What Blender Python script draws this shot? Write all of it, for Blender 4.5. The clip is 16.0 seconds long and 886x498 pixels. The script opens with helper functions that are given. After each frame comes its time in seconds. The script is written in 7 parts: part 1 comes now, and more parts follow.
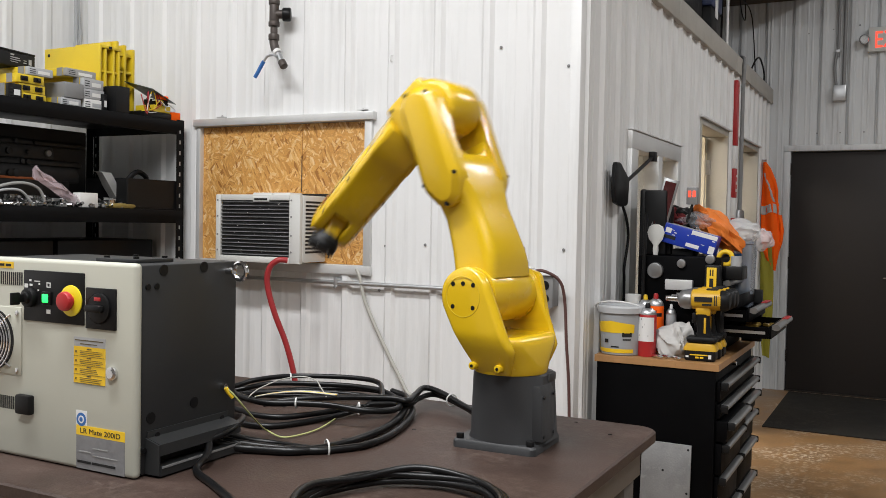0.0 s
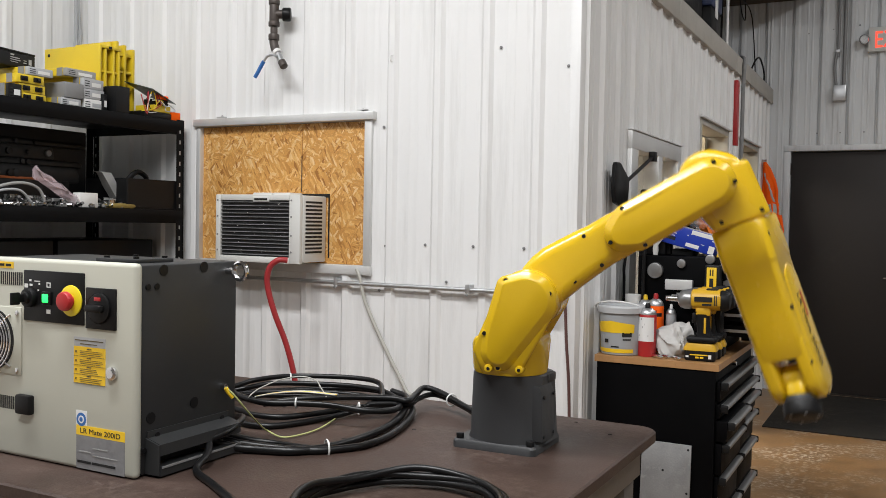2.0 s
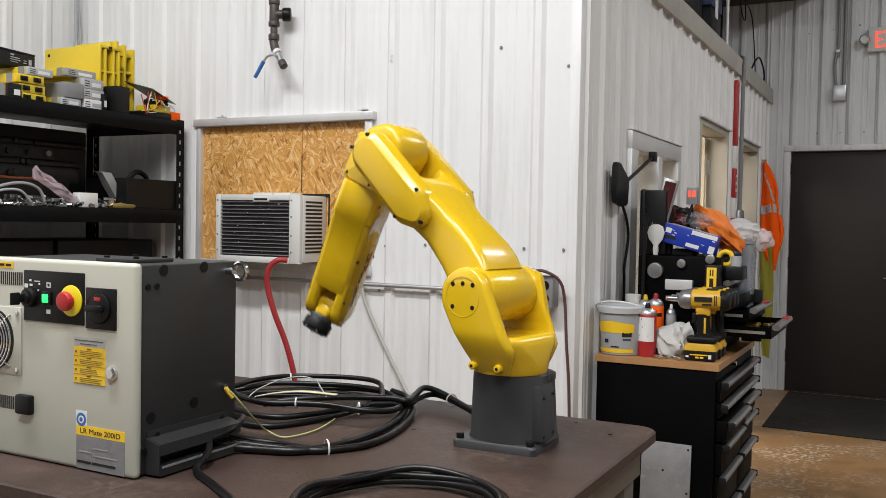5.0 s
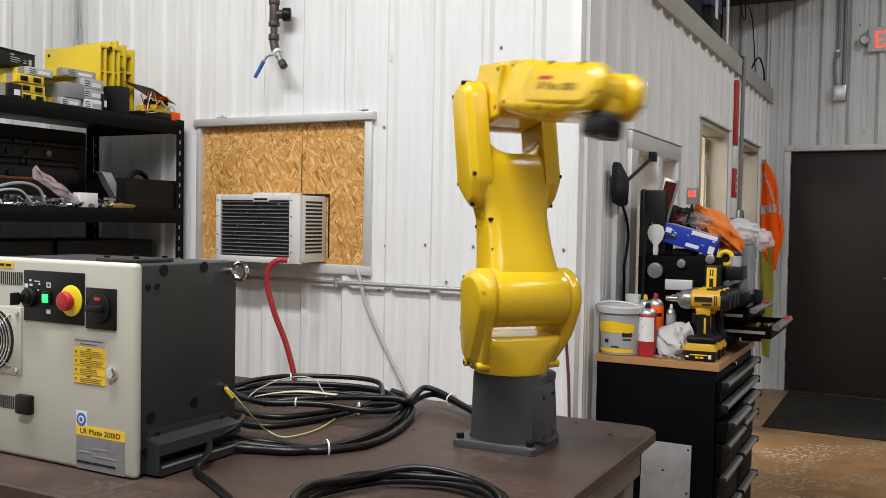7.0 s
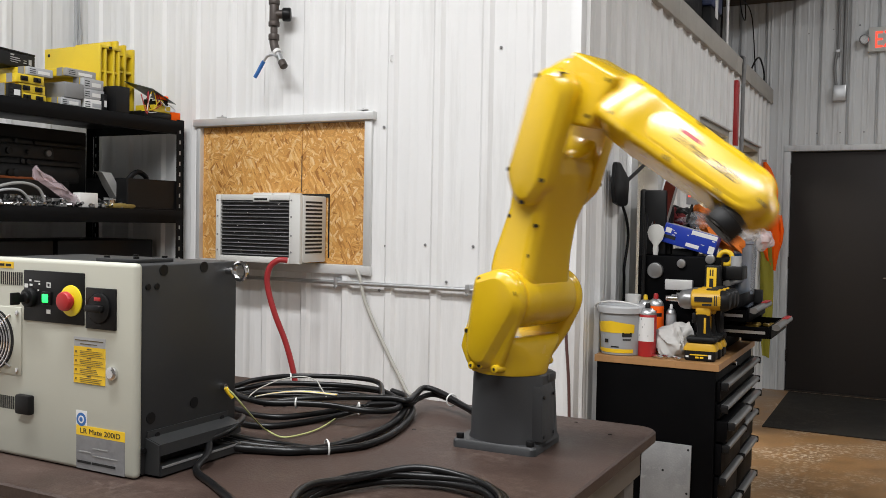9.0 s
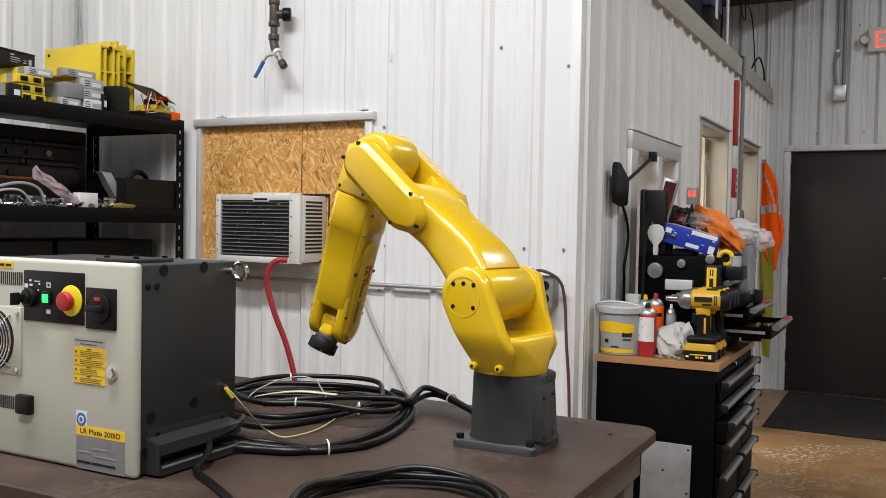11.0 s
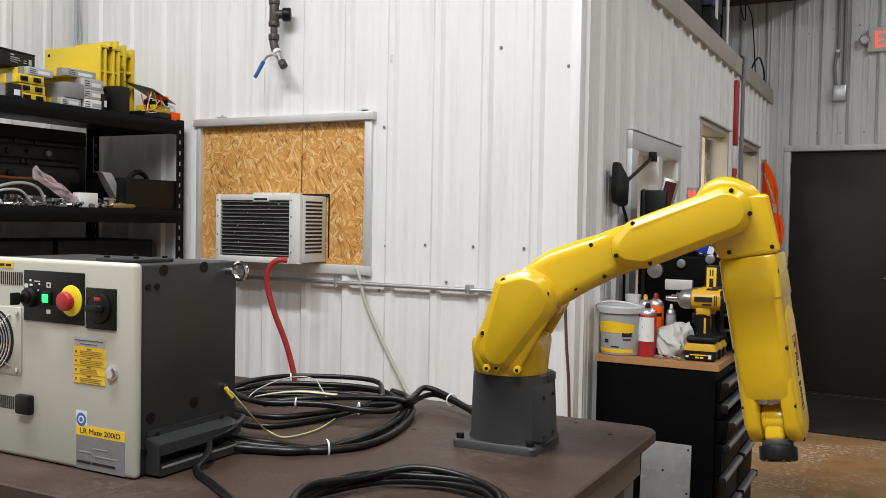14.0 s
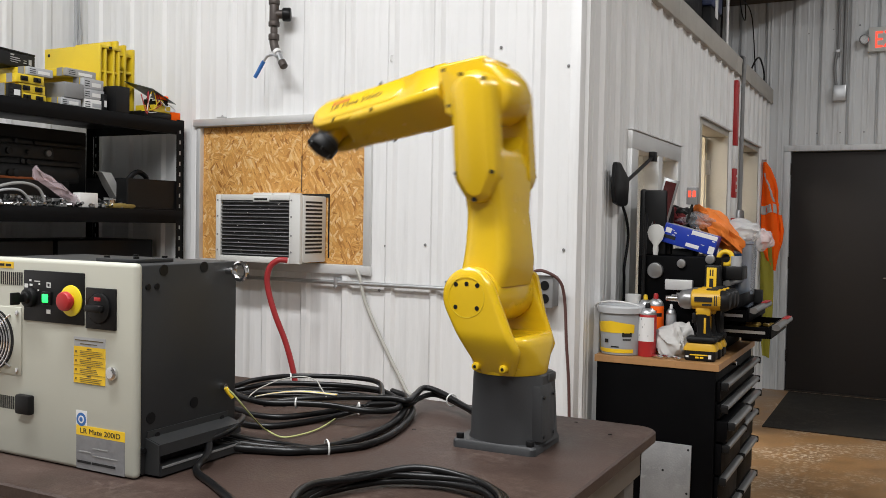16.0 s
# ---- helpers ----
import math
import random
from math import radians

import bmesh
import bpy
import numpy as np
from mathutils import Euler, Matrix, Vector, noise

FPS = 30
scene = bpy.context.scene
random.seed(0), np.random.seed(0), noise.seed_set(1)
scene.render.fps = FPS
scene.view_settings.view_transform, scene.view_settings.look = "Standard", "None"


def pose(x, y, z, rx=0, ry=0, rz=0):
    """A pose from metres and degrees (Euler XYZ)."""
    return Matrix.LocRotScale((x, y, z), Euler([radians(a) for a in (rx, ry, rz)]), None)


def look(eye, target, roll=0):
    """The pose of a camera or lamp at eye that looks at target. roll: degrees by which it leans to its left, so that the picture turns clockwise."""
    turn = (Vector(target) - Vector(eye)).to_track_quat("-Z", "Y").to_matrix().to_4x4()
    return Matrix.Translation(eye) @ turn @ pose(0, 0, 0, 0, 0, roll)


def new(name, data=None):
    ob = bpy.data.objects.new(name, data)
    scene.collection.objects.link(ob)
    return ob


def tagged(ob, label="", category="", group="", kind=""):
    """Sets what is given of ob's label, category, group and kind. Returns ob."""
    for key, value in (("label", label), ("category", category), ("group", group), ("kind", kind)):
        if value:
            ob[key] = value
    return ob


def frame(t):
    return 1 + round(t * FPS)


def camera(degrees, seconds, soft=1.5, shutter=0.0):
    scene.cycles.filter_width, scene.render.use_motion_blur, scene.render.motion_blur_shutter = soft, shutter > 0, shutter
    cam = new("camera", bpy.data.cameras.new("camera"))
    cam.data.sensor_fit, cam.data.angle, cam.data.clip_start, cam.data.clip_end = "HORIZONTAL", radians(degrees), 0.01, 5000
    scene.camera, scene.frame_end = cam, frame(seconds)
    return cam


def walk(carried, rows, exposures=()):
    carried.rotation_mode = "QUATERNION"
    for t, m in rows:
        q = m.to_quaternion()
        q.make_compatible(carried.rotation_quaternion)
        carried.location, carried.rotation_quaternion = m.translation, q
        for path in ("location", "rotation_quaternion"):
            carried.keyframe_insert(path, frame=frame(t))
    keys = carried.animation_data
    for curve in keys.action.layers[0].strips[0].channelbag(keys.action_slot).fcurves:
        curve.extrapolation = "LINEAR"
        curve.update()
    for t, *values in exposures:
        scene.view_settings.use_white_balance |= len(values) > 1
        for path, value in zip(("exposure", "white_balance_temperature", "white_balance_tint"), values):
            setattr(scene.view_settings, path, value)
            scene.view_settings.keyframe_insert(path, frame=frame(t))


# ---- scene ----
# ================= camera
ZT = 0.912          # table top
XB, YA, YC, XD = -0.366, 1.461, 6.405, -3.02   # planes of the walls
cam = camera(52.48, 16.0, soft=0.5, shutter=0.55)
EYE = (0.7723, -1.8057, 1.4007)
YAW, PITCH, ROLL_CAM = radians(27.61), radians(-1.76), 1.03
AIM = (EYE[0] - math.sin(YAW) * math.cos(PITCH), EYE[1] + math.cos(YAW) * math.cos(PITCH), EYE[2] + math.sin(PITCH))
walk(cam, [(0.0, look(EYE, AIM, ROLL_CAM)), (16.0, look(EYE, AIM, ROLL_CAM))])

# ================= light: rows of ceiling strip lamps in the hall, a lit office behind the wall
world = bpy.data.worlds.new("world")
scene.world = world
world.use_nodes = True
world.node_tree.nodes["Background"].inputs[0].default_value = (0.9, 0.95, 1.0, 1)
world.node_tree.nodes["Background"].inputs[1].default_value = 0.02
scene.view_settings.exposure = 0.0


def strip_lamp(x, y, z, sx, sy, watts, color=(0.985, 0.99, 1.0)):
    data = bpy.data.lights.new("ceiling_lamp", "AREA")
    data.shape, data.size, data.size_y, data.energy, data.color = "RECTANGLE", sx, sy, watts, color
    ob = new("ceiling_lamp", data)
    ob.location = (x, y, z)
    return ob


strip_lamp(-1.0, -1.2, 4.3, 2.4, 0.30, 160)
strip_lamp(0.9, -2.6, 4.3, 2.4, 0.30, 124)
strip_lamp(2.6, -0.6, 4.3, 0.5, 2.4, 42)
strip_lamp(2.2, 3.6, 4.3, 0.22, 2.4, 70)
strip_lamp(-1.8, 3.6, 2.40, 1.2, 1.2, 110, (1.0, 0.93, 0.80))

# ================= materials


def mat(name, color, rough=0.5, metal=0.0, vary=0.12, scale=6.0, bump=0.0, bump_scale=80.0, coat=0.0, stain=None, stain_at=(0.55, 0.75), stain_scale=2.0, spec=0.5, patches=0.0, streak=0.0):
    """A painted or raw surface: broad and fine variation of the colour, uneven gloss, fine relief, and stains."""
    m = bpy.data.materials.new(name)
    m.use_nodes = True
    nt = m.node_tree
    n, l = nt.nodes, nt.links
    b = n["Principled BSDF"]
    tc = n.new("ShaderNodeTexCoord")
    big = n.new("ShaderNodeTexNoise")
    big.inputs["Scale"].default_value, big.inputs["Detail"].default_value = scale, 6
    l.new(tc.outputs["Object"], big.inputs["Vector"])
    fine = n.new("ShaderNodeTexNoise")
    fine.inputs["Scale"].default_value, fine.inputs["Detail"].default_value = bump_scale, 3
    l.new(tc.outputs["Object"], fine.inputs["Vector"])
    mix = n.new("ShaderNodeMix")
    mix.data_type = "RGBA"
    lo = [max(0, c * (1 - vary)) for c in color]
    hi = [min(1, c * (1 + vary)) for c in color]
    mix.inputs[6].default_value, mix.inputs[7].default_value = (*lo, 1), (*hi, 1)
    add = n.new("ShaderNodeMath")
    add.operation = "MULTIPLY_ADD"
    add.inputs[1].default_value = 0.35
    l.new(fine.outputs["Fac"], add.inputs[0])
    sub = n.new("ShaderNodeMath")
    sub.operation = "SUBTRACT"
    sub.inputs[1].default_value = 0.175
    l.new(big.outputs["Fac"], sub.inputs[0])
    l.new(sub.outputs[0], add.inputs[2])
    l.new(add.outputs[0], mix.inputs[0])
    out = mix.outputs[2]
    if stain:
        st = n.new("ShaderNodeTexNoise")
        st.inputs["Scale"].default_value, st.inputs["Detail"].default_value, st.inputs["Roughness"].default_value = stain_scale, 9, 0.7
        if streak:                      # runs and rubbed marks drawn out along the sheet
            mp = n.new("ShaderNodeMapping")
            mp.inputs["Scale"].default_value = (1, 1, streak)
            l.new(tc.outputs["Object"], mp.inputs[0])
            l.new(mp.outputs[0], st.inputs["Vector"])
        else:
            l.new(tc.outputs["Object"], st.inputs["Vector"])
        mr = n.new("ShaderNodeMapRange")
        mr.inputs[1].default_value, mr.inputs[2].default_value = stain_at
        l.new(st.outputs["Fac"], mr.inputs[0])
        m2 = n.new("ShaderNodeMix")
        m2.data_type = "RGBA"
        m2.inputs[7].default_value = (*stain, 1)
        l.new(out, m2.inputs[6])
        fac = mr.outputs[0]
        if patches:                     # fine scuffs gather in broad patches
            pt = n.new("ShaderNodeTexNoise")
            pt.inputs["Scale"].default_value, pt.inputs["Detail"].default_value = patches, 4
            l.new(tc.outputs["Object"], pt.inputs["Vector"])
            pm = n.new("ShaderNodeMapRange")
            pm.inputs[1].default_value, pm.inputs[2].default_value = 0.46, 0.62
            l.new(pt.outputs["Fac"], pm.inputs[0])
            ml = n.new("ShaderNodeMath")
            ml.operation = "MULTIPLY"
            l.new(fac, ml.inputs[0])
            l.new(pm.outputs[0], ml.inputs[1])
            fac = ml.outputs[0]
        l.new(fac, m2.inputs[0])
        out = m2.outputs[2]
    l.new(out, b.inputs["Base Color"])
    rr = n.new("ShaderNodeMapRange")
    rr.inputs[1].default_value, rr.inputs[2].default_value = 0.3, 0.7
    rr.inputs[3].default_value, rr.inputs[4].default_value = max(0.03, rough * 0.85), min(1, rough * 1.15)
    l.new(big.outputs["Fac"], rr.inputs[0])
    l.new(rr.outputs[0], b.inputs["Roughness"])
    b.inputs["Metallic"].default_value = metal
    b.inputs["Specular IOR Level"].default_value = spec
    b.inputs["Coat Weight"].default_value = coat
    b.inputs["Coat Roughness"].default_value = 0.12
    if bump:
        bp = n.new("ShaderNodeBump")
        bp.inputs["Strength"].default_value, bp.inputs["Distance"].default_value = bump, 0.002
        l.new(fine.outputs["Fac"], bp.inputs["Height"])
        l.new(bp.outputs[0], b.inputs["Normal"])
    return m


def glow(name, color, strength):
    m = bpy.data.materials.new(name)
    m.use_nodes = True
    b = m.node_tree.nodes["Principled BSDF"]
    b.inputs["Base Color"].default_value = (*color, 1)
    b.inputs["Emission Color"].default_value = (*color, 1)
    b.inputs["Emission Strength"].default_value = strength
    return m


def clear(name, color=(1, 1, 1), rough=0.05, alpha=0.25):
    """Thin clear plastic or glass film."""
    m = bpy.data.materials.new(name)
    m.use_nodes = True
    b = m.node_tree.nodes["Principled BSDF"]
    b.inputs["Base Color"].default_value = (*color, 1)
    b.inputs["Roughness"].default_value = rough
    b.inputs["Alpha"].default_value = alpha
    return m


YELLOW = mat("yellow_gloss_paint", (0.675, 0.435, 0.010), 0.26, vary=0.06, scale=5, bump=0.05, bump_scale=300, coat=0.45)
YELLOW_CAST = mat("yellow_cast_paint", (0.66, 0.48, 0.02), 0.4, vary=0.14, scale=8, bump=0.15, bump_scale=250)
CHARCOAL = mat("charcoal_cast_paint", (0.038, 0.039, 0.041), 0.5, vary=0.12, scale=9, bump=0.12, bump_scale=300)
CABINET_GREY = mat("dark_grey_enamel", (0.024, 0.025, 0.026), 0.44, vary=0.08, scale=4, bump=0.08, bump_scale=400)
CREAM = mat("cream_enamel", (0.475, 0.475, 0.405), 0.45, vary=0.04, scale=3, bump=0.05, bump_scale=400, stain=(0.36, 0.345, 0.27), stain_at=(0.6, 0.95))
BLACK = mat("black_plastic", (0.0078, 0.0078, 0.0082), 0.45, vary=0.2, scale=12, bump=0.08, bump_scale=400, spec=0.22)
BLACK_STEEL = mat("black_powder_coat", (0.0058, 0.0058, 0.0062), 0.5, vary=0.25, scale=6, bump=0.12, bump_scale=300, stain=(0.010, 0.0094, 0.0088), stain_at=(0.55, 0.85), spec=0.08)
CABINET_BLACK = mat("black_cabinet_enamel", (0.0020, 0.0020, 0.0024), 0.5, vary=0.3, scale=6, bump=0.12, bump_scale=300, stain=(0.008, 0.0076, 0.007), stain_at=(0.62, 0.9), stain_scale=5.0, spec=0.06)
DARK_CASE = mat("dark_grey_case", (0.013, 0.013, 0.014), 0.5, vary=0.4, scale=9, bump=0.12, bump_scale=200, spec=0.3)
RUBBER = mat("black_cable_rubber", (0.005, 0.005, 0.0055), 0.36, vary=0.2, scale=14, bump=0.1, bump_scale=250, spec=0.35)
TABLE_TOP = mat("worn_brown_steel", (0.050, 0.0310, 0.0245), 0.50, metal=0.0, vary=0.6, scale=7, bump=0.35, bump_scale=190, stain=(0.105, 0.075, 0.061), stain_at=(0.46, 0.70), stain_scale=44, patches=5.0, spec=0.35)
TABLE_EDGE = mat("bare_table_steel", (0.155, 0.148, 0.138), 0.5, metal=0.3, vary=0.25, scale=9, bump=0.2, bump_scale=120)
WALL_WHITE = mat("white_wall_steel", (0.79, 0.79, 0.785), 0.42, vary=0.03, scale=1.6, bump=0.05, bump_scale=90, stain=(0.58, 0.575, 0.56), stain_at=(0.50, 0.86), stain_scale=11.0, streak=0.07)
WALL_GREY = mat("grey_hall_steel", (0.63, 0.65, 0.66), 0.45, vary=0.04, scale=1.6, bump=0.05, bump_scale=90, stain=(0.36, 0.355, 0.345), stain_at=(0.48, 0.85), stain_scale=9.0, streak=0.08)
WALL_CORE = mat("wall_core", (0.35, 0.34, 0.32), 0.8, vary=0.1)
ALU = mat("brushed_aluminium", (0.66, 0.66, 0.65), 0.4, metal=0.35, vary=0.08, scale=14, bump=0.1, bump_scale=200)
GALV = mat("galvanised_steel", (0.55, 0.56, 0.57), 0.38, metal=0.9, vary=0.15, scale=30, bump=0.06)
CHROME = mat("chrome", (0.75, 0.75, 0.76), 0.16, metal=1.0, vary=0.04)
TOOL_YELLOW = mat("tool_yellow_plastic", (0.64, 0.37, 0.02), 0.4, vary=0.08, scale=20, bump=0.1, bump_scale=400)
DULL_STEEL = mat("dull_loose_steel", (0.42, 0.42, 0.42), 0.28, metal=1.0, vary=0.45, scale=40)
STEEL_GREY = mat("grey_drawer_pull", (0.32, 0.32, 0.32), 0.35, metal=0.8, vary=0.1)
WHITE_PLASTIC = mat("white_plastic", (0.72, 0.72, 0.70), 0.4, vary=0.04)
AC_WHITE = mat("aged_white_plastic", (0.66, 0.66, 0.63), 0.45, vary=0.05, scale=9, stain=(0.45, 0.42, 0.36), stain_at=(0.62, 0.9))
GREY_PLASTIC = mat("grey_plastic", (0.22, 0.22, 0.22), 0.45, vary=0.1)
MID_GREY = mat("mid_grey_casting", (0.30, 0.30, 0.29), 0.45, vary=0.1, bump=0.1)
RED = mat("red_rubber", (0.37, 0.030, 0.034), 0.45, vary=0.12, scale=20)
RED_PAINT = mat("red_paint", (0.40, 0.02, 0.022), 0.4, vary=0.06)
ORANGE = mat("safety_orange", (1.0, 0.125, 0.008), 0.7, vary=0.08, scale=10, bump=0.1, spec=0.1)
LIME = mat("lime_cloth", (0.31, 0.28, 0.025), 0.75, vary=0.15, scale=10)
SILVER_TAPE = mat("reflective_tape", (0.42, 0.42, 0.42), 0.5, vary=0.06)
BLUE = mat("blue_print", (0.013, 0.042, 0.38), 0.3, vary=0.1)
BLUE_GRIP = mat("blue_vinyl_grip", (0.03, 0.14, 0.42), 0.4, vary=0.08)
IRON = mat("dark_pipe_iron", (0.075, 0.062, 0.055), 0.5, metal=0.35, vary=0.3, scale=24, bump=0.3, bump_scale=160)
DOOR_BROWN = mat("dark_brown_door", (0.024, 0.020, 0.0185), 0.55, vary=0.15, scale=2.5, bump=0.08, bump_scale=200, stain=(0.05, 0.045, 0.04), stain_at=(0.62, 0.95), spec=0.3)
WOOD = mat("butcher_block", (0.40, 0.215, 0.088), 0.45, vary=0.18, scale=24, bump=0.1)
BEIGE = mat("beige_paint", (0.62, 0.56, 0.44), 0.6, vary=0.06, scale=3)
TRIM = mat("taupe_trim", (0.40, 0.38, 0.34), 0.5, vary=0.08, scale=3, stain=(0.28, 0.26, 0.23), stain_at=(0.5, 0.8))
MAT_GREY = mat("dark_floor_mat", (0.018, 0.0165, 0.0150), 0.95, vary=0.6, scale=9, bump=0.5, bump_scale=120, stain=(0.055, 0.047, 0.038), stain_at=(0.50, 0.72), stain_scale=34, patches=2.5, spec=0.2)
FLOOR = mat("worn_floor_coating", (0.225, 0.128, 0.056), 0.40, vary=0.6, scale=5.0, bump=0.12, bump_scale=60, stain=(0.50, 0.44, 0.36), stain_at=(0.50, 0.58), stain_scale=30.0, patches=1.9)
CEIL = mat("dark_ceiling", (0.22, 0.22, 0.22), 0.8, vary=0.1)
LABEL_YELLOW = mat("yellow_label", (0.85, 0.55, 0.02), 0.4, vary=0.03)
LABEL_GREY = mat("grey_label", (0.40, 0.41, 0.42), 0.4, vary=0.05)
LABEL_WHITE = mat("white_label", (0.75, 0.75, 0.74), 0.45, vary=0.03)
LEMON = mat("lemon_plate", (0.80, 0.66, 0.02), 0.4, vary=0.03)
INK = mat("black_ink", (0.006, 0.006, 0.006), 0.7, vary=0.1)
YELLOW_GREEN = mat("yellow_green_insulation", (0.40, 0.43, 0.17), 0.4, vary=0.2, scale=40)
WHITE_HOSE = mat("clear_white_hose", (0.44, 0.43, 0.39), 0.3, vary=0.08)
CLOTH = mat("white_rag", (0.52, 0.51, 0.49), 0.9, vary=0.08, scale=20, bump=0.4, bump_scale=180)
GREEN_GLOW = glow("green_lamp", (0.02, 0.9, 0.12), 2.2)
RED_GLOW = glow("exit_letters", (1.0, 0.06, 0.03), 1.6)


def osb_material():
    """Pressed strands: long flakes in two crossing directions, light and dark."""
    m = bpy.data.materials.new("oriented_strand_board")
    m.use_nodes = True
    n, l = m.node_tree.nodes, m.node_tree.links
    b = n["Principled BSDF"]
    tc = n.new("ShaderNodeTexCoord")
    warp = n.new("ShaderNodeTexNoise")
    warp.inputs["Scale"].default_value = 14
    l.new(tc.outputs["Object"], warp.inputs["Vector"])
    layers = []
    for turn, k in ((0.5, 37.0), (-0.65, 33.0), (1.3, 42.0)):
        mp = n.new("ShaderNodeMapping")
        mp.vector_type = "POINT"
        mp.inputs["Rotation"].default_value = (0, turn, 0)
        l.new(tc.outputs["Object"], mp.inputs[0])
        mp2 = n.new("ShaderNodeMapping")
        mp2.inputs["Scale"].default_value = (3.2, 1, 0.75)
        l.new(mp.outputs[0], mp2.inputs[0])
        vm = n.new("ShaderNodeVectorMath")
        vm.operation = "MULTIPLY_ADD"
        vm.inputs[1].default_value = (0.05, 0.05, 0.05)
        l.new(warp.outputs["Color"], vm.inputs[0])
        l.new(mp2.outputs[0], vm.inputs[2])
        vo = n.new("ShaderNodeTexVoronoi")
        vo.inputs["Scale"].default_value = k
        l.new(vm.outputs[0], vo.inputs["Vector"])
        sep = n.new("ShaderNodeSeparateColor")
        l.new(vo.outputs["Color"], sep.inputs[0])
        layers.append(sep.outputs[0])
    pick = n.new("ShaderNodeTexNoise")
    pick.inputs["Scale"].default_value, pick.inputs["Detail"].default_value = 15, 3
    l.new(tc.outputs["Object"], pick.inputs["Vector"])
    out = layers[0]
    for k, at in ((1, 0.50), (2, 0.58)):
        st = n.new("ShaderNodeMath")
        st.operation = "GREATER_THAN"
        st.inputs[1].default_value = at
        l.new(pick.outputs["Fac"], st.inputs[0])
        mx = n.new("ShaderNodeMix")
        l.new(st.outputs[0], mx.inputs[0])
        l.new(out, mx.inputs[2])
        l.new(layers[k], mx.inputs[3])
        out = mx.outputs[0]
    ramp = n.new("ShaderNodeValToRGB")
    e = ramp.color_ramp.elements
    e[0].position, e[0].color = 0.0, (0.36, 0.145, 0.03, 1)
    e[1].position, e[1].color = 1.0, (0.86, 0.60, 0.31, 1)
    e.new(0.14).color = (0.58, 0.28, 0.07, 1)
    e.new(0.58).color = (0.70, 0.355, 0.090, 1)
    e.new(0.84).color = (0.78, 0.46, 0.155, 1)
    l.new(out, ramp.inputs[0])
    grain = n.new("ShaderNodeTexNoise")
    grain.inputs["Scale"].default_value, grain.inputs["Detail"].default_value = 160, 4
    l.new(tc.outputs["Object"], grain.inputs["Vector"])
    gr = n.new("ShaderNodeMapRange")
    gr.inputs[1].default_value, gr.inputs[2].default_value, gr.inputs[3].default_value = 0.3, 0.7, 0.7
    l.new(grain.outputs["Fac"], gr.inputs[0])
    mx = n.new("ShaderNodeMix")
    mx.data_type, mx.blend_type = "RGBA", "MULTIPLY"
    mx.inputs[0].default_value = 0.6
    l.new(ramp.outputs[0], mx.inputs[6])
    l.new(gr.outputs[0], mx.inputs[7])
    l.new(mx.outputs[2], b.inputs["Base Color"])
    b.inputs["Roughness"].default_value = 0.55
    bp = n.new("ShaderNodeBump")
    bp.inputs["Strength"].default_value, bp.inputs["Distance"].default_value = 0.5, 0.0015
    l.new(out, bp.inputs["Height"])
    l.new(bp.outputs[0], b.inputs["Normal"])
    return m


OSB = osb_material()

# ================= mesh helpers


def finish(ob, bm, material, smooth=35):
    bmesh.ops.recalc_face_normals(bm, faces=bm.faces)
    me = bpy.data.meshes.new(ob if isinstance(ob, str) else ob.name)
    bm.to_mesh(me)
    bm.free()
    if smooth:
        me.shade_smooth()
        me.set_sharp_from_angle(angle=radians(smooth))
    me.materials.append(material)
    return me


def part(name, bm, material, parent=None, label="", at=None, smooth=35):
    """Links a bmesh as one mesh object under a thing or a part."""
    ob = new(name, finish(name, bm, material, smooth))
    if parent is not None:
        ob.parent = parent
    if at is not None:
        ob.matrix_basis = at
    if label:
        tagged(ob, label)
    return ob


def thing(name, m, label, category, group="", kind=""):
    ob = new(name)
    ob.empty_display_size = 0.05
    ob.matrix_basis = m
    return tagged(ob, label, category, group, kind)


def box(bm, c, s, bevel=0.0, seg=2, turn=None):
    """A box of size s round c, with rounded edges."""
    r = bmesh.ops.create_cube(bm, size=1.0)
    vs = r["verts"]
    m = Matrix.Translation(c) @ (turn.to_4x4() if turn else Matrix()) @ Matrix.Diagonal((*s, 1))
    bmesh.ops.transform(bm, matrix=m, verts=vs)
    if bevel:
        es = list({e for v in vs for e in v.link_edges})
        bmesh.ops.bevel(bm, geom=es, offset=min(bevel, min(s) * 0.45), segments=seg, profile=0.5, affect="EDGES")
    return bm


def span(bm, a, b, bevel=0.0, seg=2):
    """A box from corner a to corner b."""
    return box(bm, [(p + q) / 2 for p, q in zip(a, b)], [abs(q - p) for p, q in zip(a, b)], bevel, seg)


def cyl(bm, a, b, r, r2=None, n=24, bevel=0.0):
    """A cylinder or cone from a to b."""
    a, b = Vector(a), Vector(b)
    d = b - a
    r = bmesh.ops.create_cone(bm, cap_ends=True, segments=n, radius1=r, radius2=r if r2 is None else r2, depth=d.length)
    vs = r["verts"]
    if bevel:
        es = [e for e in {e for v in vs for e in v.link_edges} if any(len(f.verts) > 4 for f in e.link_faces)]
        res = bmesh.ops.bevel(bm, geom=es, offset=bevel, segments=2, profile=0.5, affect="EDGES")
        vs = list({v for f in res["faces"] for v in f.verts} | {v for v in vs if v.is_valid})
    bmesh.ops.transform(bm, matrix=Matrix.Translation((a + b) / 2) @ d.to_track_quat("Z", "Y").to_matrix().to_4x4(), verts=vs)
    return bm


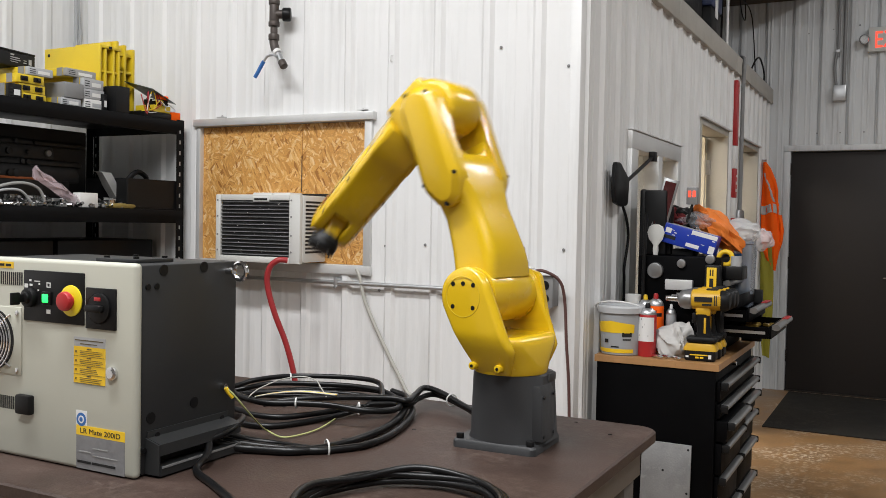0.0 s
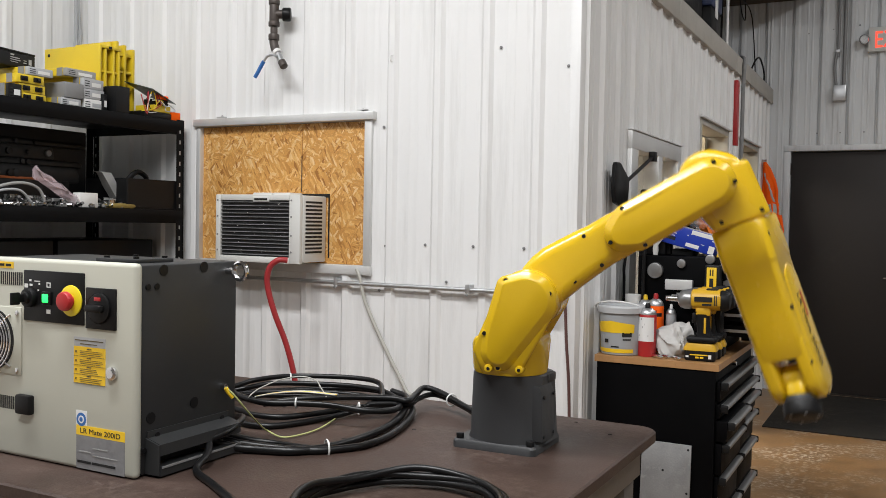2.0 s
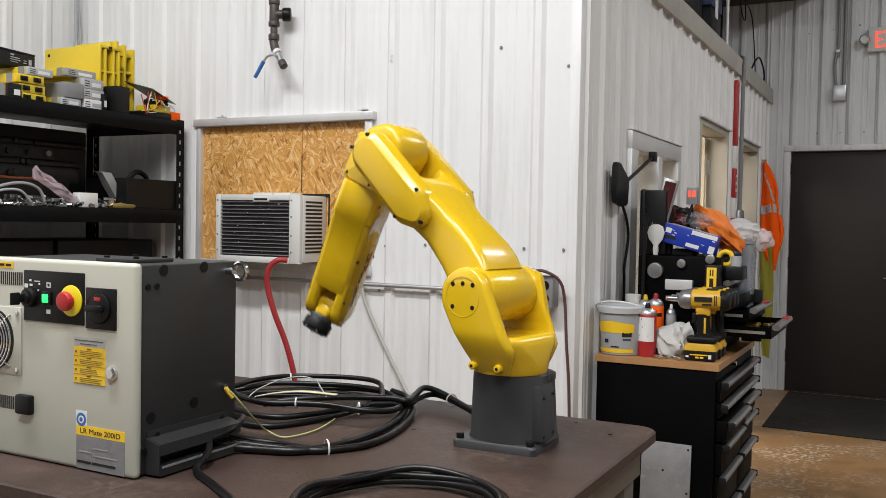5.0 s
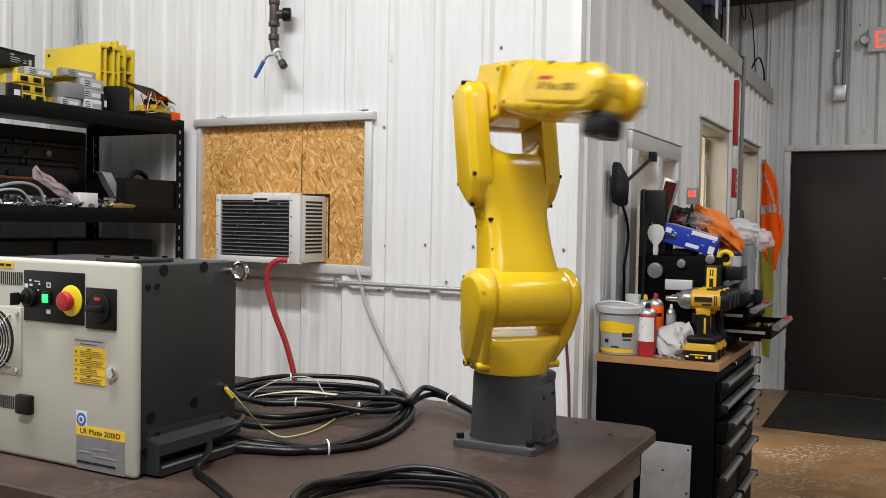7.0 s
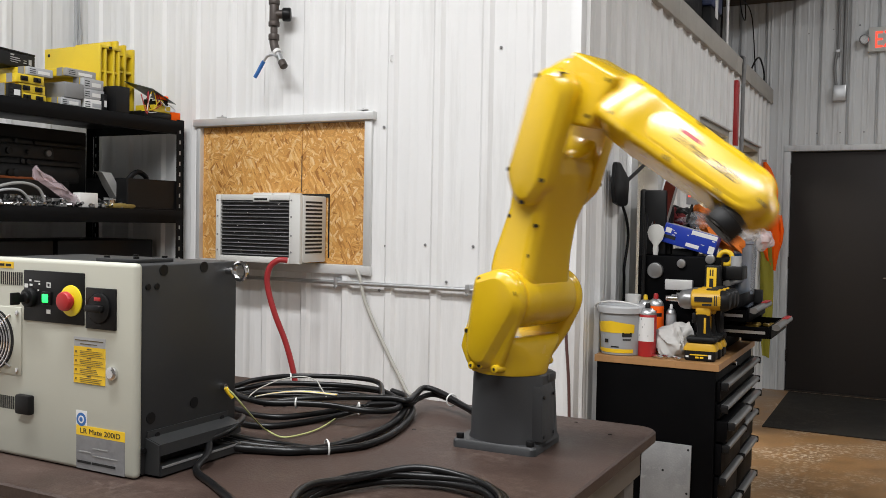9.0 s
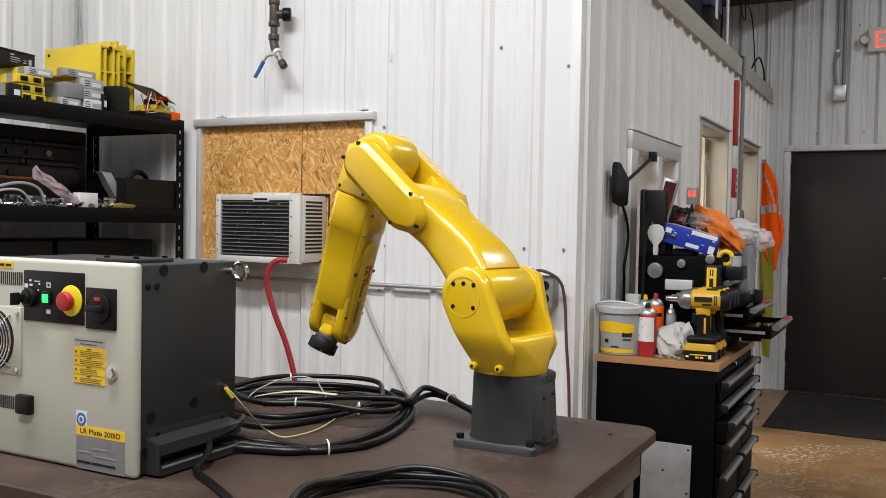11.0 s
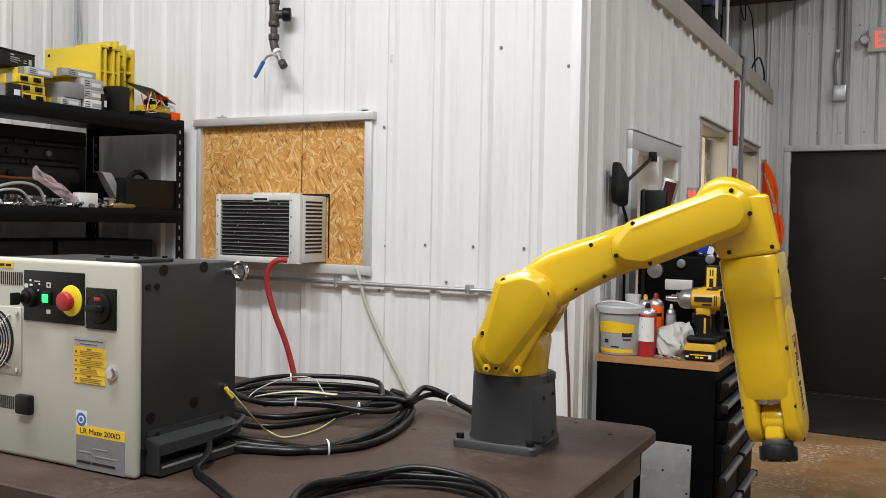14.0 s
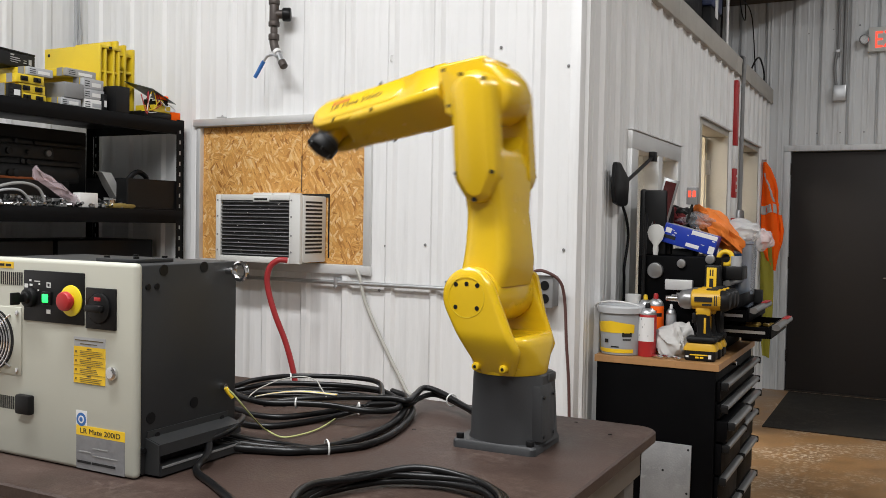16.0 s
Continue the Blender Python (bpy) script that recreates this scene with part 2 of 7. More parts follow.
def tube(bm, pts, r, n=10, closed=False):
    """A round tube through pts."""
    pts = [Vector(p) for p in pts]
    m = len(pts)
    rings = []
    side = None
    for i, p in enumerate(pts):
        q = pts[(i + 1) % m] if (closed or i < m - 1) else p
        o = pts[i - 1] if (closed or i > 0) else p
        d = (q - o).normalized()
        if side is None:
            side = d.orthogonal().normalized()
        side = (side - d * side.dot(d)).normalized()
        up = d.cross(side)
        rings.append([bm.verts.new(p + r * (math.cos(a) * side + math.sin(a) * up)) for a in [2 * math.pi * k / n for k in range(n)]])
    for i in range(m if closed else m - 1):
        a, b = rings[i], rings[(i + 1) % m]
        for k in range(n):
            bm.faces.new((a[k], a[(k + 1) % n], b[(k + 1) % n], b[k]))
    if not closed:
        bm.faces.new(rings[0][::-1])
        bm.faces.new(rings[-1])
    return bm


def smooth_path(keys, steps=8, closed=False):
    """A Catmull-Rom curve through keys."""
    k = [Vector(p) for p in keys]
    n = len(k)
    out = []
    for i in range(n if closed else n - 1):
        if closed:
            p = [k[(i + j) % n] for j in (-1, 0, 1, 2)]
        else:
            p = [k[max(0, i - 1)], k[i], k[i + 1], k[min(n - 1, i + 2)]]
        for s in range(steps):
            t = s / steps
            out.append(0.5 * (2 * p[1] + (p[2] - p[0]) * t + (2 * p[0] - 5 * p[1] + 4 * p[2] - p[3]) * t * t + (3 * p[1] - p[0] - 3 * p[2] + p[3]) * t ** 3))
    if not closed:
        out.append(k[-1])
    return out


def prism(bm, outline, lo, hi, axis="y", bevel=0.0, seg=3):
    """Extrudes a closed outline (u, v) along an axis: y -> (u, ., v), x -> (., u, v), z -> (u, v, .)."""
    def put(u, v, w):
        return {"y": (u, w, v), "x": (w, u, v), "z": (u, v, w)}[axis]
    a = [bm.verts.new(put(u, v, lo)) for u, v in outline]
    b = [bm.verts.new(put(u, v, hi)) for u, v in outline]
    n = len(a)
    fs = [bm.faces.new(a), bm.faces.new(b[::-1])]
    for i in range(n):
        fs.append(bm.faces.new((a[i], b[i], b[(i + 1) % n], a[(i + 1) % n])))
    bmesh.ops.recalc_face_normals(bm, faces=fs)
    if bevel:
        es = list(fs[0].edges) + list(fs[1].edges)
        bmesh.ops.bevel(bm, geom=es, offset=bevel, segments=seg, profile=0.5, affect="EDGES")
    return bm


def hull2(discs, n=40):
    """The convex outline round discs (u, v, r)."""
    pts = [(u + r * math.cos(2 * math.pi * k / n), v + r * math.sin(2 * math.pi * k / n)) for u, v, r in discs for k in range(n if r > 1e-6 else 1)]
    pts = sorted(set((round(p[0], 6), round(p[1], 6)) for p in pts))
    def half(ps):
        h = []
        for p in ps:
            while len(h) > 1 and (h[-1][0] - h[-2][0]) * (p[1] - h[-2][1]) - (h[-1][1] - h[-2][1]) * (p[0] - h[-2][0]) <= 1e-9:
                h.pop()
            h.append(p)
        return h
    lo, up = half(pts), half(pts[::-1])
    return lo[:-1] + up[:-1]


def outline(discs, inset=0.0, n=88):
    """The convex outline round discs (u, v, r), drawn in by an inset; always n points."""
    out = []
    for k in range(n):
        c, d = math.cos(2 * math.pi * (k + 0.5) / n), math.sin(2 * math.pi * (k + 0.5) / n)
        u, v, r = max(discs, key=lambda q: q[0] * c + q[1] * d + q[2])
        out.append((u + (r - inset) * c, v + (r - inset) * d))
    return out


def cast_cover(bm, discs, inner, outer, inset, drop):
    """A cover plate with a broad chamfer: inner and outer are heights along y, drop is the chamfer's depth."""
    s = 1 if outer > inner else -1
    steps = ((0.0, inner), (0.0, outer - s * (drop + 0.003)), (0.0008, outer - s * (drop + 0.0008)), (0.003, outer - s * (drop - 0.0014)), (inset - 0.003, outer - s * 0.0022), (inset - 0.001, outer - s * 0.0006), (inset + 0.001, outer))
    return loft(bm, [[(u, y, v) for u, v in outline(discs, i)] for i, y in steps])


def loft(bm, sections, cap=True):
    """Skins rings of equal length."""
    rings = [[bm.verts.new(p) for p in s] for s in sections]
    n = len(rings[0])
    for a, b in zip(rings, rings[1:]):
        for k in range(n):
            bm.faces.new((a[k], a[(k + 1) % n], b[(k + 1) % n], b[k]))
    if cap:
        bm.faces.new(rings[0][::-1])
        bm.faces.new(rings[-1])
    return bm


def rring(cx, cy, w, d, r, z, n=5):
    """A rounded rectangle ring in the plane z."""
    r = min(r, w / 2 - 1e-4, d / 2 - 1e-4)
    out = []
    for qx, qy, a0 in ((1, 1, 0), (-1, 1, 90), (-1, -1, 180), (1, -1, 270)):
        for k in range(n + 1):
            a = radians(a0 + 90 * k / n)
            out.append((cx + qx * (w / 2 - r) + r * math.cos(a), cy + qy * (d / 2 - r) + r * math.sin(a), z))
    return out


def revolve(bm, profile, n=24, axis=(0, 0)):
    """Turns a profile of (radius, height) round the z axis."""
    return loft(bm, [[(axis[0] + r * math.cos(2 * math.pi * k / n), axis[1] + r * math.sin(2 * math.pi * k / n), z) for k in range(n)] for r, z in profile])


def bars(parent, name, material, rects, place, thick=0.0006):
    """Plain printed bars (u0, v0, u1, v1) on a surface, each its own part; place maps (u, v, w) into the parent."""
    for u0, v0, u1, v1 in rects:
        bm = bmesh.new()
        c = [place(u, v, w) for w in (0, thick) for u, v in ((u0, v0), (u1, v0), (u1, v1), (u0, v1))]
        vs = [bm.verts.new(p) for p in c]
        for f in ((0, 1, 2, 3), (7, 6, 5, 4), (0, 4, 5, 1), (1, 5, 6, 2), (2, 6, 7, 3), (3, 7, 4, 0)):
            bm.faces.new([vs[i] for i in f])
        part(name, bm, material, parent, smooth=0)


def text(name, body, size, m, material, parent, thick=0.0004, width=None):
    """Lettering in the built-in font, as a mesh; m puts its left end of the baseline."""
    cu = bpy.data.curves.new(name, "FONT")
    cu.body, cu.size, cu.extrude = body, size, thick
    ob = new(name, cu)
    me = bpy.data.meshes.new_from_object(ob.evaluated_get(bpy.context.evaluated_depsgraph_get()))
    bpy.data.objects.remove(ob)
    if width:
        w = max(v.co.x for v in me.vertices) - min(v.co.x for v in me.vertices)
        for v in me.vertices:
            v.co.x *= width / w
    me.materials.append(material)
    out = new(name, me)
    out.parent, out.matrix_basis = parent, m
    return out

# ================= setting: floor, walls, ceiling


def structure(name, bm, material, label, smooth=35, at=None):
    return tagged(part(name, bm, material, None, label, at, smooth), kind="structure", category=name.split("_")[0])


structure("floor", span(bmesh.new(), (-6, -7, -0.1), (6, 7.5, 0)), FLOOR, "worn tan coated concrete floor with scuffed pale patches", 0)
structure("ceiling", span(bmesh.new(), (-6, -7, 5.0), (6, 7.5, 5.1)), CEIL, "dark grey hall ceiling", 0)
structure("wall_south", span(bmesh.new(), (-6, -7.1, 0), (6, -7.0, 5)), WALL_GREY, "grey hall wall", 0)
structure("wall_east", span(bmesh.new(), (6.0, -7, 0), (6.1, 7.5, 5)), WALL_GREY, "grey hall wall", 0)

RIB = 0.2185


def ribbed(name, parent, material, length, z0, z1, m, phase=0.0, deep=0.008, minor=0.001, shade_groove=0.0):
    """A sheet of ribbed wall cladding: local x along the wall, z up, ribs towards -y."""
    xs = [(0.0, 0.0)]
    k = math.floor(-phase / RIB) - 1
    while k * RIB + phase < length + RIB:
        c = k * RIB + phase
        # deep groove added left of each rib to draw its dark shadow line
        if shade_groove:
            xs += [(c - 0.041, 0.0), (c - 0.040, -shade_groove), (c - 0.031, -shade_groove), (c - 0.030, 0.0)]
        xs += [(c - 0.028, 0.0), (c - 0.013, deep), (c + 0.013, deep), (c + 0.028, 0.0)]
        for o in (0.085, 0.125):
            xs += [(c + o - 0.009, 0.0), (c + o - 0.004, minor), (c + o + 0.004, minor), (c + o + 0.009, 0.0)]
        k += 1
    xs = [p for p in xs if 0 <= p[0] <= length] + [(length, 0.0)]
    xs = sorted(xs)
    bm = bmesh.new()
    zs = (z0, z1)
    rows = [[bm.verts.new((x, -d - 0.004, z)) for x, d in xs] for z in zs]
    back = [[bm.verts.new((x, -d - 0.002, z)) for x, d in xs] for z in zs]
    for i in range(len(xs) - 1):
        bm.faces.new((rows[0][i], rows[0][i + 1], rows[1][i + 1], rows[1][i]))
        bm.faces.new((back[0][i + 1], back[0][i], back[1][i], back[1][i + 1]))
        bm.faces.new((rows[1][i], rows[1][i + 1], back[1][i + 1], back[1][i]))
    return part(name, bm, material, parent, at=m, smooth=20)


def screws(parent, spots, m, r=0.006):
    bm = bmesh.new()
    for x, z in spots:
        cyl(bm, (x, -0.003, z), (x, -0.009, z), r, r * 0.7, n=8)
    return part("screw", bm, GREY_PLASTIC, parent, at=m)


# wall with the boarded window (faces the camera)
WIN = (-2.237, -1.307, 1.204, 1.826)       # opening: x0, x1, z0, z1
bm = bmesh.new()
ZTOP = 2.58
for a, b in (((XD, 0), (WIN[0], ZTOP)), ((WIN[1], 0), (XB - 0.02, ZTOP)), ((WIN[0], 0), (WIN[1], WIN[2])), ((WIN[0], WIN[3]), (WIN[1], ZTOP))):
    span(bm, (a[0], YA, a[1]), (b[0], YA + 0.12, b[1]))
wall_a = structure("wall_north", bm, WALL_CORE, "white ribbed steel office wall with a boarded window", 0)
RX = -0.967                                 # one rib of this wall
for x0, x1, z0, z1 in ((XD, -2.62, 0, ZTOP), (-2.62, WIN[0], 0, ZTOP), (WIN[0], -1.76, 0, WIN[2]), (-1.76, WIN[1], 0, WIN[2]), (WIN[0], -1.76, WIN[3], ZTOP), (-1.76, WIN[1], WIN[3], ZTOP), (WIN[1], -0.63, 0, ZTOP), (-0.63, XB, 0, ZTOP)):
    ribbed("panel", wall_a, WALL_WHITE, x1 - x0, z0, z1, pose(x0, YA, 0), phase=(RX - x0) % RIB, deep=0.014, minor=0.0016)
span(bm := bmesh.new(), (XB - 0.035, YA - 0.012, 0), (XB + 0.008, YA + 0.05, ZTOP), 0.004)
part("corner_trim", bm, WALL_WHITE, wall_a)

# side wall with the window and the two doorways
OPEN_B = ((2.13, 3.03, 0.98, 1.80), (3.60, 4.50, 0.0, 2.04), (4.92, 5.82, 0.0, 2.04))
bm = bmesh.new()
y = YA + 0.001
for y0, y1, z0, z1 in OPEN_B + ((YC, YC, 0, 0),):
    span(bm, (XB - 0.12, y, 0), (XB, y0, ZTOP))
    if y1 > y0:
        span(bm, (XB - 0.12, y0, z1), (XB, y1, ZTOP))
        if z0 > 0:
            span(bm, (XB - 0.12, y0, 0), (XB, y1, z0))
    y = y1
wall_b = structure("wall_east_office", bm, WALL_CORE, "white ribbed steel office wall with a window and two doorways", 0)
turn_b = Matrix.Rotation(radians(90), 4, "Z")


def on_b(y, z=0.0, out=0.0):
    """A frame on this wall: x along the wall away from the corner, -y out of the wall, z up."""
    return Matrix.Translation((XB + out, y, z)) @ turn_b


y = YA + 0.045
for y0, y1, z0, z1 in OPEN_B + ((YC, YC, 0, 0),):
    n = max(1, round((y0 - y) / 0.9))
    for i in range(n):
        a, b = y + (y0 - y) * i / n, y + (y0 - y) * (i + 1) / n
        ribbed("panel", wall_b, WALL_WHITE, b - a, 0, 2.46, on_b(a), phase=(1.5 - a) % RIB, deep=0.017, minor=0.003)
    if y1 > y0:
        ribbed("panel", wall_b, WALL_WHITE, y1 - y0, z1, 2.46, on_b(y0), phase=(1.5 - y0) % RIB, deep=0.017, minor=0.003)
        if z0 > 0:
            ribbed("panel", wall_b, WALL_WHITE, y1 - y0, 0, z0, on_b(y0), phase=(1.5 - y0) % RIB, deep=0.017, minor=0.003)
    y = y1
for a, b in ((YA - 0.03, 2.9), (2.903, 4.6), (4.603, YC - 0.03)):
    part("cap_trim", span(bmesh.new(), (XB - 0.1, a, 2.46), (XB + 0.035, b, 2.582), 0.004), TRIM, wall_b, "taupe folded steel cap")

# hall wall with the dark door
bm = bmesh.new()
DOOR = (-0.178, 0.72)
span(bm, (-6, YC, 0), (DOOR[0], YC + 0.15, 5))
span(bm, (DOOR[1], YC, 0), (6, YC + 0.15, 5))
span(bm, (DOOR[0], YC, 2.05), (DOOR[1], YC + 0.15, 5))
wall_c = structure("wall_north_hall", bm, WALL_CORE, "grey ribbed steel hall wall with a dark door", 0)
for x0, x1, z0, z1 in ((-3.5, -2.0, 2.5, 5), (-2.0, XB, 2.5, 5), (XB, DOOR[0] - 0.05, 0, 5), (DOOR[0] - 0.05, DOOR[1] + 0.05, 2.10, 5), (DOOR[1] + 0.05, 2.5, 0, 5), (2.5, 4.2, 0, 5), (4.2, 6, 0, 5)):
    ribbed("panel", wall_c, WALL_GREY, x1 - x0, z0, z1, pose(x0, YC - 0.016, 0), phase=(-0.155 - x0) % RIB, deep=0.014, minor=0.003, shade_groove=0.017)

# left wall behind the shelves
bm = span(bmesh.new(), (XD - 0.1, -7, 0), (XD, YA, 5))
wall_d = structure("wall_west", bm, WALL_CORE, "white ribbed steel wall behind the shelving", 0)
for i in range(5):
    y1 = YA - 1.0 * i
    ribbed("panel", wall_d, WALL_WHITE, 1.0, 0, 5, Matrix.Translation((XD, y1 - 1.0, 0)) @ turn_b, phase=0.1)
structure("wall_north_upper", span(bmesh.new(), (-6, YA + 0.3, 2.6), (XD, YA + 0.4, 5)), WALL_GREY, "grey hall wall", 0)

# office inside
bm = bmesh.new()
span(bm, (XD, YA + 0.121, 2.45), (XB - 0.121, YC - 0.02, 2.55))
structure("ceiling_office", bm, BEIGE, "pale office ceiling", 0)
structure("wall_office", span(bmesh.new(), (-2.2, YA + 0.13, 0), (-2.1, YC - 0.01, 2.449)), BEIGE, "beige office wall", 0)

# hall door
door = tagged(part("door_1", span(bmesh.new(), (DOOR[0] + 0.004, YC + 0.02, 0.008), (DOOR[1] - 0.004, YC + 0.065, 2.045), 0.003), DOOR_BROWN, None, "dark brown steel door, closed"), category="door", kind="structure")
bm = bmesh.new()
span(bm, (DOOR[0] - 0.052, YC - 0.03, 0), (DOOR[0] + 0.002, YC + 0.06, 2.05), 0.004)
span(bm, (DOOR[1] - 0.002, YC - 0.03, 0), (DOOR[1] + 0.052, YC + 0.06, 2.05), 0.004)
span(bm, (DOOR[0] - 0.052, YC - 0.03, 2.051), (DOOR[1] + 0.052, YC + 0.06, 2.10), 0.004)
part("door_frame", bm, WALL_GREY, door, "pale grey steel door frame")
bm = cyl(bmesh.new(), (0.66, YC + 0.02, 1.0), (0.66, YC - 0.05, 1.0), 0.014)
cyl(bm, (0.66, YC - 0.04, 1.0), (0.56, YC - 0.04, 1.0), 0.011, bevel=0.003)
part("door_handle", bm, CHROME, door, "chrome lever handle")
for z in (0.25, 1.05, 1.85):
    part("hinge", cyl(bmesh.new(), (DOOR[0] + 0.002, YC - 0.008, z), (DOOR[0] + 0.002, YC - 0.008, z + 0.1), 0.009, n=10), DOOR_BROWN, door)
part("door_threshold", span(bmesh.new(), (DOOR[0], YC - 0.02, 0), (DOOR[1], YC + 0.1, 0.007), 0.002), DOOR_BROWN, door)

bm = span(bmesh.new(), (-0.13, 4.79, 0.0005), (1.6, YC - 0.08, 0.009), 0.003)
tagged(part("floor_mat", bm, MAT_GREY, None, "dark grey worn floor mat before the door"), category="mat", kind="structure")

# ================= work table
table = thing("work_table", pose(0, 0, 0), "brown steel work table with rounded corners and small holes", "table")
TX0, TX1, TY0, TY1 = -1.75, 0.245, -0.74, 0.352
bm = loft(bmesh.new(), [rring((TX0 + TX1) / 2, (TY0 + TY1) / 2, TX1 - TX0 - i, TY1 - TY0 - i, 0.05, z) for i, z in ((0.006, ZT - 0.028), (0, ZT - 0.025), (0, ZT - 0.004), (0.008, ZT))])
part("tabletop", bm, TABLE_TOP, table, smooth=30)
for a, b in (((TX1 - 0.075, TY0 + 0.06, ZT - 0.105), (TX1 - 0.03, TY1 - 0.06, ZT - 0.029)), ((TX0 + 0.06, TY1 - 0.09, ZT - 0.105), (TX1 - 0.08, TY1 - 0.04, ZT - 0.029)), ((TX0 + 0.06, TY0 + 0.04, ZT - 0.105), (TX1 - 0.08, TY0 + 0.09, ZT - 0.029))):
    part("apron", span(bmesh.new(), a, b, 0.004), TABLE_EDGE, table)
for x in (TX0 + 0.1, TX1 - 0.085):
    for y in (TY0 + 0.1, TY1 - 0.1):
        part("leg", span(bmesh.new(), (x - 0.04, y - 0.04, 0), (x + 0.04, y + 0.04, ZT - 0.106), 0.005), TABLE_EDGE, table)
for i, (x, y) in enumerate([(-0.33, -0.05), (-0.47, 0.10), (-0.56, -0.03), (-0.66, 0.06), (-0.34, -0.14), (0.16, 0.22), (-0.42, 0.2), (-0.8, -0.1), (-0.46, -0.40), (0.05, 0.30), (-0.6, -0.2), (-0.25, 0.02)]):
    part("bolt_hole", cyl(bmesh.new(), (x, y, ZT + 0.0002), (x, y, ZT + 0.0009), 0.005, n=12), BLACK, table)

# ================= robot arm
robot = thing("industrial_robot", pose(0, 0, ZT), "yellow six-axis robot on a charcoal base bolted to the table", "robot")
A1, D1, A2, A3, D4, D6 = 0.05, 0.33, 0.435, 0.035, 0.42, 0.08
YB = 0.165                                    # top of the base

bm = loft(bmesh.new(), [rring(-0.011, 0.015, 0.19 - i, 0.172 - i, 0.012, z) for i, z in ((0.0, 0), (0, 0.014), (0.006, 0.0185))])
base = part("base", bm, CHARCOAL, robot, "charcoal cast base", at=pose(0, 0, 0, 0, 0, 2))
def dring(rx, back, w, z):
    out = []
    for k in range(25):
        a = radians(-90 + 180 * k / 24)
        out.append((-w * math.sin(a) * 1.0, -rx * math.cos(a), z))
    out += [(-w, back - 0.018, z), (-w + 0.018, back, z), (w - 0.018, back, z), (w, back - 0.018, z)]
    return out
bm = loft(bmesh.new(), [dring(0.0680, 0.086, 0.0915, 0.0186), dring(0.0690, 0.084, 0.0875, 0.028), dring(0.0755, 0.078, 0.0815, YB - 0.004), dring(0.077, 0.075, 0.078, YB)])
part("pedestal", bm, CHARCOAL, base)
bm = prism(bmesh.new(), [(0.050, 0.026), (0.0915, 0.026), (0.0885, 0.128), (0.082, 0.143), (0.050, 0.143)], -0.043, 0.036, "y", 0.003, 2)
panel = part("connector_panel", bm, CHARCOAL, base, "charcoal connector panel screwed to the pedestal")
part("panel_upstand", span(bmesh.new(), (0.060, 0.012, 0.1435), (0.085, 0.060, YB - 0.002), 0.003), CHARCOAL, base)
for y, z in ((-0.035, 0.036), (0.028, 0.036), (-0.035, 0.120), (0.028, 0.120)):
    cyl(bm := bmesh.new(), (0.086, y, z), (0.0930, y, z), 0.0038, n=10)
    part("screw", bm, BLACK, panel)
for x, y in ((-0.092, -0.057), (0.070, -0.057), (0.070, 0.087), (-0.092, 0.087)):
    bm = cyl(bmesh.new(), (x, y, 0.018), (x, y, 0.030), 0.0085, n=16, bevel=0.0015)
    part("anchor_bolt", bm, BLACK, base, "black socket head bolt")

# shoulder: a round foot with two cheeks that hold the second axis
CHEEK = hull2([(A1, D1, 0.063), (-0.044, YB + 0.005, 0.003), (0.028, YB + 0.010, 0.008), (-0.054, YB + 0.055, 0.012), (0.044, YB + 0.060, 0.016)], 72)


def width_at(outline, z):
    xs = []
    for (x0, z0), (x1, z1) in zip(outline, outline[1:] + outline[:1]):
        if min(z0, z1) <= z <= max(z0, z1) and abs(z1 - z0) > 1e-9:
            xs.append(x0 + (x1 - x0) * (z - z0) / (z1 - z0))
    return min(xs), max(xs)


bm = loft(bmesh.new(), [rring(cx, 0, wx, wy, r, YB + z, 9) for cx, wx, wy, r, z in ((0, 0.158, 0.158, 0.079, 0.0005), (0, 0.162, 0.160, 0.079, 0.005), (0, 0.163, 0.166, 0.078, 0.018), (0.001, 0.160, 0.180, 0.066, 0.042), (0.003, 0.155, 0.196, 0.050, 0.064), (0.004, 0.148, 0.200, 0.044, 0.074), (0.005, 0.138, 0.200, 0.040, 0.081), (0.006, 0.118, 0.190, 0.034, 0.084), (0.006, 0.085, 0.150, 0.030, 0.080), (0.006, 0.060, 0.110, 0.02, 0.078))])
shoulder = part("shoulder", bm, YELLOW, robot, smooth=50)
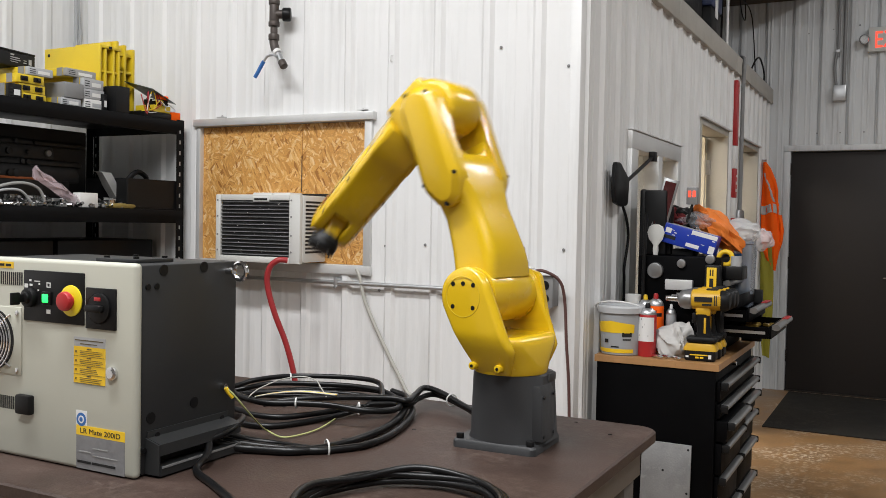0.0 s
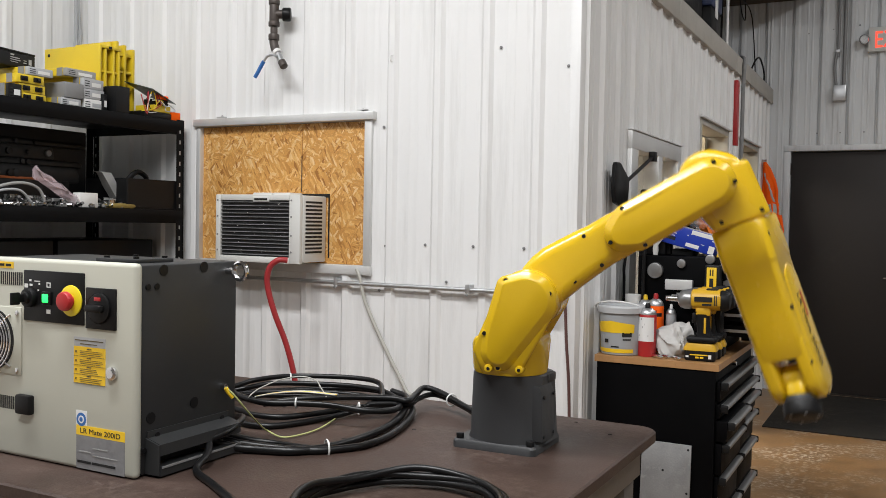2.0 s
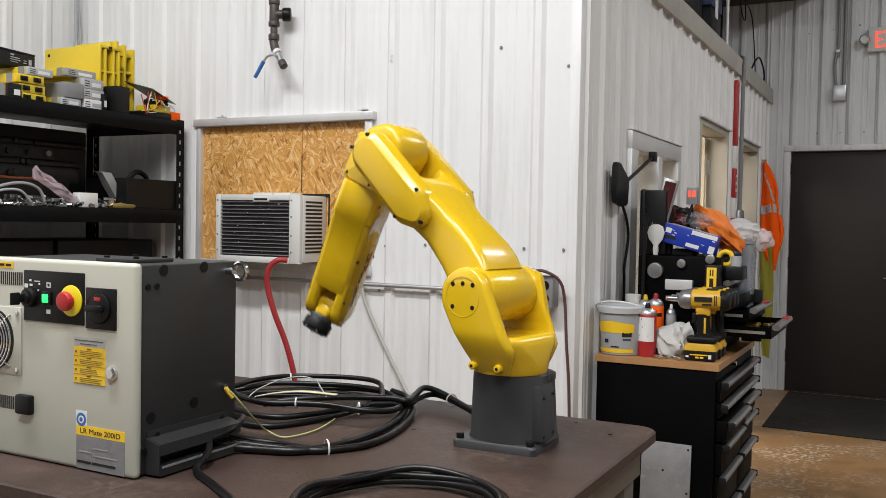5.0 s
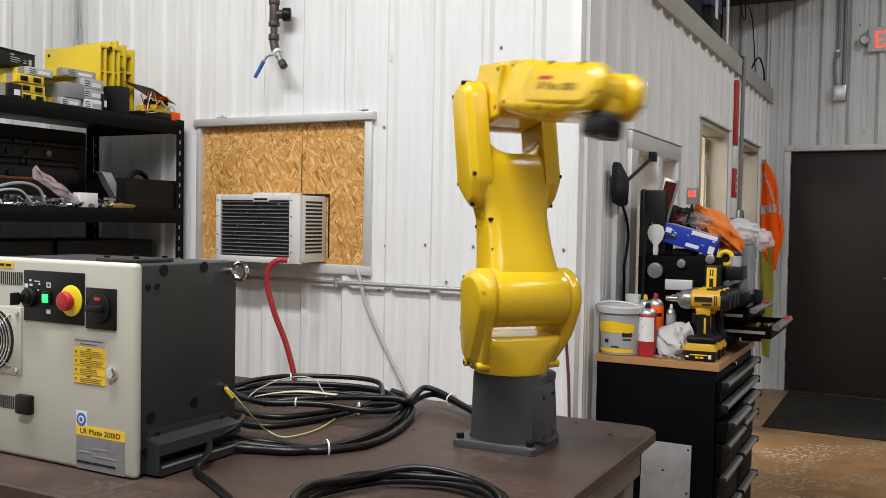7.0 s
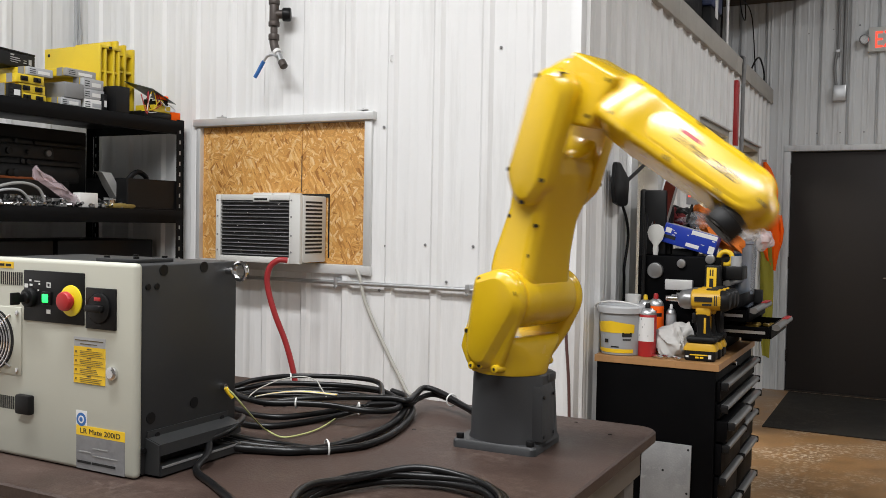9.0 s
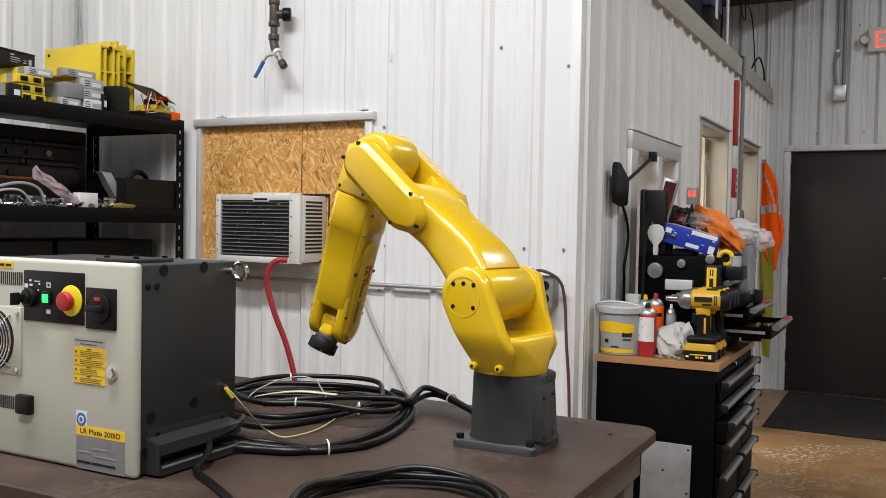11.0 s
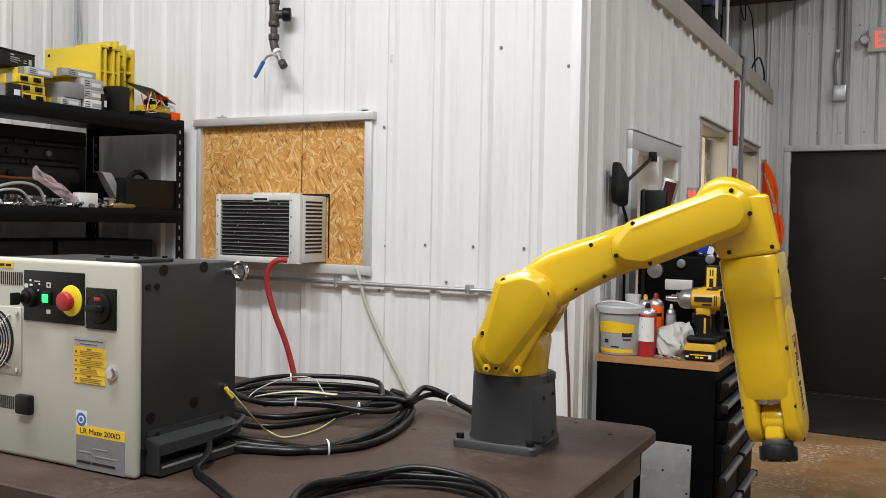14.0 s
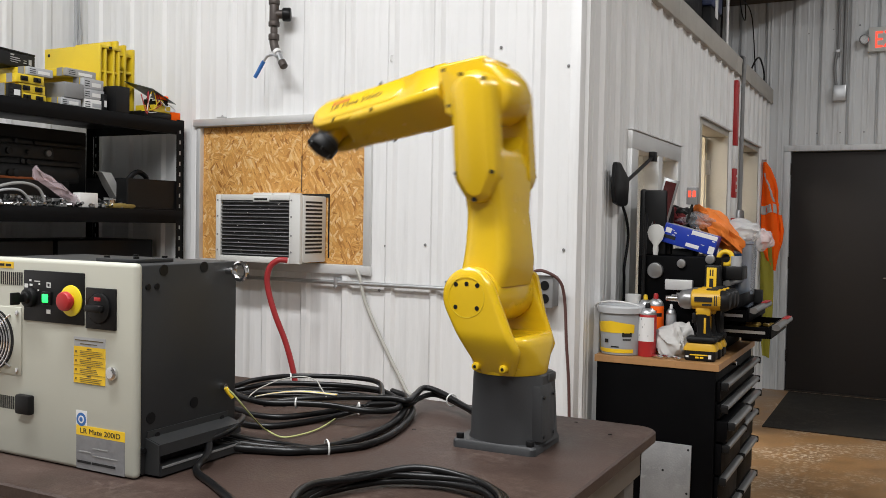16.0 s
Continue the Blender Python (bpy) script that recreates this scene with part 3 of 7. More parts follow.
for s in (-1, 1):
    secs = []
    lo, hi = YB + 0.003, D1 + 0.0628
    for k in range(34):
        z = lo + (hi - lo) * math.sin(0.5 * math.pi * k / 33)
        x0, x1 = width_at(CHEEK, z)
        t = max(0.0, min(1.0, (YB + 0.090 - z) / 0.087))
        outer = 0.114 - 0.036 * t ** 1.4
        if s < 0:                           # this cheek lies under the sloping cover
            outer = min(outer, 0.108 - 0.13 * (D1 - z))
        cap = max(0.0, (z - D1) / 0.063)
        outer -= 0.010 * cap ** 4
        inner = 0.0835 - 0.020 * t
        w = max(0.004, x1 - x0)
        secs.append(rring((x0 + x1) / 2, s * (inner + outer) / 2, w, outer - inner, min(0.014 + 0.026 * t, 0.45 * w, 0.46 * (outer - inner)), z, 5))
    part("cheek", loft(bmesh.new(), secs), YELLOW, shoulder, smooth=50)
    if s > 0:
        bm = tube(bmesh.new(), [(A1 + 0.043 * math.cos(a), 0.1142, D1 + 0.043 * math.sin(a)) for a in [2 * math.pi * k / 48 for k in range(48)]], 0.0007, 5, True)
        part("axis_cover", bm, YELLOW_CAST, shoulder)
        for u, w in ((-0.026, 0.026), (0, 0.028), (0.026, 0.026), (-0.026, -0.022), (0.026, -0.022)):
            part("screw", cyl(bmesh.new(), (A1 + u, 0.1135, D1 + w), (A1 + u, 0.1146, D1 + w), 0.0050, n=12), BLACK, shoulder)
    else:
        bm = cast_cover(bmesh.new(), [(A1 + 0.001, D1, 0.0605), (0.010, D1 + 0.026, 0.024), (-0.019, YB + 0.088, 0.026), (-0.009, YB + 0.052, 0.040)], -0.092, -0.120, 0.017, 0.012)
        bmesh.ops.transform(bm, matrix=Matrix(((1, 0, 0, 0), (0, 1, -0.13, 0.13 * D1), (0, 0, 1, 0), (0, 0, 0, 1))), verts=bm.verts)
        part("side_cover", bm, YELLOW, shoulder, smooth=30)
        for u, w in ((0.008, D1 + 0.040), (A1 + 0.048, D1 + 0.016), (-0.038, YB + 0.092), (0.032, YB + 0.064), (-0.010, YB + 0.020)):
            back = 0.003 + 0.13 * (D1 - w)
            part("screw_well", cyl(bmesh.new(), (u, -0.100 + back, w), (u, -0.1168 + back, w), 0.0074, n=16, bevel=0.001), YELLOW, shoulder)
            part("screw", cyl(bmesh.new(), (u, -0.1165 + back, w), (u, -0.1176 + back, w), 0.0046, n=12), BLACK, shoulder)
    for u in (-0.03, 0.035):
        bm = cyl(bmesh.new(), (u, s * 0.066, YB + 0.018), (u, s * 0.0985, YB + 0.018), 0.0105, 0.0085, n=16, bevel=0.002)
        part("stop_boss", bm, YELLOW, shoulder)
        part("screw", cyl(bmesh.new(), (u, s * 0.0980, YB + 0.018), (u, s * 0.0995, YB + 0.018), 0.0035, n=10), BLACK, shoulder)
for x in (-0.022, 0.02):
    bm = box(bmesh.new(), (0.03, x, YB + 0.074), (0.012, 0.02, 0.008), 0.002)
    part("cable_clip", bm, BLACK, shoulder)

# upper arm
def arm_ring(wx, wy, z, r, sx=0.0):
    return rring(sx, 0, 2 * wx, 2 * wy, r, z)
bm = cyl(bmesh.new(), (0, -0.0825, 0), (0, 0.0825, 0), 0.0625, n=64, bevel=0.003)
upper = part("upper_arm", bm, YELLOW, robot, "yellow cast upper arm with a forked top", smooth=40)
NECK = ((0.053, 0.080, 0.02, 0.02, -0.010), (0.057, 0.0795, 0.05, 0.024, -0.016), (0.057, 0.0765, 0.08, 0.026, -0.020), (0.054, 0.0740, 0.11, 0.026, -0.021), (0.051, 0.0725, 0.15, 0.026, -0.021), (0.048, 0.0730, 0.18, 0.026, -0.020), (0.048, 0.0770, 0.205, 0.024, -0.019), (0.048, 0.0840, 0.228, 0.024, -0.018), (0.047, 0.0930, 0.250, 0.022, -0.016), (0.046, 0.0970, 0.275, 0.02, -0.015), (0.043, 0.0970, 0.300, 0.02, -0.014), (0.036, 0.0900, 0.312, 0.02, -0.014))
bm = loft(bmesh.new(), [arm_ring(wx, wy, z, r, sx) for wx, wy, z, r, sx in NECK])
part("arm_neck", bm, YELLOW, upper, smooth=50)
FORK = [(-0.009, A2 - 0.004, 0.0490), (-0.015, 0.262, 0.0505), (-0.015, 0.236, 0.038)]
for s in (-1, 1):
    bm = cast_cover(bmesh.new(), FORK, s * 0.064, s * 0.1105, 0.016, 0.011)
    # the lower end runs into the neck
    for v in bm.verts:
        k = max(0.0, min(1.0, (0.27 - v.co.z) / 0.07))
        if abs(v.co.y) > 0.08:
            v.co.y -= s * 0.012 * k
    part("fork_cover", bm, YELLOW, upper, smooth=30)
    for u, w in ((-0.042, A2 + 0.022), (0.012, A2 + 0.036), (-0.058, 0.262), (0.028, 0.262), (-0.012, 0.206)):
        lift = 0.1085 if w > 0.3 else 0.1055 if w > 0.25 else 0.0985
        part("screw", cyl(bmesh.new(), (u, s * 0.085, w), (u, s * lift, w), 0.0045, n=12), BLACK, upper)
    for u, w in ((0.018, 0.10), (0.018, 0.165), (-0.052, 0.10), (-0.052, 0.165)) if s < 0 else ():
        part("screw", cyl(bmesh.new(), (u, s * 0.055, w), (u, s * 0.0728, w), 0.0042, n=12), BLACK, upper)
# webs that round the fork's throat
bm = bmesh.new()
N = 14
pts = [(0.067 * math.cos(math.pi + math.pi * k / N), 0.365 + 0.052 * math.sin(math.pi + math.pi * k / N)) for k in range(N + 1)]
prism(bm, [(-0.067, 0.27)] + pts + [(0.067, 0.27)], -0.050, 0.020, "x", 0.006, 2)
part("throat", bm, YELLOW, upper, smooth=40)

# elbow housing, between the fork's cheeks
ELB = outline([(-0.023, A3 + 0.034, 0.010), (0.0765, A3 + 0.042, 0.009), (0.0765, A3 - 0.056, 0.009), (0.02, -0.030, 0.022), (-0.024, -0.020, 0.020)], 0.0, 64)
bm = prism(bmesh.new(), ELB, -0.0595, 0.0595, "y", 0.008, 3)
elbow = part("elbow", bm, YELLOW, robot, smooth=40)
bm = bmesh.new()
DOME = [(-0.016, -0.004, 0.062), (-0.014, 0.014, 0.054)]
loft(bm, [[(u, y, v) for u, v in outline(DOME, i, 64)] for i, y in ((0.020, -0.0590), (0.009, -0.0570), (0.003, -0.0520), (0.0, -0.0440), (0.0, 0.0440), (0.003, 0.0520), (0.009, 0.0570), (0.020, 0.0590))])
part("motor_dome", bm, YELLOW, elbow, smooth=50)
for s in (-1, 1):
    for u, w in ((0.072, A3 - 0.044), (0.072, A3 + 0.036)):
        part("screw", cyl(bmesh.new(), (u, s * 0.050, w), (u, s * 0.0600, w), 0.0045, n=12), BLACK, elbow)

# forearm: a tapered box that turns about its own length, with a forked tip
X0 = 0.0865
def fsec(x, w, zt, zb, r):
    return [(x, y, z) for y, z, _ in rring(0, (zt + zb) / 2, 2 * w, zt - zb, r, 0)]
bm = loft(bmesh.new(), [fsec(X0, 0.053, 0.048, -0.056, 0.016), fsec(X0 + 0.004, 0.0555, 0.0505, -0.0585, 0.018), fsec(0.17, 0.0565, 0.0510, -0.0605, 0.018), fsec(0.1725, 0.0545, 0.0495, -0.0590, 0.018), fsec(0.27, 0.0535, 0.0470, -0.0560, 0.018), fsec(0.325, 0.0520, 0.0450, -0.0520, 0.016), fsec(0.362, 0.0505, 0.0445, -0.0480, 0.016), fsec(0.370, 0.0490, 0.0430, -0.0455, 0.014), fsec(0.3705, 0.0210, 0.030, -0.030, 0.010)])
forearm = part("forearm", bm, YELLOW, robot, "yellow forearm with printed model lettering", smooth=40)
TIP = hull2([(D4, 0.000, 0.0435), (0.34, 0.006, 0.038), (0.34, -0.010, 0.038)], 40)
COVER = [(D4 - 0.004, 0.000, 0.0375), (0.225, -0.003, 0.0405)]
for s in (-1, 1):
    bm = prism(bmesh.new(), TIP, s * 0.0225, s * 0.0515, "y", 0.008, 3)
    part("tip_cheek", bm, YELLOW, forearm, smooth=40)
    bm = cast_cover(bmesh.new(), COVER, s * 0.0440, s * 0.0568, 0.009, 0.0055)
    part("side_cover", bm, YELLOW, forearm, smooth=30)
    for u, w in ((0.12, 0.034), (0.12, -0.042), (0.27, 0.041), (0.27, -0.046), (0.385, 0.0395), (0.385, -0.0395), (D4 + 0.037, -0.010)):
        part("screw", cyl(bmesh.new(), (u, s * 0.040, w), (u, s * (0.0562 if u < 0.17 else 0.0540 if u < 0.3 else 0.0520), w), 0.0040, n=12), BLACK, forearm)
for s in (-1, 1):
    turn = pose(0.250 if s < 0 else 0.400, s * 0.0571, -0.012, 90, 0, 0 if s < 0 else 180)
    text("lettering", "LR Mate 200iD", 0.020, turn, INK, forearm, width=0.148)
    bars(forearm, "printed_line", RED_PAINT, [(0.348 if s > 0 else 0.25, 0.007, 0.40 if s > 0 else 0.302, 0.0135)], (lambda s: lambda u, v, w: (u, s * (0.0570 + w), v))(s))

# wrist and flange
bm = cyl(bmesh.new(), (0, -0.0215, 0), (0, 0.0215, 0), 0.032, n=32, bevel=0.004)
box(bm, (0.022, 0, 0), (0.044, 0.040, 0.056), 0.010, 3)
wrist = part("wrist", bm, YELLOW, robot, smooth=40)
bm = cyl(bmesh.new(), (0.040, 0, 0), (0.052, 0, 0), 0.030, n=32, bevel=0.002)
part("flange_collar", bm, CHARCOAL, wrist)
bm = cyl(bmesh.new(), (0.052, 0, 0), (D6, 0, 0), 0.0365, n=40, bevel=0.003)
cyl(bm, (D6, 0, 0), (D6 + 0.002, 0, 0), 0.0225, n=32)
flange = part("tool_flange", bm, BLACK, wrist, "black round tool flange")
for k in range(6):
    a = math.pi / 3 * k
    part("screw", cyl(bmesh.new(), (D6 + 0.0005, 0.030 * math.cos(a), 0.030 * math.sin(a)), (D6 + 0.002, 0.030 * math.cos(a), 0.030 * math.sin(a)), 0.003, n=8), GREY_PLASTIC, flange)

# ================= robot controller on the table
CX0, CX1, CY0, CY1, CZ0, CZ1 = -0.957, -0.487, -0.61, -0.325, ZT, 1.313
ctl = thing("robot_controller", pose(0, 0, 0), "cream and dark grey robot controller cabinet standing on the table", "controller")
bm = span(bmesh.new(), (CX0 + 0.004, CY0 + 0.022, CZ0 + 0.002), (CX1 - 0.006, CY1, CZ1 - 0.004), 0.004)
part("body", bm, CABINET_GREY, ctl, "dark grey steel cabinet body")
bm = span(bmesh.new(), (CX0, CY0, CZ0 + 0.001), (CX1, CY0 + 0.020, CZ1), 0.0088, 4)
front = part("front_door", bm, CREAM, ctl, "cream enamelled front door")


def on_front(u, v, w=0.0):
    return (u, CY0 - w, v)


def front_plate(name, x0, x1, z0, z1, depth, material, bevel=0.002, parent=None, label=""):
    return part(name, span(bmesh.new(), (x0, CY0 - depth, z0), (x1, CY0 + 0.001, z1), bevel), material, parent or front, label)


panel = front_plate("switch_panel", -0.790, -0.619, 1.190, 1.290, 0.003, BLACK, label="black operator panel")
bm = cyl(bmesh.new(), (-0.766, CY0 - 0.003, 1.236), (-0.766, CY0 - 0.016, 1.236), 0.019, n=28, bevel=0.003)
cyl(bm, (-0.766, CY0 - 0.016, 1.236), (-0.766, CY0 - 0.022, 1.236), 0.012, n=20, bevel=0.002)
part("mode_switch", bm, BLACK, front, "black key switch")
bm = span(bmesh.new(), (-0.7675, CY0 - 0.042, 1.228), (-0.7645, CY0 - 0.020, 1.244), 0.001)
span(bm, (-0.769, CY0 - 0.050, 1.224), (-0.763, CY0 - 0.030, 1.248), 0.002)
part("key", bm, BLACK, front, "black-headed key")
bm = span(bmesh.new(), (-0.733, CY0 - 0.008, 1.224), (-0.707, CY0 - 0.002, 1.250), 0.002)
part("button_bezel", bm, BLACK, front)
part("cycle_button", span(bmesh.new(), (-0.728, CY0 - 0.010, 1.229), (-0.712, CY0 - 0.0075, 1.245), 0.001), GREEN_GLOW, front, "lit green square button")
bm = cyl(bmesh.new(), (-0.652, CY0 - 0.003, 1.236), (-0.652, CY0 - 0.006, 1.236), 0.030, n=36, bevel=0.001)
part("stop_plate", bm, LEMON, front, "round yellow plate")
bm = cyl(bmesh.new(), (-0.652, CY0 - 0.006, 1.236), (-0.652, CY0 - 0.020, 1.236), 0.011, n=24)
cyl(bm, (-0.652, CY0 - 0.014, 1.236), (-0.652, CY0 - 0.026, 1.236), 0.0195, 0.0175, n=28, bevel=0.003)
part("emergency_stop", bm, RED_PAINT, front, "red mushroom push button")
bars(front, "printed_mark", LABEL_WHITE, [(-0.771, 1.259, -0.763, 1.263), (-0.745, 1.262, -0.741, 1.266), (-0.748, 1.250, -0.744, 1.253), (-0.772, 1.268, -0.766, 1.272), (-0.757, 1.268, -0.741, 1.270), (-0.722, 1.258, -0.711, 1.260), (-0.722, 1.260, -0.720, 1.266), (-0.713, 1.260, -0.711, 1.266), (-0.722, 1.266, -0.711, 1.268), (-0.722, 1.207, -0.711, 1.215), (-0.786, 1.255, -0.776, 1.263)], lambda u, v, w: on_front(u, v, 0.0031 + w))
front_plate("breaker_plate", -0.614, -0.534, 1.186, 1.264, 0.004, BLACK)
bm = cyl(bmesh.new(), (-0.574, CY0 - 0.004, 1.226), (-0.574, CY0 - 0.010, 1.226), 0.029, n=32, bevel=0.004)
part("breaker_dial", bm, BLACK, front)
bm = span(bmesh.new(), (-0.600, CY0 - 0.022, 1.219), (-0.556, CY0 - 0.009, 1.233), 0.005)
part("breaker_handle", bm, BLACK, front, "black rotary breaker handle")
part("breaker_mark", span(bmesh.new(), (-0.583, CY0 - 0.0112, 1.240), (-0.566, CY0 - 0.0098, 1.247), 0.001), RED_PAINT, front)
for n_, z_ in ((12, 1.258), (10, 1.007)):
    for k in range(n_):
        x = -0.868 + 0.0062 * k
        part("vent_slot", span(bmesh.new(), (x, CY0 - 0.0008, z_), (x + 0.0034, CY0 + 0.004, z_ + 0.026)), INK, front)
front_plate("yellow_nameplate", -0.90, -0.823, 1.291, 1.304, 0.0008, LABEL_YELLOW, 0.0)
bars(front, "printed_mark", INK, [(-0.868, 1.295, -0.850, 1.300), (-0.846, 1.295, -0.830, 1.300)], lambda u, v, w: on_front(u, v, 0.0009 + w))
fan = front_plate("fan_plate", -0.930, -0.797, 1.078, 1.214, 0.003, CREAM)
FX, FZ = -0.880, 1.146
part("fan_recess", cyl(bmesh.new(), (FX, CY0 - 0.0032, FZ), (FX, CY0 - 0.0042, FZ), 0.062, n=40), INK, front)
for r in (0.012, 0.021, 0.030, 0.038, 0.046, 0.054, 0.062):
    bm = tube(bmesh.new(), [(FX + r * math.cos(a), CY0 - 0.012, FZ + r * math.sin(a)) for a in [2 * math.pi * k / 36 for k in range(36)]], 0.0016, 6, True)
    part("guard_ring", bm, CHROME, front)
bm = bmesh.new()
for a in (45, 135, 225, 315):
    c, s = math.cos(radians(a)), math.sin(radians(a))
    tube(bm, [(FX + 0.01 * c, CY0 - 0.010, FZ + 0.01 * s), (FX + 0.062 * c, CY0 - 0.010, FZ + 0.062 * s), (FX + 0.074 * c, CY0 - 0.004, FZ + 0.074 * s)], 0.002, 6)
part("guard_stay", bm, CHROME, front)
for x, z in ((-0.807, 1.088), (-0.807, 1.203)):
    part("screw", cyl(bmesh.new(), (x, CY0 - 0.002, z), (x, CY0 - 0.006, z), 0.005, n=12, bevel=0.001), CHROME, front)
bm = span(bmesh.new(), (-0.802, CY0 - 0.014, 1.003), (-0.760, CY0 + 0.001, 1.042), 0.004)
part("port_cover", bm, BLACK, front, "black socket cover")
bm = cyl(bmesh.new(), (-0.543, CY0 + 0.001, 1.106), (-0.543, CY0 - 0.007, 1.106), 0.013, n=28, bevel=0.002)
cyl(bm, (-0.543, CY0 - 0.007, 1.106), (-0.543, CY0 - 0.009, 1.106), 0.008, n=20)
part("door_lock", bm, CHROME, front, "chrome quarter-turn lock")
front_plate("white_sticker", -0.648, -0.563, 1.150, 1.168, 0.0006, LABEL_GREY, 0.0)
front_plate("warning_sticker", -0.648, -0.563, 1.080, 1.150, 0.0007, LABEL_YELLOW, 0.0)
rng = random.Random(4)
rects = [(-0.644, 1.1612, -0.569, 1.1628), (-0.630, 1.1545, -0.585, 1.156)]
for k in range(4):
    z = 1.1465 - 0.0172 * k
    rects.append((-0.612, z - 0.0018, -0.600, z))
    rects += [(-0.631, z - 0.0052 - 0.0034 * i, -0.568 - rng.random() * 0.02, z - 0.0045 - 0.0034 * i) for i in range(3)]
    rects += [(-0.6445, z - 0.0088, -0.6385, z - 0.0080), (-0.6430, z - 0.0079, -0.6422, z - 0.0050), (-0.6408, z - 0.0079, -0.6400, z - 0.0050)]
    rects.append((-0.6478, z - 0.0154, -0.5632, z - 0.0149))
FADED = mat("faded_print", (0.11, 0.085, 0.03), 0.6, vary=0.2)
bars(front, "printed_line", FADED, rects, lambda u, v, w: on_front(u, v, 0.0008 + w))
front_plate("round_sticker", -0.641, -0.612, 0.989, 1.027, 0.0006, LABEL_WHITE, 0.0)
part("round_mark", cyl(bmesh.new(), (-0.6265, CY0, 1.010), (-0.6265, CY0 - 0.0009, 1.010), 0.0130, n=28), BLUE_GRIP, front)
part("round_mark_inner", cyl(bmesh.new(), (-0.6265, CY0, 1.010), (-0.6265, CY0 - 0.0012, 1.010), 0.0075, n=24), LABEL_WHITE, front)
part("round_mark_core", cyl(bmesh.new(), (-0.6265, CY0, 1.010), (-0.6265, CY0 - 0.0014, 1.010), 0.0045, n=20), BLUE_GRIP, front)
front_plate("model_plate", -0.640, -0.511, 0.916, 0.980, 0.0006, mat("engraved_plate", (0.25, 0.25, 0.255), 0.38, metal=0.3, vary=0.25, scale=60), 0.0)
front_plate("model_band", -0.640, -0.511, 0.980, 0.999, 0.0007, LABEL_YELLOW, 0.0)
text("lettering", "LR Mate 200iD", 0.014, pose(-0.630, CY0 - 0.0008, 0.9845, 90, 0, 0), INK, front, width=0.106)
bars(front, "printed_line", INK, [(-0.636, 0.927, -0.600, 0.9315), (-0.597, 0.927, -0.535, 0.9315)], lambda u, v, w: on_front(u, v, 0.0007 + w))
bars(front, "printed_line", MID_GREY, [(-0.632, 0.948, -0.60, 0.950), (-0.595, 0.943, -0.53, 0.9445), (-0.595, 0.957, -0.555, 0.959)], lambda u, v, w: on_front(u, v, 0.0007 + w))
# side of the cabinet
XS = CX1 - 0.006
for y, z in ((-0.535, 1.298), (-0.425, 1.300), (-0.565, 1.02), (-0.45, 1.03)):
    part("plug", cyl(bmesh.new(), (XS - 0.001, y, z), (XS + 0.0015, y, z), 0.011, n=20), BLACK, ctl)
for y, z in ((-0.575, 1.268), (-0.553, 1.268)):
    part("screw", cyl(bmesh.new(), (XS - 0.001, y, z), (XS + 0.003, y, z), 0.006, n=12), BLACK, ctl)
bm = cyl(bmesh.new(), (XS - 0.001, -0.355, 1.290), (XS + 0.018, -0.355, 1.290), 0.008, n=16)
tube(bm, [(XS + 0.034 + 0.017 * math.cos(a), -0.355, 1.290 + 0.017 * math.sin(a)) for a in [2 * math.pi * k / 24 for k in range(24)]], 0.005, 8, True)
part("lifting_eye", bm, CHROME, ctl, "bright steel lifting eye")
bm = cyl(bmesh.new(), (XS - 0.001, -0.366, 1.048), (XS + 0.010, -0.366, 1.048), 0.008, n=6)
part("earth_stud", bm, CHROME, ctl)
bm = prism(bmesh.new(), [(XS + 0.001, 0.996), (XS + 0.004, 0.996), (XS + 0.004, 0.984), (XS + 0.036, 0.975), (XS + 0.036, 0.954), (XS + 0.033, 0.954), (XS + 0.033, 0.972), (XS + 0.001, 0.981)], -0.575, -0.350, "y")
prism(bm, [(XS + 0.001, 0.984), (XS + 0.036, 0.974), (XS + 0.036, 0.917), (XS + 0.001, 0.917)], -0.579, -0.5755, "y")
part("cable_hood", bm, CABINET_GREY, ctl, "dark grey sheet steel cable hood")
part("cable_gland_plate", span(bmesh.new(), (XS - 0.001, -0.575, 0.922), (XS + 0.006, -0.35, 0.953), 0.001), BLACK, ctl)
bm = prism(bmesh.new(), [(XS + 0.001, 0.934), (XS + 0.038, 0.934), (XS + 0.038, 0.916), (XS + 0.034, 0.916), (XS + 0.034, 0.926), (XS + 0.001, 0.926)], -0.575, -0.350, "y")
part("lower_channel", bm, CABINET_GREY, ctl)
part("channel_lip", span(bmesh.new(), (XS + 0.0382, -0.573, 0.9305), (XS + 0.0396, -0.352, 0.9345)), GREY_PLASTIC, ctl, "lighter grey strip along the channel's edge")
part("wire_lug", tube(bmesh.new(), [(XS + 0.009, -0.366, 1.046), (XS + 0.013, -0.361, 1.036), (XS + 0.019, -0.355, 1.026)], 0.0048, 10), LABEL_YELLOW, ctl, "yellow crimp sleeve")
for y, z in ((-0.552, 0.986), (-0.372, 0.985), (-0.585, 0.962)):
    part("screw", cyl(bmesh.new(), (XS, y, z), (XS + 0.006, y, z), 0.0055, n=10), BLACK, ctl)
bm = bmesh.new()
span(bm, (-0.66, CY0 + 0.06, CZ1 - 0.004), (-0.55, CY0 + 0.16, CZ1 + 0.004), 0.002)
part("top_plate", bm, CABINET_GREY, ctl)
for x, y in ((-0.645, -0.535), (-0.645, -0.46), (-0.565, -0.535), (-0.565, -0.46)):
    part("screw", cyl(bmesh.new(), (x, y, CZ1 + 0.0035), (x, y, CZ1 + 0.008), 0.006, n=10), BLACK, ctl)

# ================= cables on the table


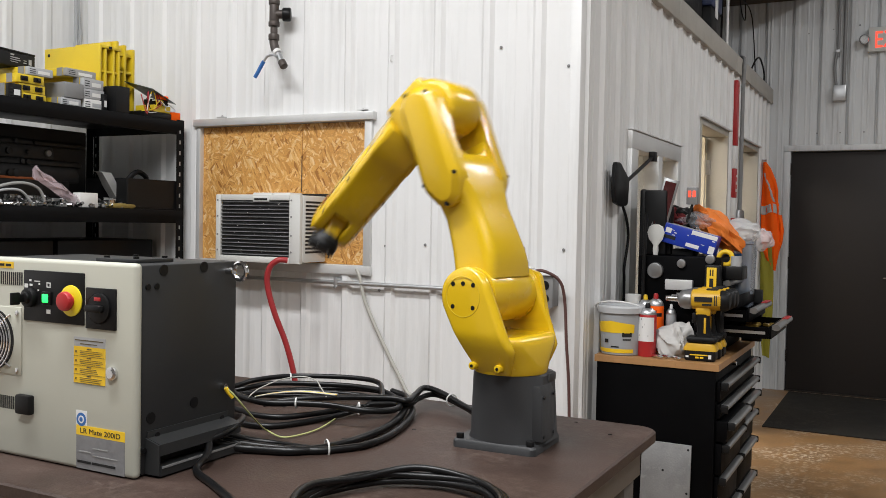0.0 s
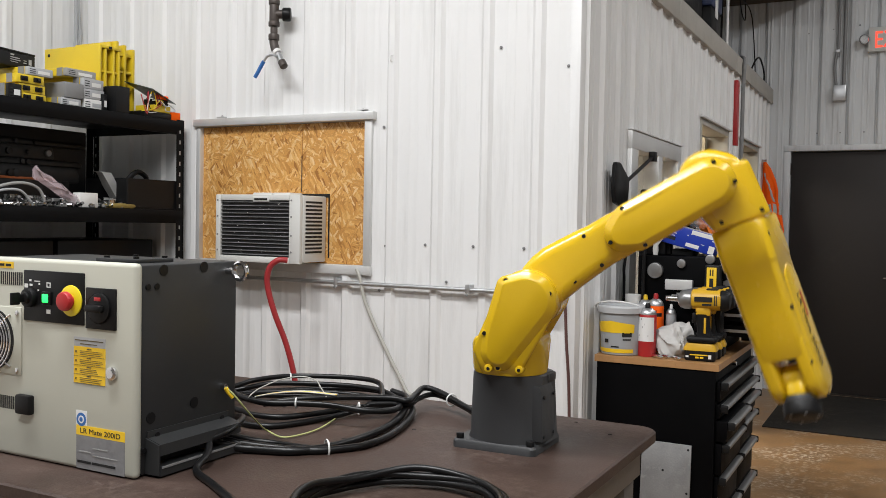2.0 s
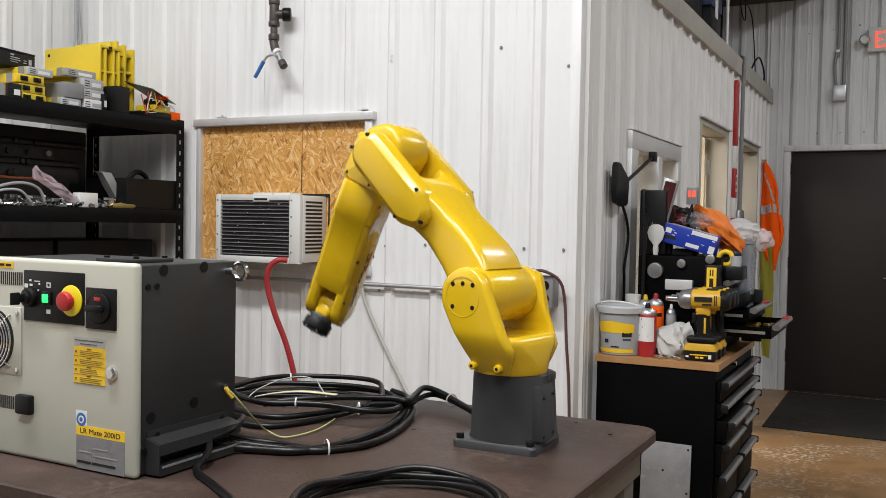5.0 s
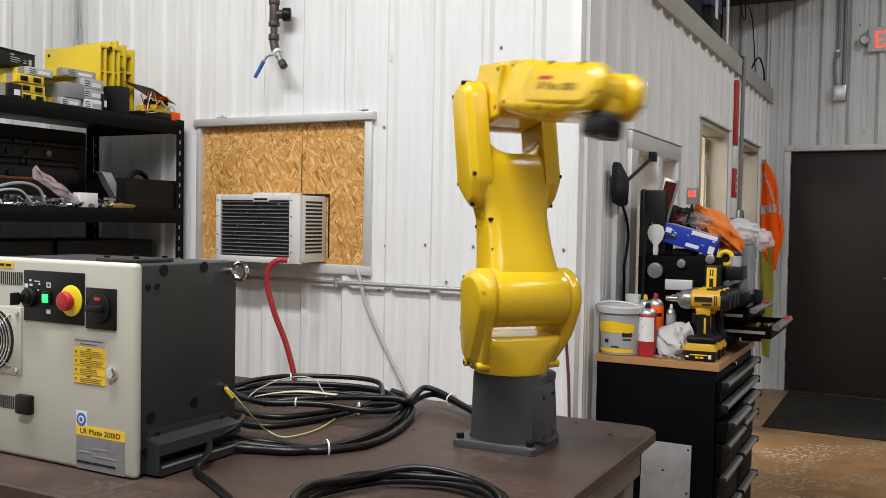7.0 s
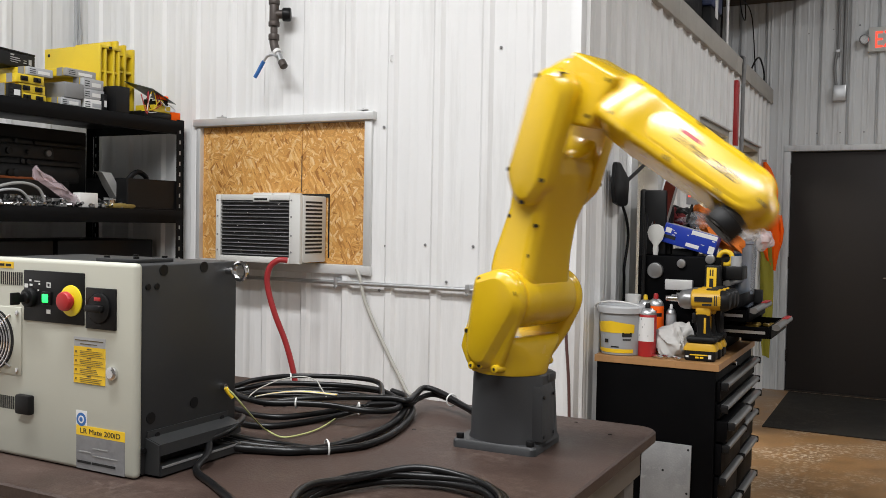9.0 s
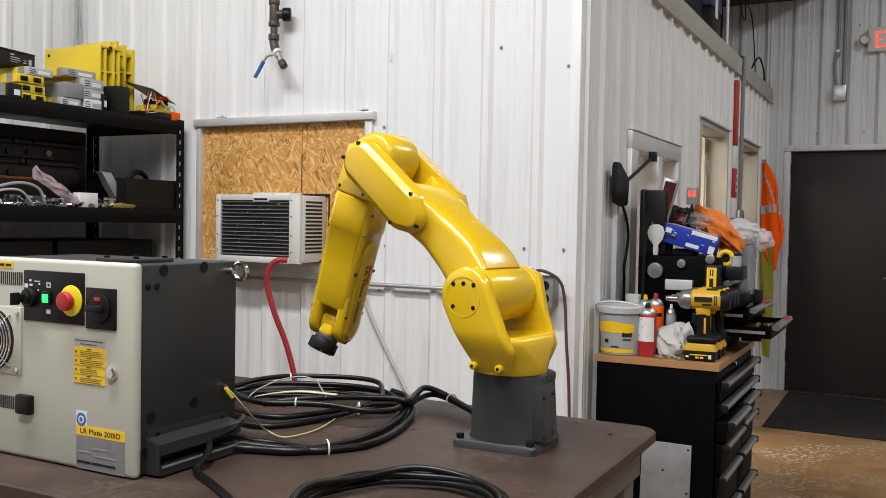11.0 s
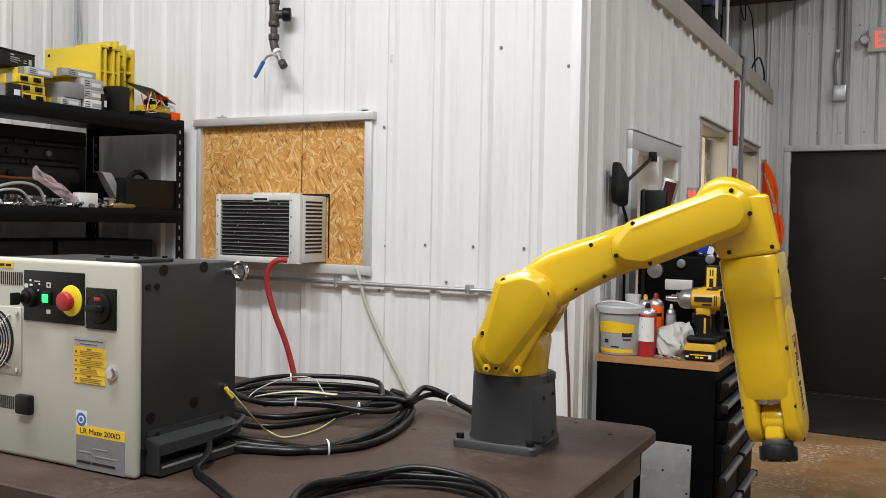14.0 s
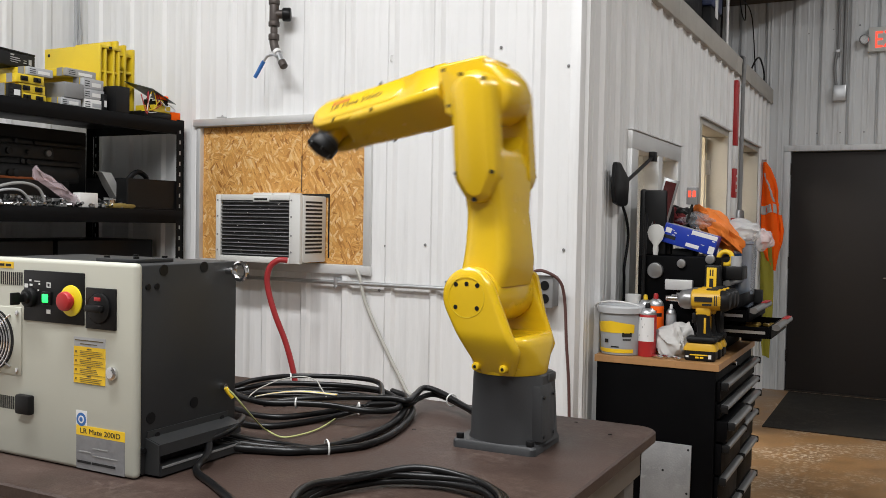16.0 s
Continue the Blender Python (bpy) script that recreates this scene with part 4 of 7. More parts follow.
def cable(name, keys, r, material, label, closed=False, group="", steps=10, n=10):
    bm = tube(bmesh.new(), smooth_path(keys, steps, closed), r, n, closed)
    return tagged(part(name, bm, material, None, label, smooth=60), category="cable", group=group)


def coil_keys(cx, cy, rx, ry, z0, turns, seed, a0=0.0, lift=0.012, wob=0.012):
    r = random.Random(seed)
    keys = []
    n = int(turns * 10)
    for k in range(n + 1):
        a = a0 + 2 * math.pi * k / 10
        f = 1 + r.uniform(-wob, wob) * 4
        keys.append((cx + rx * f * math.cos(a), cy + ry * f * math.sin(a), z0 + lift * (k / 10) + r.uniform(0, 0.012)))
    return keys


Z0 = ZT + 0.011
LOOP = "coiled black robot cable lying on the table"


def strand(keys, r=0.0068, label=LOOP):
    return cable("robot_cable", keys, r, RUBBER, label, group="robot cables")


# the coil between cabinet and arm: strands piled on one another
strand([(-0.90, -0.02, 0.935), (-0.82, -0.05, 0.950), (-0.785, 0.02, 0.962), (-0.778, 0.09, 0.967), (-0.745, 0.18, 0.967), (-0.66, 0.235, 0.967), (-0.56, 0.262, 0.967), (-0.483, 0.235, 0.967), (-0.425, 0.16, 0.962), (-0.395, 0.10, 0.955), (-0.40, 0.03, 0.945)])
strand([(-0.88, 0.02, 0.925), (-0.80, 0.06, 0.945), (-0.753, 0.12, 0.955), (-0.66, 0.165, 0.957), (-0.56, 0.198, 0.957), (-0.47, 0.198, 0.957), (-0.42, 0.178, 0.955), (-0.37, 0.15, 0.950), (-0.33, 0.155, 0.945)])
strand([(-0.88, -0.03, 0.922), (-0.78, 0.0, 0.935), (-0.739, 0.06, 0.942), (-0.65, 0.13, 0.942), (-0.55, 0.165, 0.942), (-0.47, 0.17, 0.940), (-0.41, 0.13, 0.935)])
strand([(-0.86, 0.10, 0.921), (-0.77, 0.19, 0.924), (-0.66, 0.27, 0.928), (-0.55, 0.30, 0.930), (-0.46, 0.27, 0.930), (-0.41, 0.20, 0.928)])
strand([(-0.88, 0.06, 0.920), (-0.74, 0.115, 0.925), (-0.63, 0.165, 0.928), (-0.53, 0.215, 0.928), (-0.44, 0.215, 0.926), (-0.39, 0.16, 0.924)])
strand([(-0.84, 0.0, 0.965), (-0.745, -0.06, 0.968), (-0.66, -0.105, 0.966), (-0.579, -0.115, 0.962), (-0.519, -0.081, 0.962), (-0.449, -0.05, 0.960), (-0.37, -0.036, 0.955), (-0.322, 0.005, 0.950), (-0.318, 0.06, 0.948), (-0.35, 0.12, 0.945)], 0.0078)
strand([(-0.60, -0.10, 0.955), (-0.529, -0.045, 0.965), (-0.46, 0.018, 0.966), (-0.40, 0.066, 0.964), (-0.352, 0.095, 0.962), (-0.318, 0.105, 0.958), (-0.335, 0.175, 0.960), (-0.345, 0.240, 0.966), (-0.30, 0.240, 0.960), (-0.205, 0.186, 0.945), (-0.14, 0.14, 0.938), (-0.085, 0.09, 0.936)], 0.0078)
strand([(-0.40, 0.05, 0.950), (-0.36, 0.085, 0.950), (-0.325, 0.125, 0.946), (-0.34, 0.20, 0.945), (-0.33, 0.255, 0.948), (-0.28, 0.245, 0.944), (-0.20, 0.20, 0.934), (-0.14, 0.155, 0.926), (-0.085, 0.11, 0.922)])
strand([(-0.80, -0.05, 0.930), (-0.69, -0.095, 0.932), (-0.601, -0.125, 0.932), (-0.539, -0.112, 0.932), (-0.497, -0.047, 0.932), (-0.468, 0.031, 0.932), (-0.425, 0.115, 0.932), (-0.38, 0.16, 0.930)], 0.0072)
strand([(-0.76, -0.10, 0.920), (-0.636, -0.156, 0.920), (-0.567, -0.170, 0.920), (-0.52, -0.141, 0.920), (-0.482, -0.051, 0.920), (-0.459, 0.034, 0.922), (-0.453, 0.137, 0.924)], 0.0072)
# the pair that leaves the cabinet and sweeps round to the coil
FEED = "thick black cable from the cabinet with white ties"
SWEEP = [(-0.50, -0.40, 0.945), (-0.47, -0.375, 0.930), (-0.43, -0.347, 0.922), (-0.344, -0.310, 0.921), (-0.302, -0.228, 0.921), (-0.290, -0.103, 0.922), (-0.301, 0.021, 0.926), (-0.345, 0.145, 0.934), (-0.385, 0.215, 0.942), (-0.44, 0.235, 0.948)]
strand(SWEEP, 0.0088, FEED)
strand([(-0.50, -0.37, 0.940), (-0.46, -0.34, 0.928), (-0.39, -0.305, 0.920), (-0.315, -0.285, 0.9205), (-0.272, -0.235, 0.9205), (-0.250, -0.185, 0.9205), (-0.252, -0.09, 0.9205), (-0.280, 0.033, 0.922), (-0.322, 0.139, 0.928), (-0.37, 0.20, 0.934)], 0.0078, FEED)
strand([(-0.50, -0.345, 0.945), (-0.47, -0.30, 0.926), (-0.42, -0.275, 0.9195), (-0.365, -0.275, 0.9195), (-0.315, -0.268, 0.9195)], 0.0068, FEED)
strand([(-0.50, -0.47, 0.948), (-0.468, -0.445, 0.955), (-0.455, -0.39, 0.965), (-0.475, -0.33, 0.972), (-0.52, -0.27, 0.965), (-0.59, -0.22, 0.945)], 0.0065, FEED)
cable("power_cable", [(-0.50, -0.42, 0.953), (-0.462, -0.44, 0.950), (-0.44, -0.47, 0.935), (-0.42, -0.52, 0.9205), (-0.335, -0.57, 0.9195), (-0.235, -0.63, 0.9195), (-0.16, -0.68, 0.9195)], 0.0072, RUBBER, "black power cable from the cabinet's hood")
for i in range(5):
    s = random.Random(50 + i)
    k = coil_keys(0.035 + s.uniform(-0.012, 0.012), -0.545 + s.uniform(-0.010, 0.010), 0.165 + s.uniform(-0.018, 0.018), 0.185 + s.uniform(-0.018, 0.018), ZT + 0.008 + 0.0085 * (i // 2), 1.0, 90 + i, lift=0.003, wob=0.004, a0=s.uniform(0, 6))
    cable("pendant_cable", k[:-1], 0.0066, RUBBER, "coiled black pendant cable on the table", closed=True, group="pendant cable")
cable("earth_wire", [(XS + 0.008, -0.366, 1.048), (-0.470, -0.355, 1.030), (-0.462, -0.32, 0.99), (-0.490, -0.24, 0.940), (-0.50, -0.205, 0.922), (-0.453, -0.215, 0.9165), (-0.432, -0.174, 0.9165), (-0.432, -0.104, 0.9165), (-0.450, -0.015, 0.920)], 0.0020, YELLOW_GREEN, "yellow and green earth wire")
cable("earth_wire", [(-0.62, -0.13, 0.974), (-0.655, -0.05, 0.977), (-0.683, 0.07, 0.979), (-0.665, 0.135, 0.980), (-0.610, 0.125, 0.978), (-0.545, 0.06, 0.974), (-0.480, -0.01, 0.970)], 0.0016, WHITE_HOSE, "yellow and green earth wire")
for i in range(3):
    cable("thin_wire", [(-0.61, -0.120 + 0.008 * i, 0.974), (-0.587, -0.066 + 0.008 * i, 0.976), (-0.545, -0.020 + 0.007 * i, 0.976), (-0.46, 0.0 + 0.006 * i, 0.974)], 0.0016, WHITE_HOSE if i != 1 else LABEL_YELLOW, "thin pale wire in the coil", group="thin wires")


def cable_tie(x, y, z, r, rx=90, rz=0):
    bm = tube(bmesh.new(), [(r * math.cos(a), r * math.sin(a), 0) for a in [2 * math.pi * k / 20 for k in range(20)]], 0.0022, 6, True)
    box(bm, (r, 0, 0), (0.007, 0.006, 0.008), 0.001)
    return tagged(part("cable_tie", bm, WHITE_PLASTIC, None, "white nylon cable tie round black cables", pose(x, y, z, rx, 0, rz)), category="cable tie", group="cable ties")


cable_tie(-0.300, -0.262, 0.9225, 0.0175, 90, 140)
cable_tie(-0.735, 0.185, 0.960, 0.014, 90, 130)
cable_tie(-0.519, -0.078, 0.962, 0.0115, 90, 120)
cable_tie(-0.395, 0.005, 0.948, 0.014, 90, 130)
cable_tie(-0.255, 0.220, 0.947, 0.015, 90, 60)

# ================= boarded window, room air conditioner, pipes and hoses on the white wall
board = thing("boarded_window", pose(0, YA, 0), "aluminium window frame filled with a strand board", "window")
x0, x1, z0, z1 = WIN
for a, b in (((x0 + 0.002, 0.004, z0 + 0.002), (-1.657, 0.016, z1 - 0.002)), ((-1.654, 0.004, z0 + 0.002), (x1 - 0.002, 0.016, z1 - 0.002))):
    part("strand_board", span(bmesh.new(), a, b), OSB, board, "orange-brown strand board", smooth=0)
for name, a, b in (("frame_head", (x0 - 0.030, -0.034, z1 + 0.001), (x1 + 0.044, 0.012, z1 + 0.036)), ("frame_sill", (x0 - 0.024, -0.026, z0 - 0.040), (x1 + 0.034, 0.012, z0 - 0.001)), ("frame_jamb", (x0 - 0.020, -0.022, z0), (x0 + 0.004, 0.012, z1)), ("frame_jamb", (x1 - 0.006, -0.022, z0), (x1 + 0.030, 0.012, z1))):
    part(name, span(bmesh.new(), a, b, 0.003), ALU, board)
for x, z in ((-2.09, z1 + 0.050), (-1.31, z1 + 0.054)):
    part("bracket", span(bmesh.new(), (x - 0.035, -0.03, z - 0.012), (x + 0.01, -0.01, z - 0.006), 0.001), ALU, board)

part("cutout_gap", span(bmesh.new(), (-1.72, -0.0006, 1.496), (-1.503, 0.0035, 1.512)), INK, board, "dark gap cut in the board")
part("cutout_gap", span(bmesh.new(), (-1.508, -0.0006, 1.230), (-1.503, 0.0035, 1.4955)), INK, board)
part("board_seam", span(bmesh.new(), (-1.6563, -0.0004, 1.522), (-1.6547, 0.0035, 1.68)), IRON, board)

ac = thing("air_conditioner", pose(0, 0, 0), "aged white window air conditioner sticking out of the board", "air conditioner")
AX0, AX1, AYF, AZ0, AZ1 = -1.985, -1.520, 1.275, 1.208, 1.500
bm = span(bmesh.new(), (AX0 + 0.004, AYF + 0.02, AZ0 + 0.006), (AX1, YA + 0.003, AZ1), 0.006)
part("housing", bm, AC_WHITE, ac)
GX0, GX1, GZ0, GZ1 = AX0 + 0.026, AX1 - 0.060, AZ0 + 0.026, AZ1 - 0.022
for a, b in (((AX0, AYF, AZ0), (GX0, AYF + 0.022, AZ1 + 0.003)), ((GX1, AYF, AZ0), (AX1 - 0.003, AYF + 0.022, AZ1 + 0.003)), ((GX0, AYF, AZ0), (GX1, AYF + 0.022, GZ0)), ((GX0, AYF, GZ1), (GX1, AYF + 0.022, AZ1 + 0.003))):
    part("front_frame", span(bmesh.new(), a, b, 0.003), AC_WHITE, ac)
part("coil", span(bmesh.new(), (GX0, AYF + 0.014, GZ0), (GX1, AYF + 0.019, GZ1)), CHARCOAL, ac, "dark condenser coil")
for k in range(15):
    z = GZ0 + (GZ1 - GZ0) * (k + 0.5) / 15
    part("louvre", span(bmesh.new(), (GX0, AYF + 0.004, z - 0.0014), (GX1, AYF + 0.013, z + 0.0014), 0.001, 1), GREY_PLASTIC, ac)
bm = bmesh.new()
r = random.Random(3)
for k in range(26):
    x, z = r.uniform(GX0 + 0.01, GX1 - 0.01), r.uniform(GZ0 + 0.01, GZ1 - 0.01)
    box(bm, (x, AYF + 0.0035, z), (r.uniform(0.0012, 0.003), 0.001, r.uniform(0.0012, 0.003)))
tagged(part("lint", bm, AC_WHITE, ac), kind="stuff")
for k in range(14):
    z = AZ0 + 0.045 + k * 0.0165
    part("side_slot", span(bmesh.new(), (AX1 - 0.002, YA - 0.150, z), (AX1 + 0.0012, YA - 0.030, z + 0.009)), INK, ac)
for a, b in ((-1.80, -1.70), (-1.69, -1.60)):
    part("top_ridge", span(bmesh.new(), (a, AYF + 0.03, AZ1 - 0.001), (b, AYF + 0.12, AZ1 + 0.012), 0.003), WHITE_PLASTIC, ac)
part("handle_recess", span(bmesh.new(), (-1.775, AYF - 0.003, AZ1 - 0.028), (-1.685, AYF + 0.001, AZ1 - 0.006), 0.003), AC_WHITE, ac)
part("handle_gap", span(bmesh.new(), (-1.765, AYF - 0.0042, AZ1 - 0.022), (-1.695, AYF - 0.0028, AZ1 - 0.013)), INK, ac)
for x in (AX0 + 0.012, GX1 + 0.012):
    for z in (AZ0 + 0.05, AZ0 + 0.12, AZ0 + 0.20, AZ0 + 0.27):
        part("screw", cyl(bmesh.new(), (x, AYF + 0.001, z), (x, AYF - 0.002, z), 0.004, n=10), GREY_PLASTIC, ac)
bm = tube(bmesh.new(), smooth_path([(-1.555, 1.235, 1.225), (-1.585, 1.21, 1.225), (-1.622, 1.20, 1.19), (-1.635, 1.205, 1.12), (-1.615, 1.23, 1.0), (-1.580, 1.27, 0.86), (-1.555, 1.30, 0.70), (-1.55, 1.32, 0.5), (-1.56, 1.34, 0.01)], 8), 0.0125, 12)
tagged(part("drain_hose", bm, RED, None, "red rubber hose hanging from the air conditioner", smooth=60), category="hose")
bm = tube(bmesh.new(), smooth_path([(-1.335, YA - 0.032, 1.19), (-1.315, YA - 0.035, 1.15), (-1.29, YA - 0.035, 1.06), (-1.24, YA - 0.035, 0.96), (-1.17, YA - 0.035, 0.84), (-1.08, YA - 0.04, 0.70), (-1.02, YA - 0.05, 0.60), (-1.0, YA - 0.06, 0.01)], 8), 0.008, 12)
tagged(part("clear_hose", bm, WHITE_HOSE, None, "cloudy white plastic hose down the wall", smooth=60), category="hose")
conduit = thing("conduit", pose(0, 0, 0), "galvanised steel conduit along the white wall", "conduit")
part("pipe", cyl(bmesh.new(), (-2.30, YA - 0.034, 1.128), (-0.545, YA - 0.034, 1.128), 0.0095, n=16), GALV, conduit)
for x in (-1.435, -0.80):
    bm = span(bmesh.new(), (x - 0.010, YA - 0.046, 1.113), (x + 0.010, YA - 0.004, 1.150), 0.003)
    cyl(bm, (x, YA - 0.046, 1.108), (x, YA - 0.052, 1.108), 0.006, n=8)
    part("clamp", bm, GALV, conduit)
outlet = thing("outlet_box", pose(0, 0, 0), "grey metal box with black sockets on the white wall", "outlet")
OX0, OX1 = -0.535, -0.428
part("box", span(bmesh.new(), (OX0, YA - 0.075, 1.083), (OX1, YA - 0.004, 1.200), 0.006), GREY_PLASTIC, outlet)
part("cover", span(bmesh.new(), (OX0 - 0.003, YA - 0.080, 1.080), (OX1 + 0.003, YA - 0.0755, 1.203), 0.003), GREY_PLASTIC, outlet)
for x in (-0.508, -0.457):
    for z in (1.115, 1.165):
        part("socket", cyl(bmesh.new(), (x, YA - 0.0795, z), (x, YA - 0.083, z), 0.018, n=24), BLACK, outlet, "black round socket")
bm = span(bmesh.new(), (-0.528, YA - 0.13, 1.145), (-0.495, YA - 0.081, 1.235), 0.008)
tagged(part("plug_adapter", bm, WHITE_PLASTIC, None, "white plug adapter in the outlet box"), category="plug")
bm = tube(bmesh.new(), smooth_path([(-0.50, YA - 0.10, 1.215), (-0.46, YA - 0.10, 1.222), (-0.405, YA - 0.075, 1.19), (-0.385, YA - 0.06, 1.12), (-0.375, YA - 0.055, 0.95), (-0.362, YA - 0.05, 0.75), (-0.355, YA - 0.05, 0.4), (-0.35, YA - 0.05, 0.008)], 8), 0.006, 10)
IRON_RED = mat("brown_cord", (0.10, 0.045, 0.04), 0.5, vary=0.1)
tagged(part("extension_cord", bm, IRON_RED, None, "brown extension cord hanging from the outlet"), category="cord")

airpipe = thing("air_pipe", pose(0, 0, 0), "dark iron air pipe with a blue-handled valve", "pipe")
PX, PY = -1.752, YA - 0.085
bm = cyl(bmesh.new(), (PX, PY, 2.36), (PX, PY, ZTOP + 1.2), 0.0155, n=20)
part("riser", bm, IRON, airpipe)
bm = cyl(bmesh.new(), (PX, PY, 2.255), (PX, PY, 2.345), 0.0205, n=20, bevel=0.003)
cyl(bm, (PX, PY, 2.340), (PX, PY, 2.362), 0.0245, n=20, bevel=0.003)
cyl(bm, (PX, PY, 2.245), (PX, PY, 2.267), 0.0245, n=20, bevel=0.003)
cyl(bm, (PX, PY, 2.30), (PX + 0.05, PY + 0.03, 2.30), 0.019, n=20)
part("tee", bm, IRON, airpipe)
part("cap", cyl(bmesh.new(), (PX + 0.03, PY + 0.02, 2.30), (PX + 0.062, PY + 0.04, 2.30), 0.030, n=20, bevel=0.006), BLACK, airpipe)
part("nipple", cyl(bmesh.new(), (PX, PY, 2.19), (PX, PY, 2.25), 0.0155, n=16), IRON, airpipe)
bm = tube(bmesh.new(), smooth_path([(PX, PY, 2.205), (PX, PY, 2.175), (PX + 0.012, PY - 0.004, 2.145), (PX + 0.03, PY - 0.01, 2.125)], 6), 0.0195, 16)
cyl(bm, (PX, PY, 2.185), (PX, PY, 2.212), 0.024, n=18, bevel=0.003)
part("elbow_fitting", bm, IRON, airpipe)
bm = cyl(bmesh.new(), (PX + 0.022, PY - 0.008, 2.132), (PX + 0.034, PY - 0.012, 2.120), 0.021, n=16)
part("tape_wrap", bm, WHITE_PLASTIC, airpipe)
bm = cyl(bmesh.new(), (PX + 0.03, PY - 0.010, 2.125), (PX + 0.062, PY - 0.022, 2.082), 0.0145, n=16)
part("valve_body", bm, GALV, airpipe)
bm = cyl(bmesh.new(), (PX + 0.060, PY - 0.021, 2.085), (PX + 0.080, PY - 0.028, 2.060), 0.0175, n=16, bevel=0.003)
part("end_fitting", bm, IRON, airpipe)
bm = cyl(bmesh.new(), (PX + 0.045, PY - 0.015, 2.105), (PX + 0.04, PY - 0.055, 2.11), 0.006, n=10)
tube(bm, smooth_path([(PX + 0.04, PY - 0.052, 2.11), (PX + 0.01, PY - 0.055, 2.105), (PX - 0.010, PY - 0.055, 2.085)], 5), 0.0055, 8)
part("valve_stem", bm, GALV, airpipe)
bm = tube(bmesh.new(), smooth_path([(PX - 0.010, PY - 0.055, 2.085), (PX - 0.028, PY - 0.055, 2.060), (PX - 0.045, PY - 0.055, 2.035), (PX - 0.058, PY - 0.055, 2.018)], 5), 0.0085, 10)
part("valve_handle", bm, BLUE_GRIP, airpipe, "blue vinyl-covered lever")
screws(wall_a, [(-1.208, 1.292), (-1.016, 1.302), (-0.796, 1.302), (-0.576, 1.301), (-0.412, 1.30), (-0.408, 2.0), (-1.33, 1.872), (-2.11, 1.872), (-1.224, 1.795), (-1.235, 1.103), (-0.915, 1.153), (-0.69, 2.09), (-1.185, 2.10)], pose(0, YA - 0.004, 0), 0.0065)

# ================= shelving against the left wall
SX0, SX1, SY0, SY1 = -2.905, -2.300, -0.55, 1.395
shelf = thing("steel_shelving", pose(0, 0, 0), "black steel shelving unit full of machine parts", "shelving")
for zt_ in (1.85, 1.432, 0.95, 0.45):
    bm = span(bmesh.new(), (SX0, SY0, zt_ - 0.018), (SX1 - 0.004, SY1, zt_), 0.002)
    part("shelf_board", bm, BLACK_STEEL, shelf)
    bm = prism(bmesh.new(), [(SX1 - 0.030, zt_ - 0.001), (SX1 - 0.002, zt_ - 0.001), (SX1 + 0.004, zt_ - 0.014), (SX1 + 0.004, zt_ - 0.036), (SX1 - 0.006, zt_ - 0.062), (SX1 - 0.030, zt_ - 0.062)], SY0, SY1, "y", 0.001, 1)
    part("front_beam", bm, BLACK_STEEL, shelf)
    part("end_beam", span(bmesh.new(), (SX0, SY1 + 0.001, zt_ - 0.055), (SX1, SY1 + 0.005, zt_ - 0.001)), BLACK_STEEL, shelf)
for x in (SX0, SX1):
    for y in (SY0, SY1):
        bm = bmesh.new()
        sx, sy = (1 if x == SX0 else -1), (1 if y == SY0 else -1)
        span(bm, (x, y + 0.002, 0), (x + sx * 0.003, y + sy * 0.038, 1.855))
        span(bm, (x, y + 0.006, 0), (x + sx * 0.038, y + 0.009, 1.855))
        post = part("post", bm, BLACK_STEEL, shelf, smooth=0)
        bm = bmesh.new()
        for k in range(36):
            z = 0.05 + 0.05 * k
            box(bm, (x - sx * 0.0004, y + sy * 0.018, z), (0.0012, 0.007, 0.018))
            box(bm, (x + sx * 0.018, y + 0.0056, z), (0.007, 0.0012, 0.018))
        part("slot", bm, GALV, post, smooth=0)


def simple(name, bm, material, label, category, group="", at=None, smooth=35):
    return tagged(part(name, bm, material, None, label, at, smooth), category=category, group=group)


def drive_unit(y, z, w, h, depth, x, face, tilt=0.0, connectors=True, label=""):
    """A servo drive lying on the shelf: yellow case, grey face with black connectors, facing +x."""
    d = thing("servo_drive", pose(x, y, z, 0, 0, tilt), label or "yellow drive unit with a grey connector face", "drive unit", "drive units")
    part("case", span(bmesh.new(), (-depth, -w / 2, 0), (0, w / 2, h), 0.003), YELLOW_CAST, d)
    part("end_cap", span(bmesh.new(), (0.0005, -w / 2 + 0.001, 0.001), (0.022, w / 2 - 0.001, h - 0.001), 0.002), face, d)
    part("side_band", span(bmesh.new(), (-0.035, -w / 2 - 0.0015, 0.0), (-0.001, -w / 2 + 0.0005, h)), GREY_PLASTIC, d)
    if not connectors:
        part("face_label", span(bmesh.new(), (0.0221, -w * 0.10, h * 0.25), (0.0228, w * 0.36, h * 0.62)), WHITE_PLASTIC if face is not WHITE_PLASTIC else LABEL_GREY, d)
        for k in range(3):
            part("face_slot", span(bmesh.new(), (0.0221, -w * 0.42, h * (0.22 + 0.22 * k)), (0.0226, -w * 0.20, h * (0.30 + 0.22 * k))), INK, d)
    if connectors:
        for k in (-0.24, 0.22):
            bm = span(bmesh.new(), (0.022, k * w - 0.016, h * 0.25), (0.030, k * w + 0.016, h * 0.75), 0.002)
            span(bm, (0.030, k * w - 0.006, h * 0.35), (0.038, k * w + 0.006, h * 0.65), 0.001)
            part("connector", bm, BLACK, d)
    return d


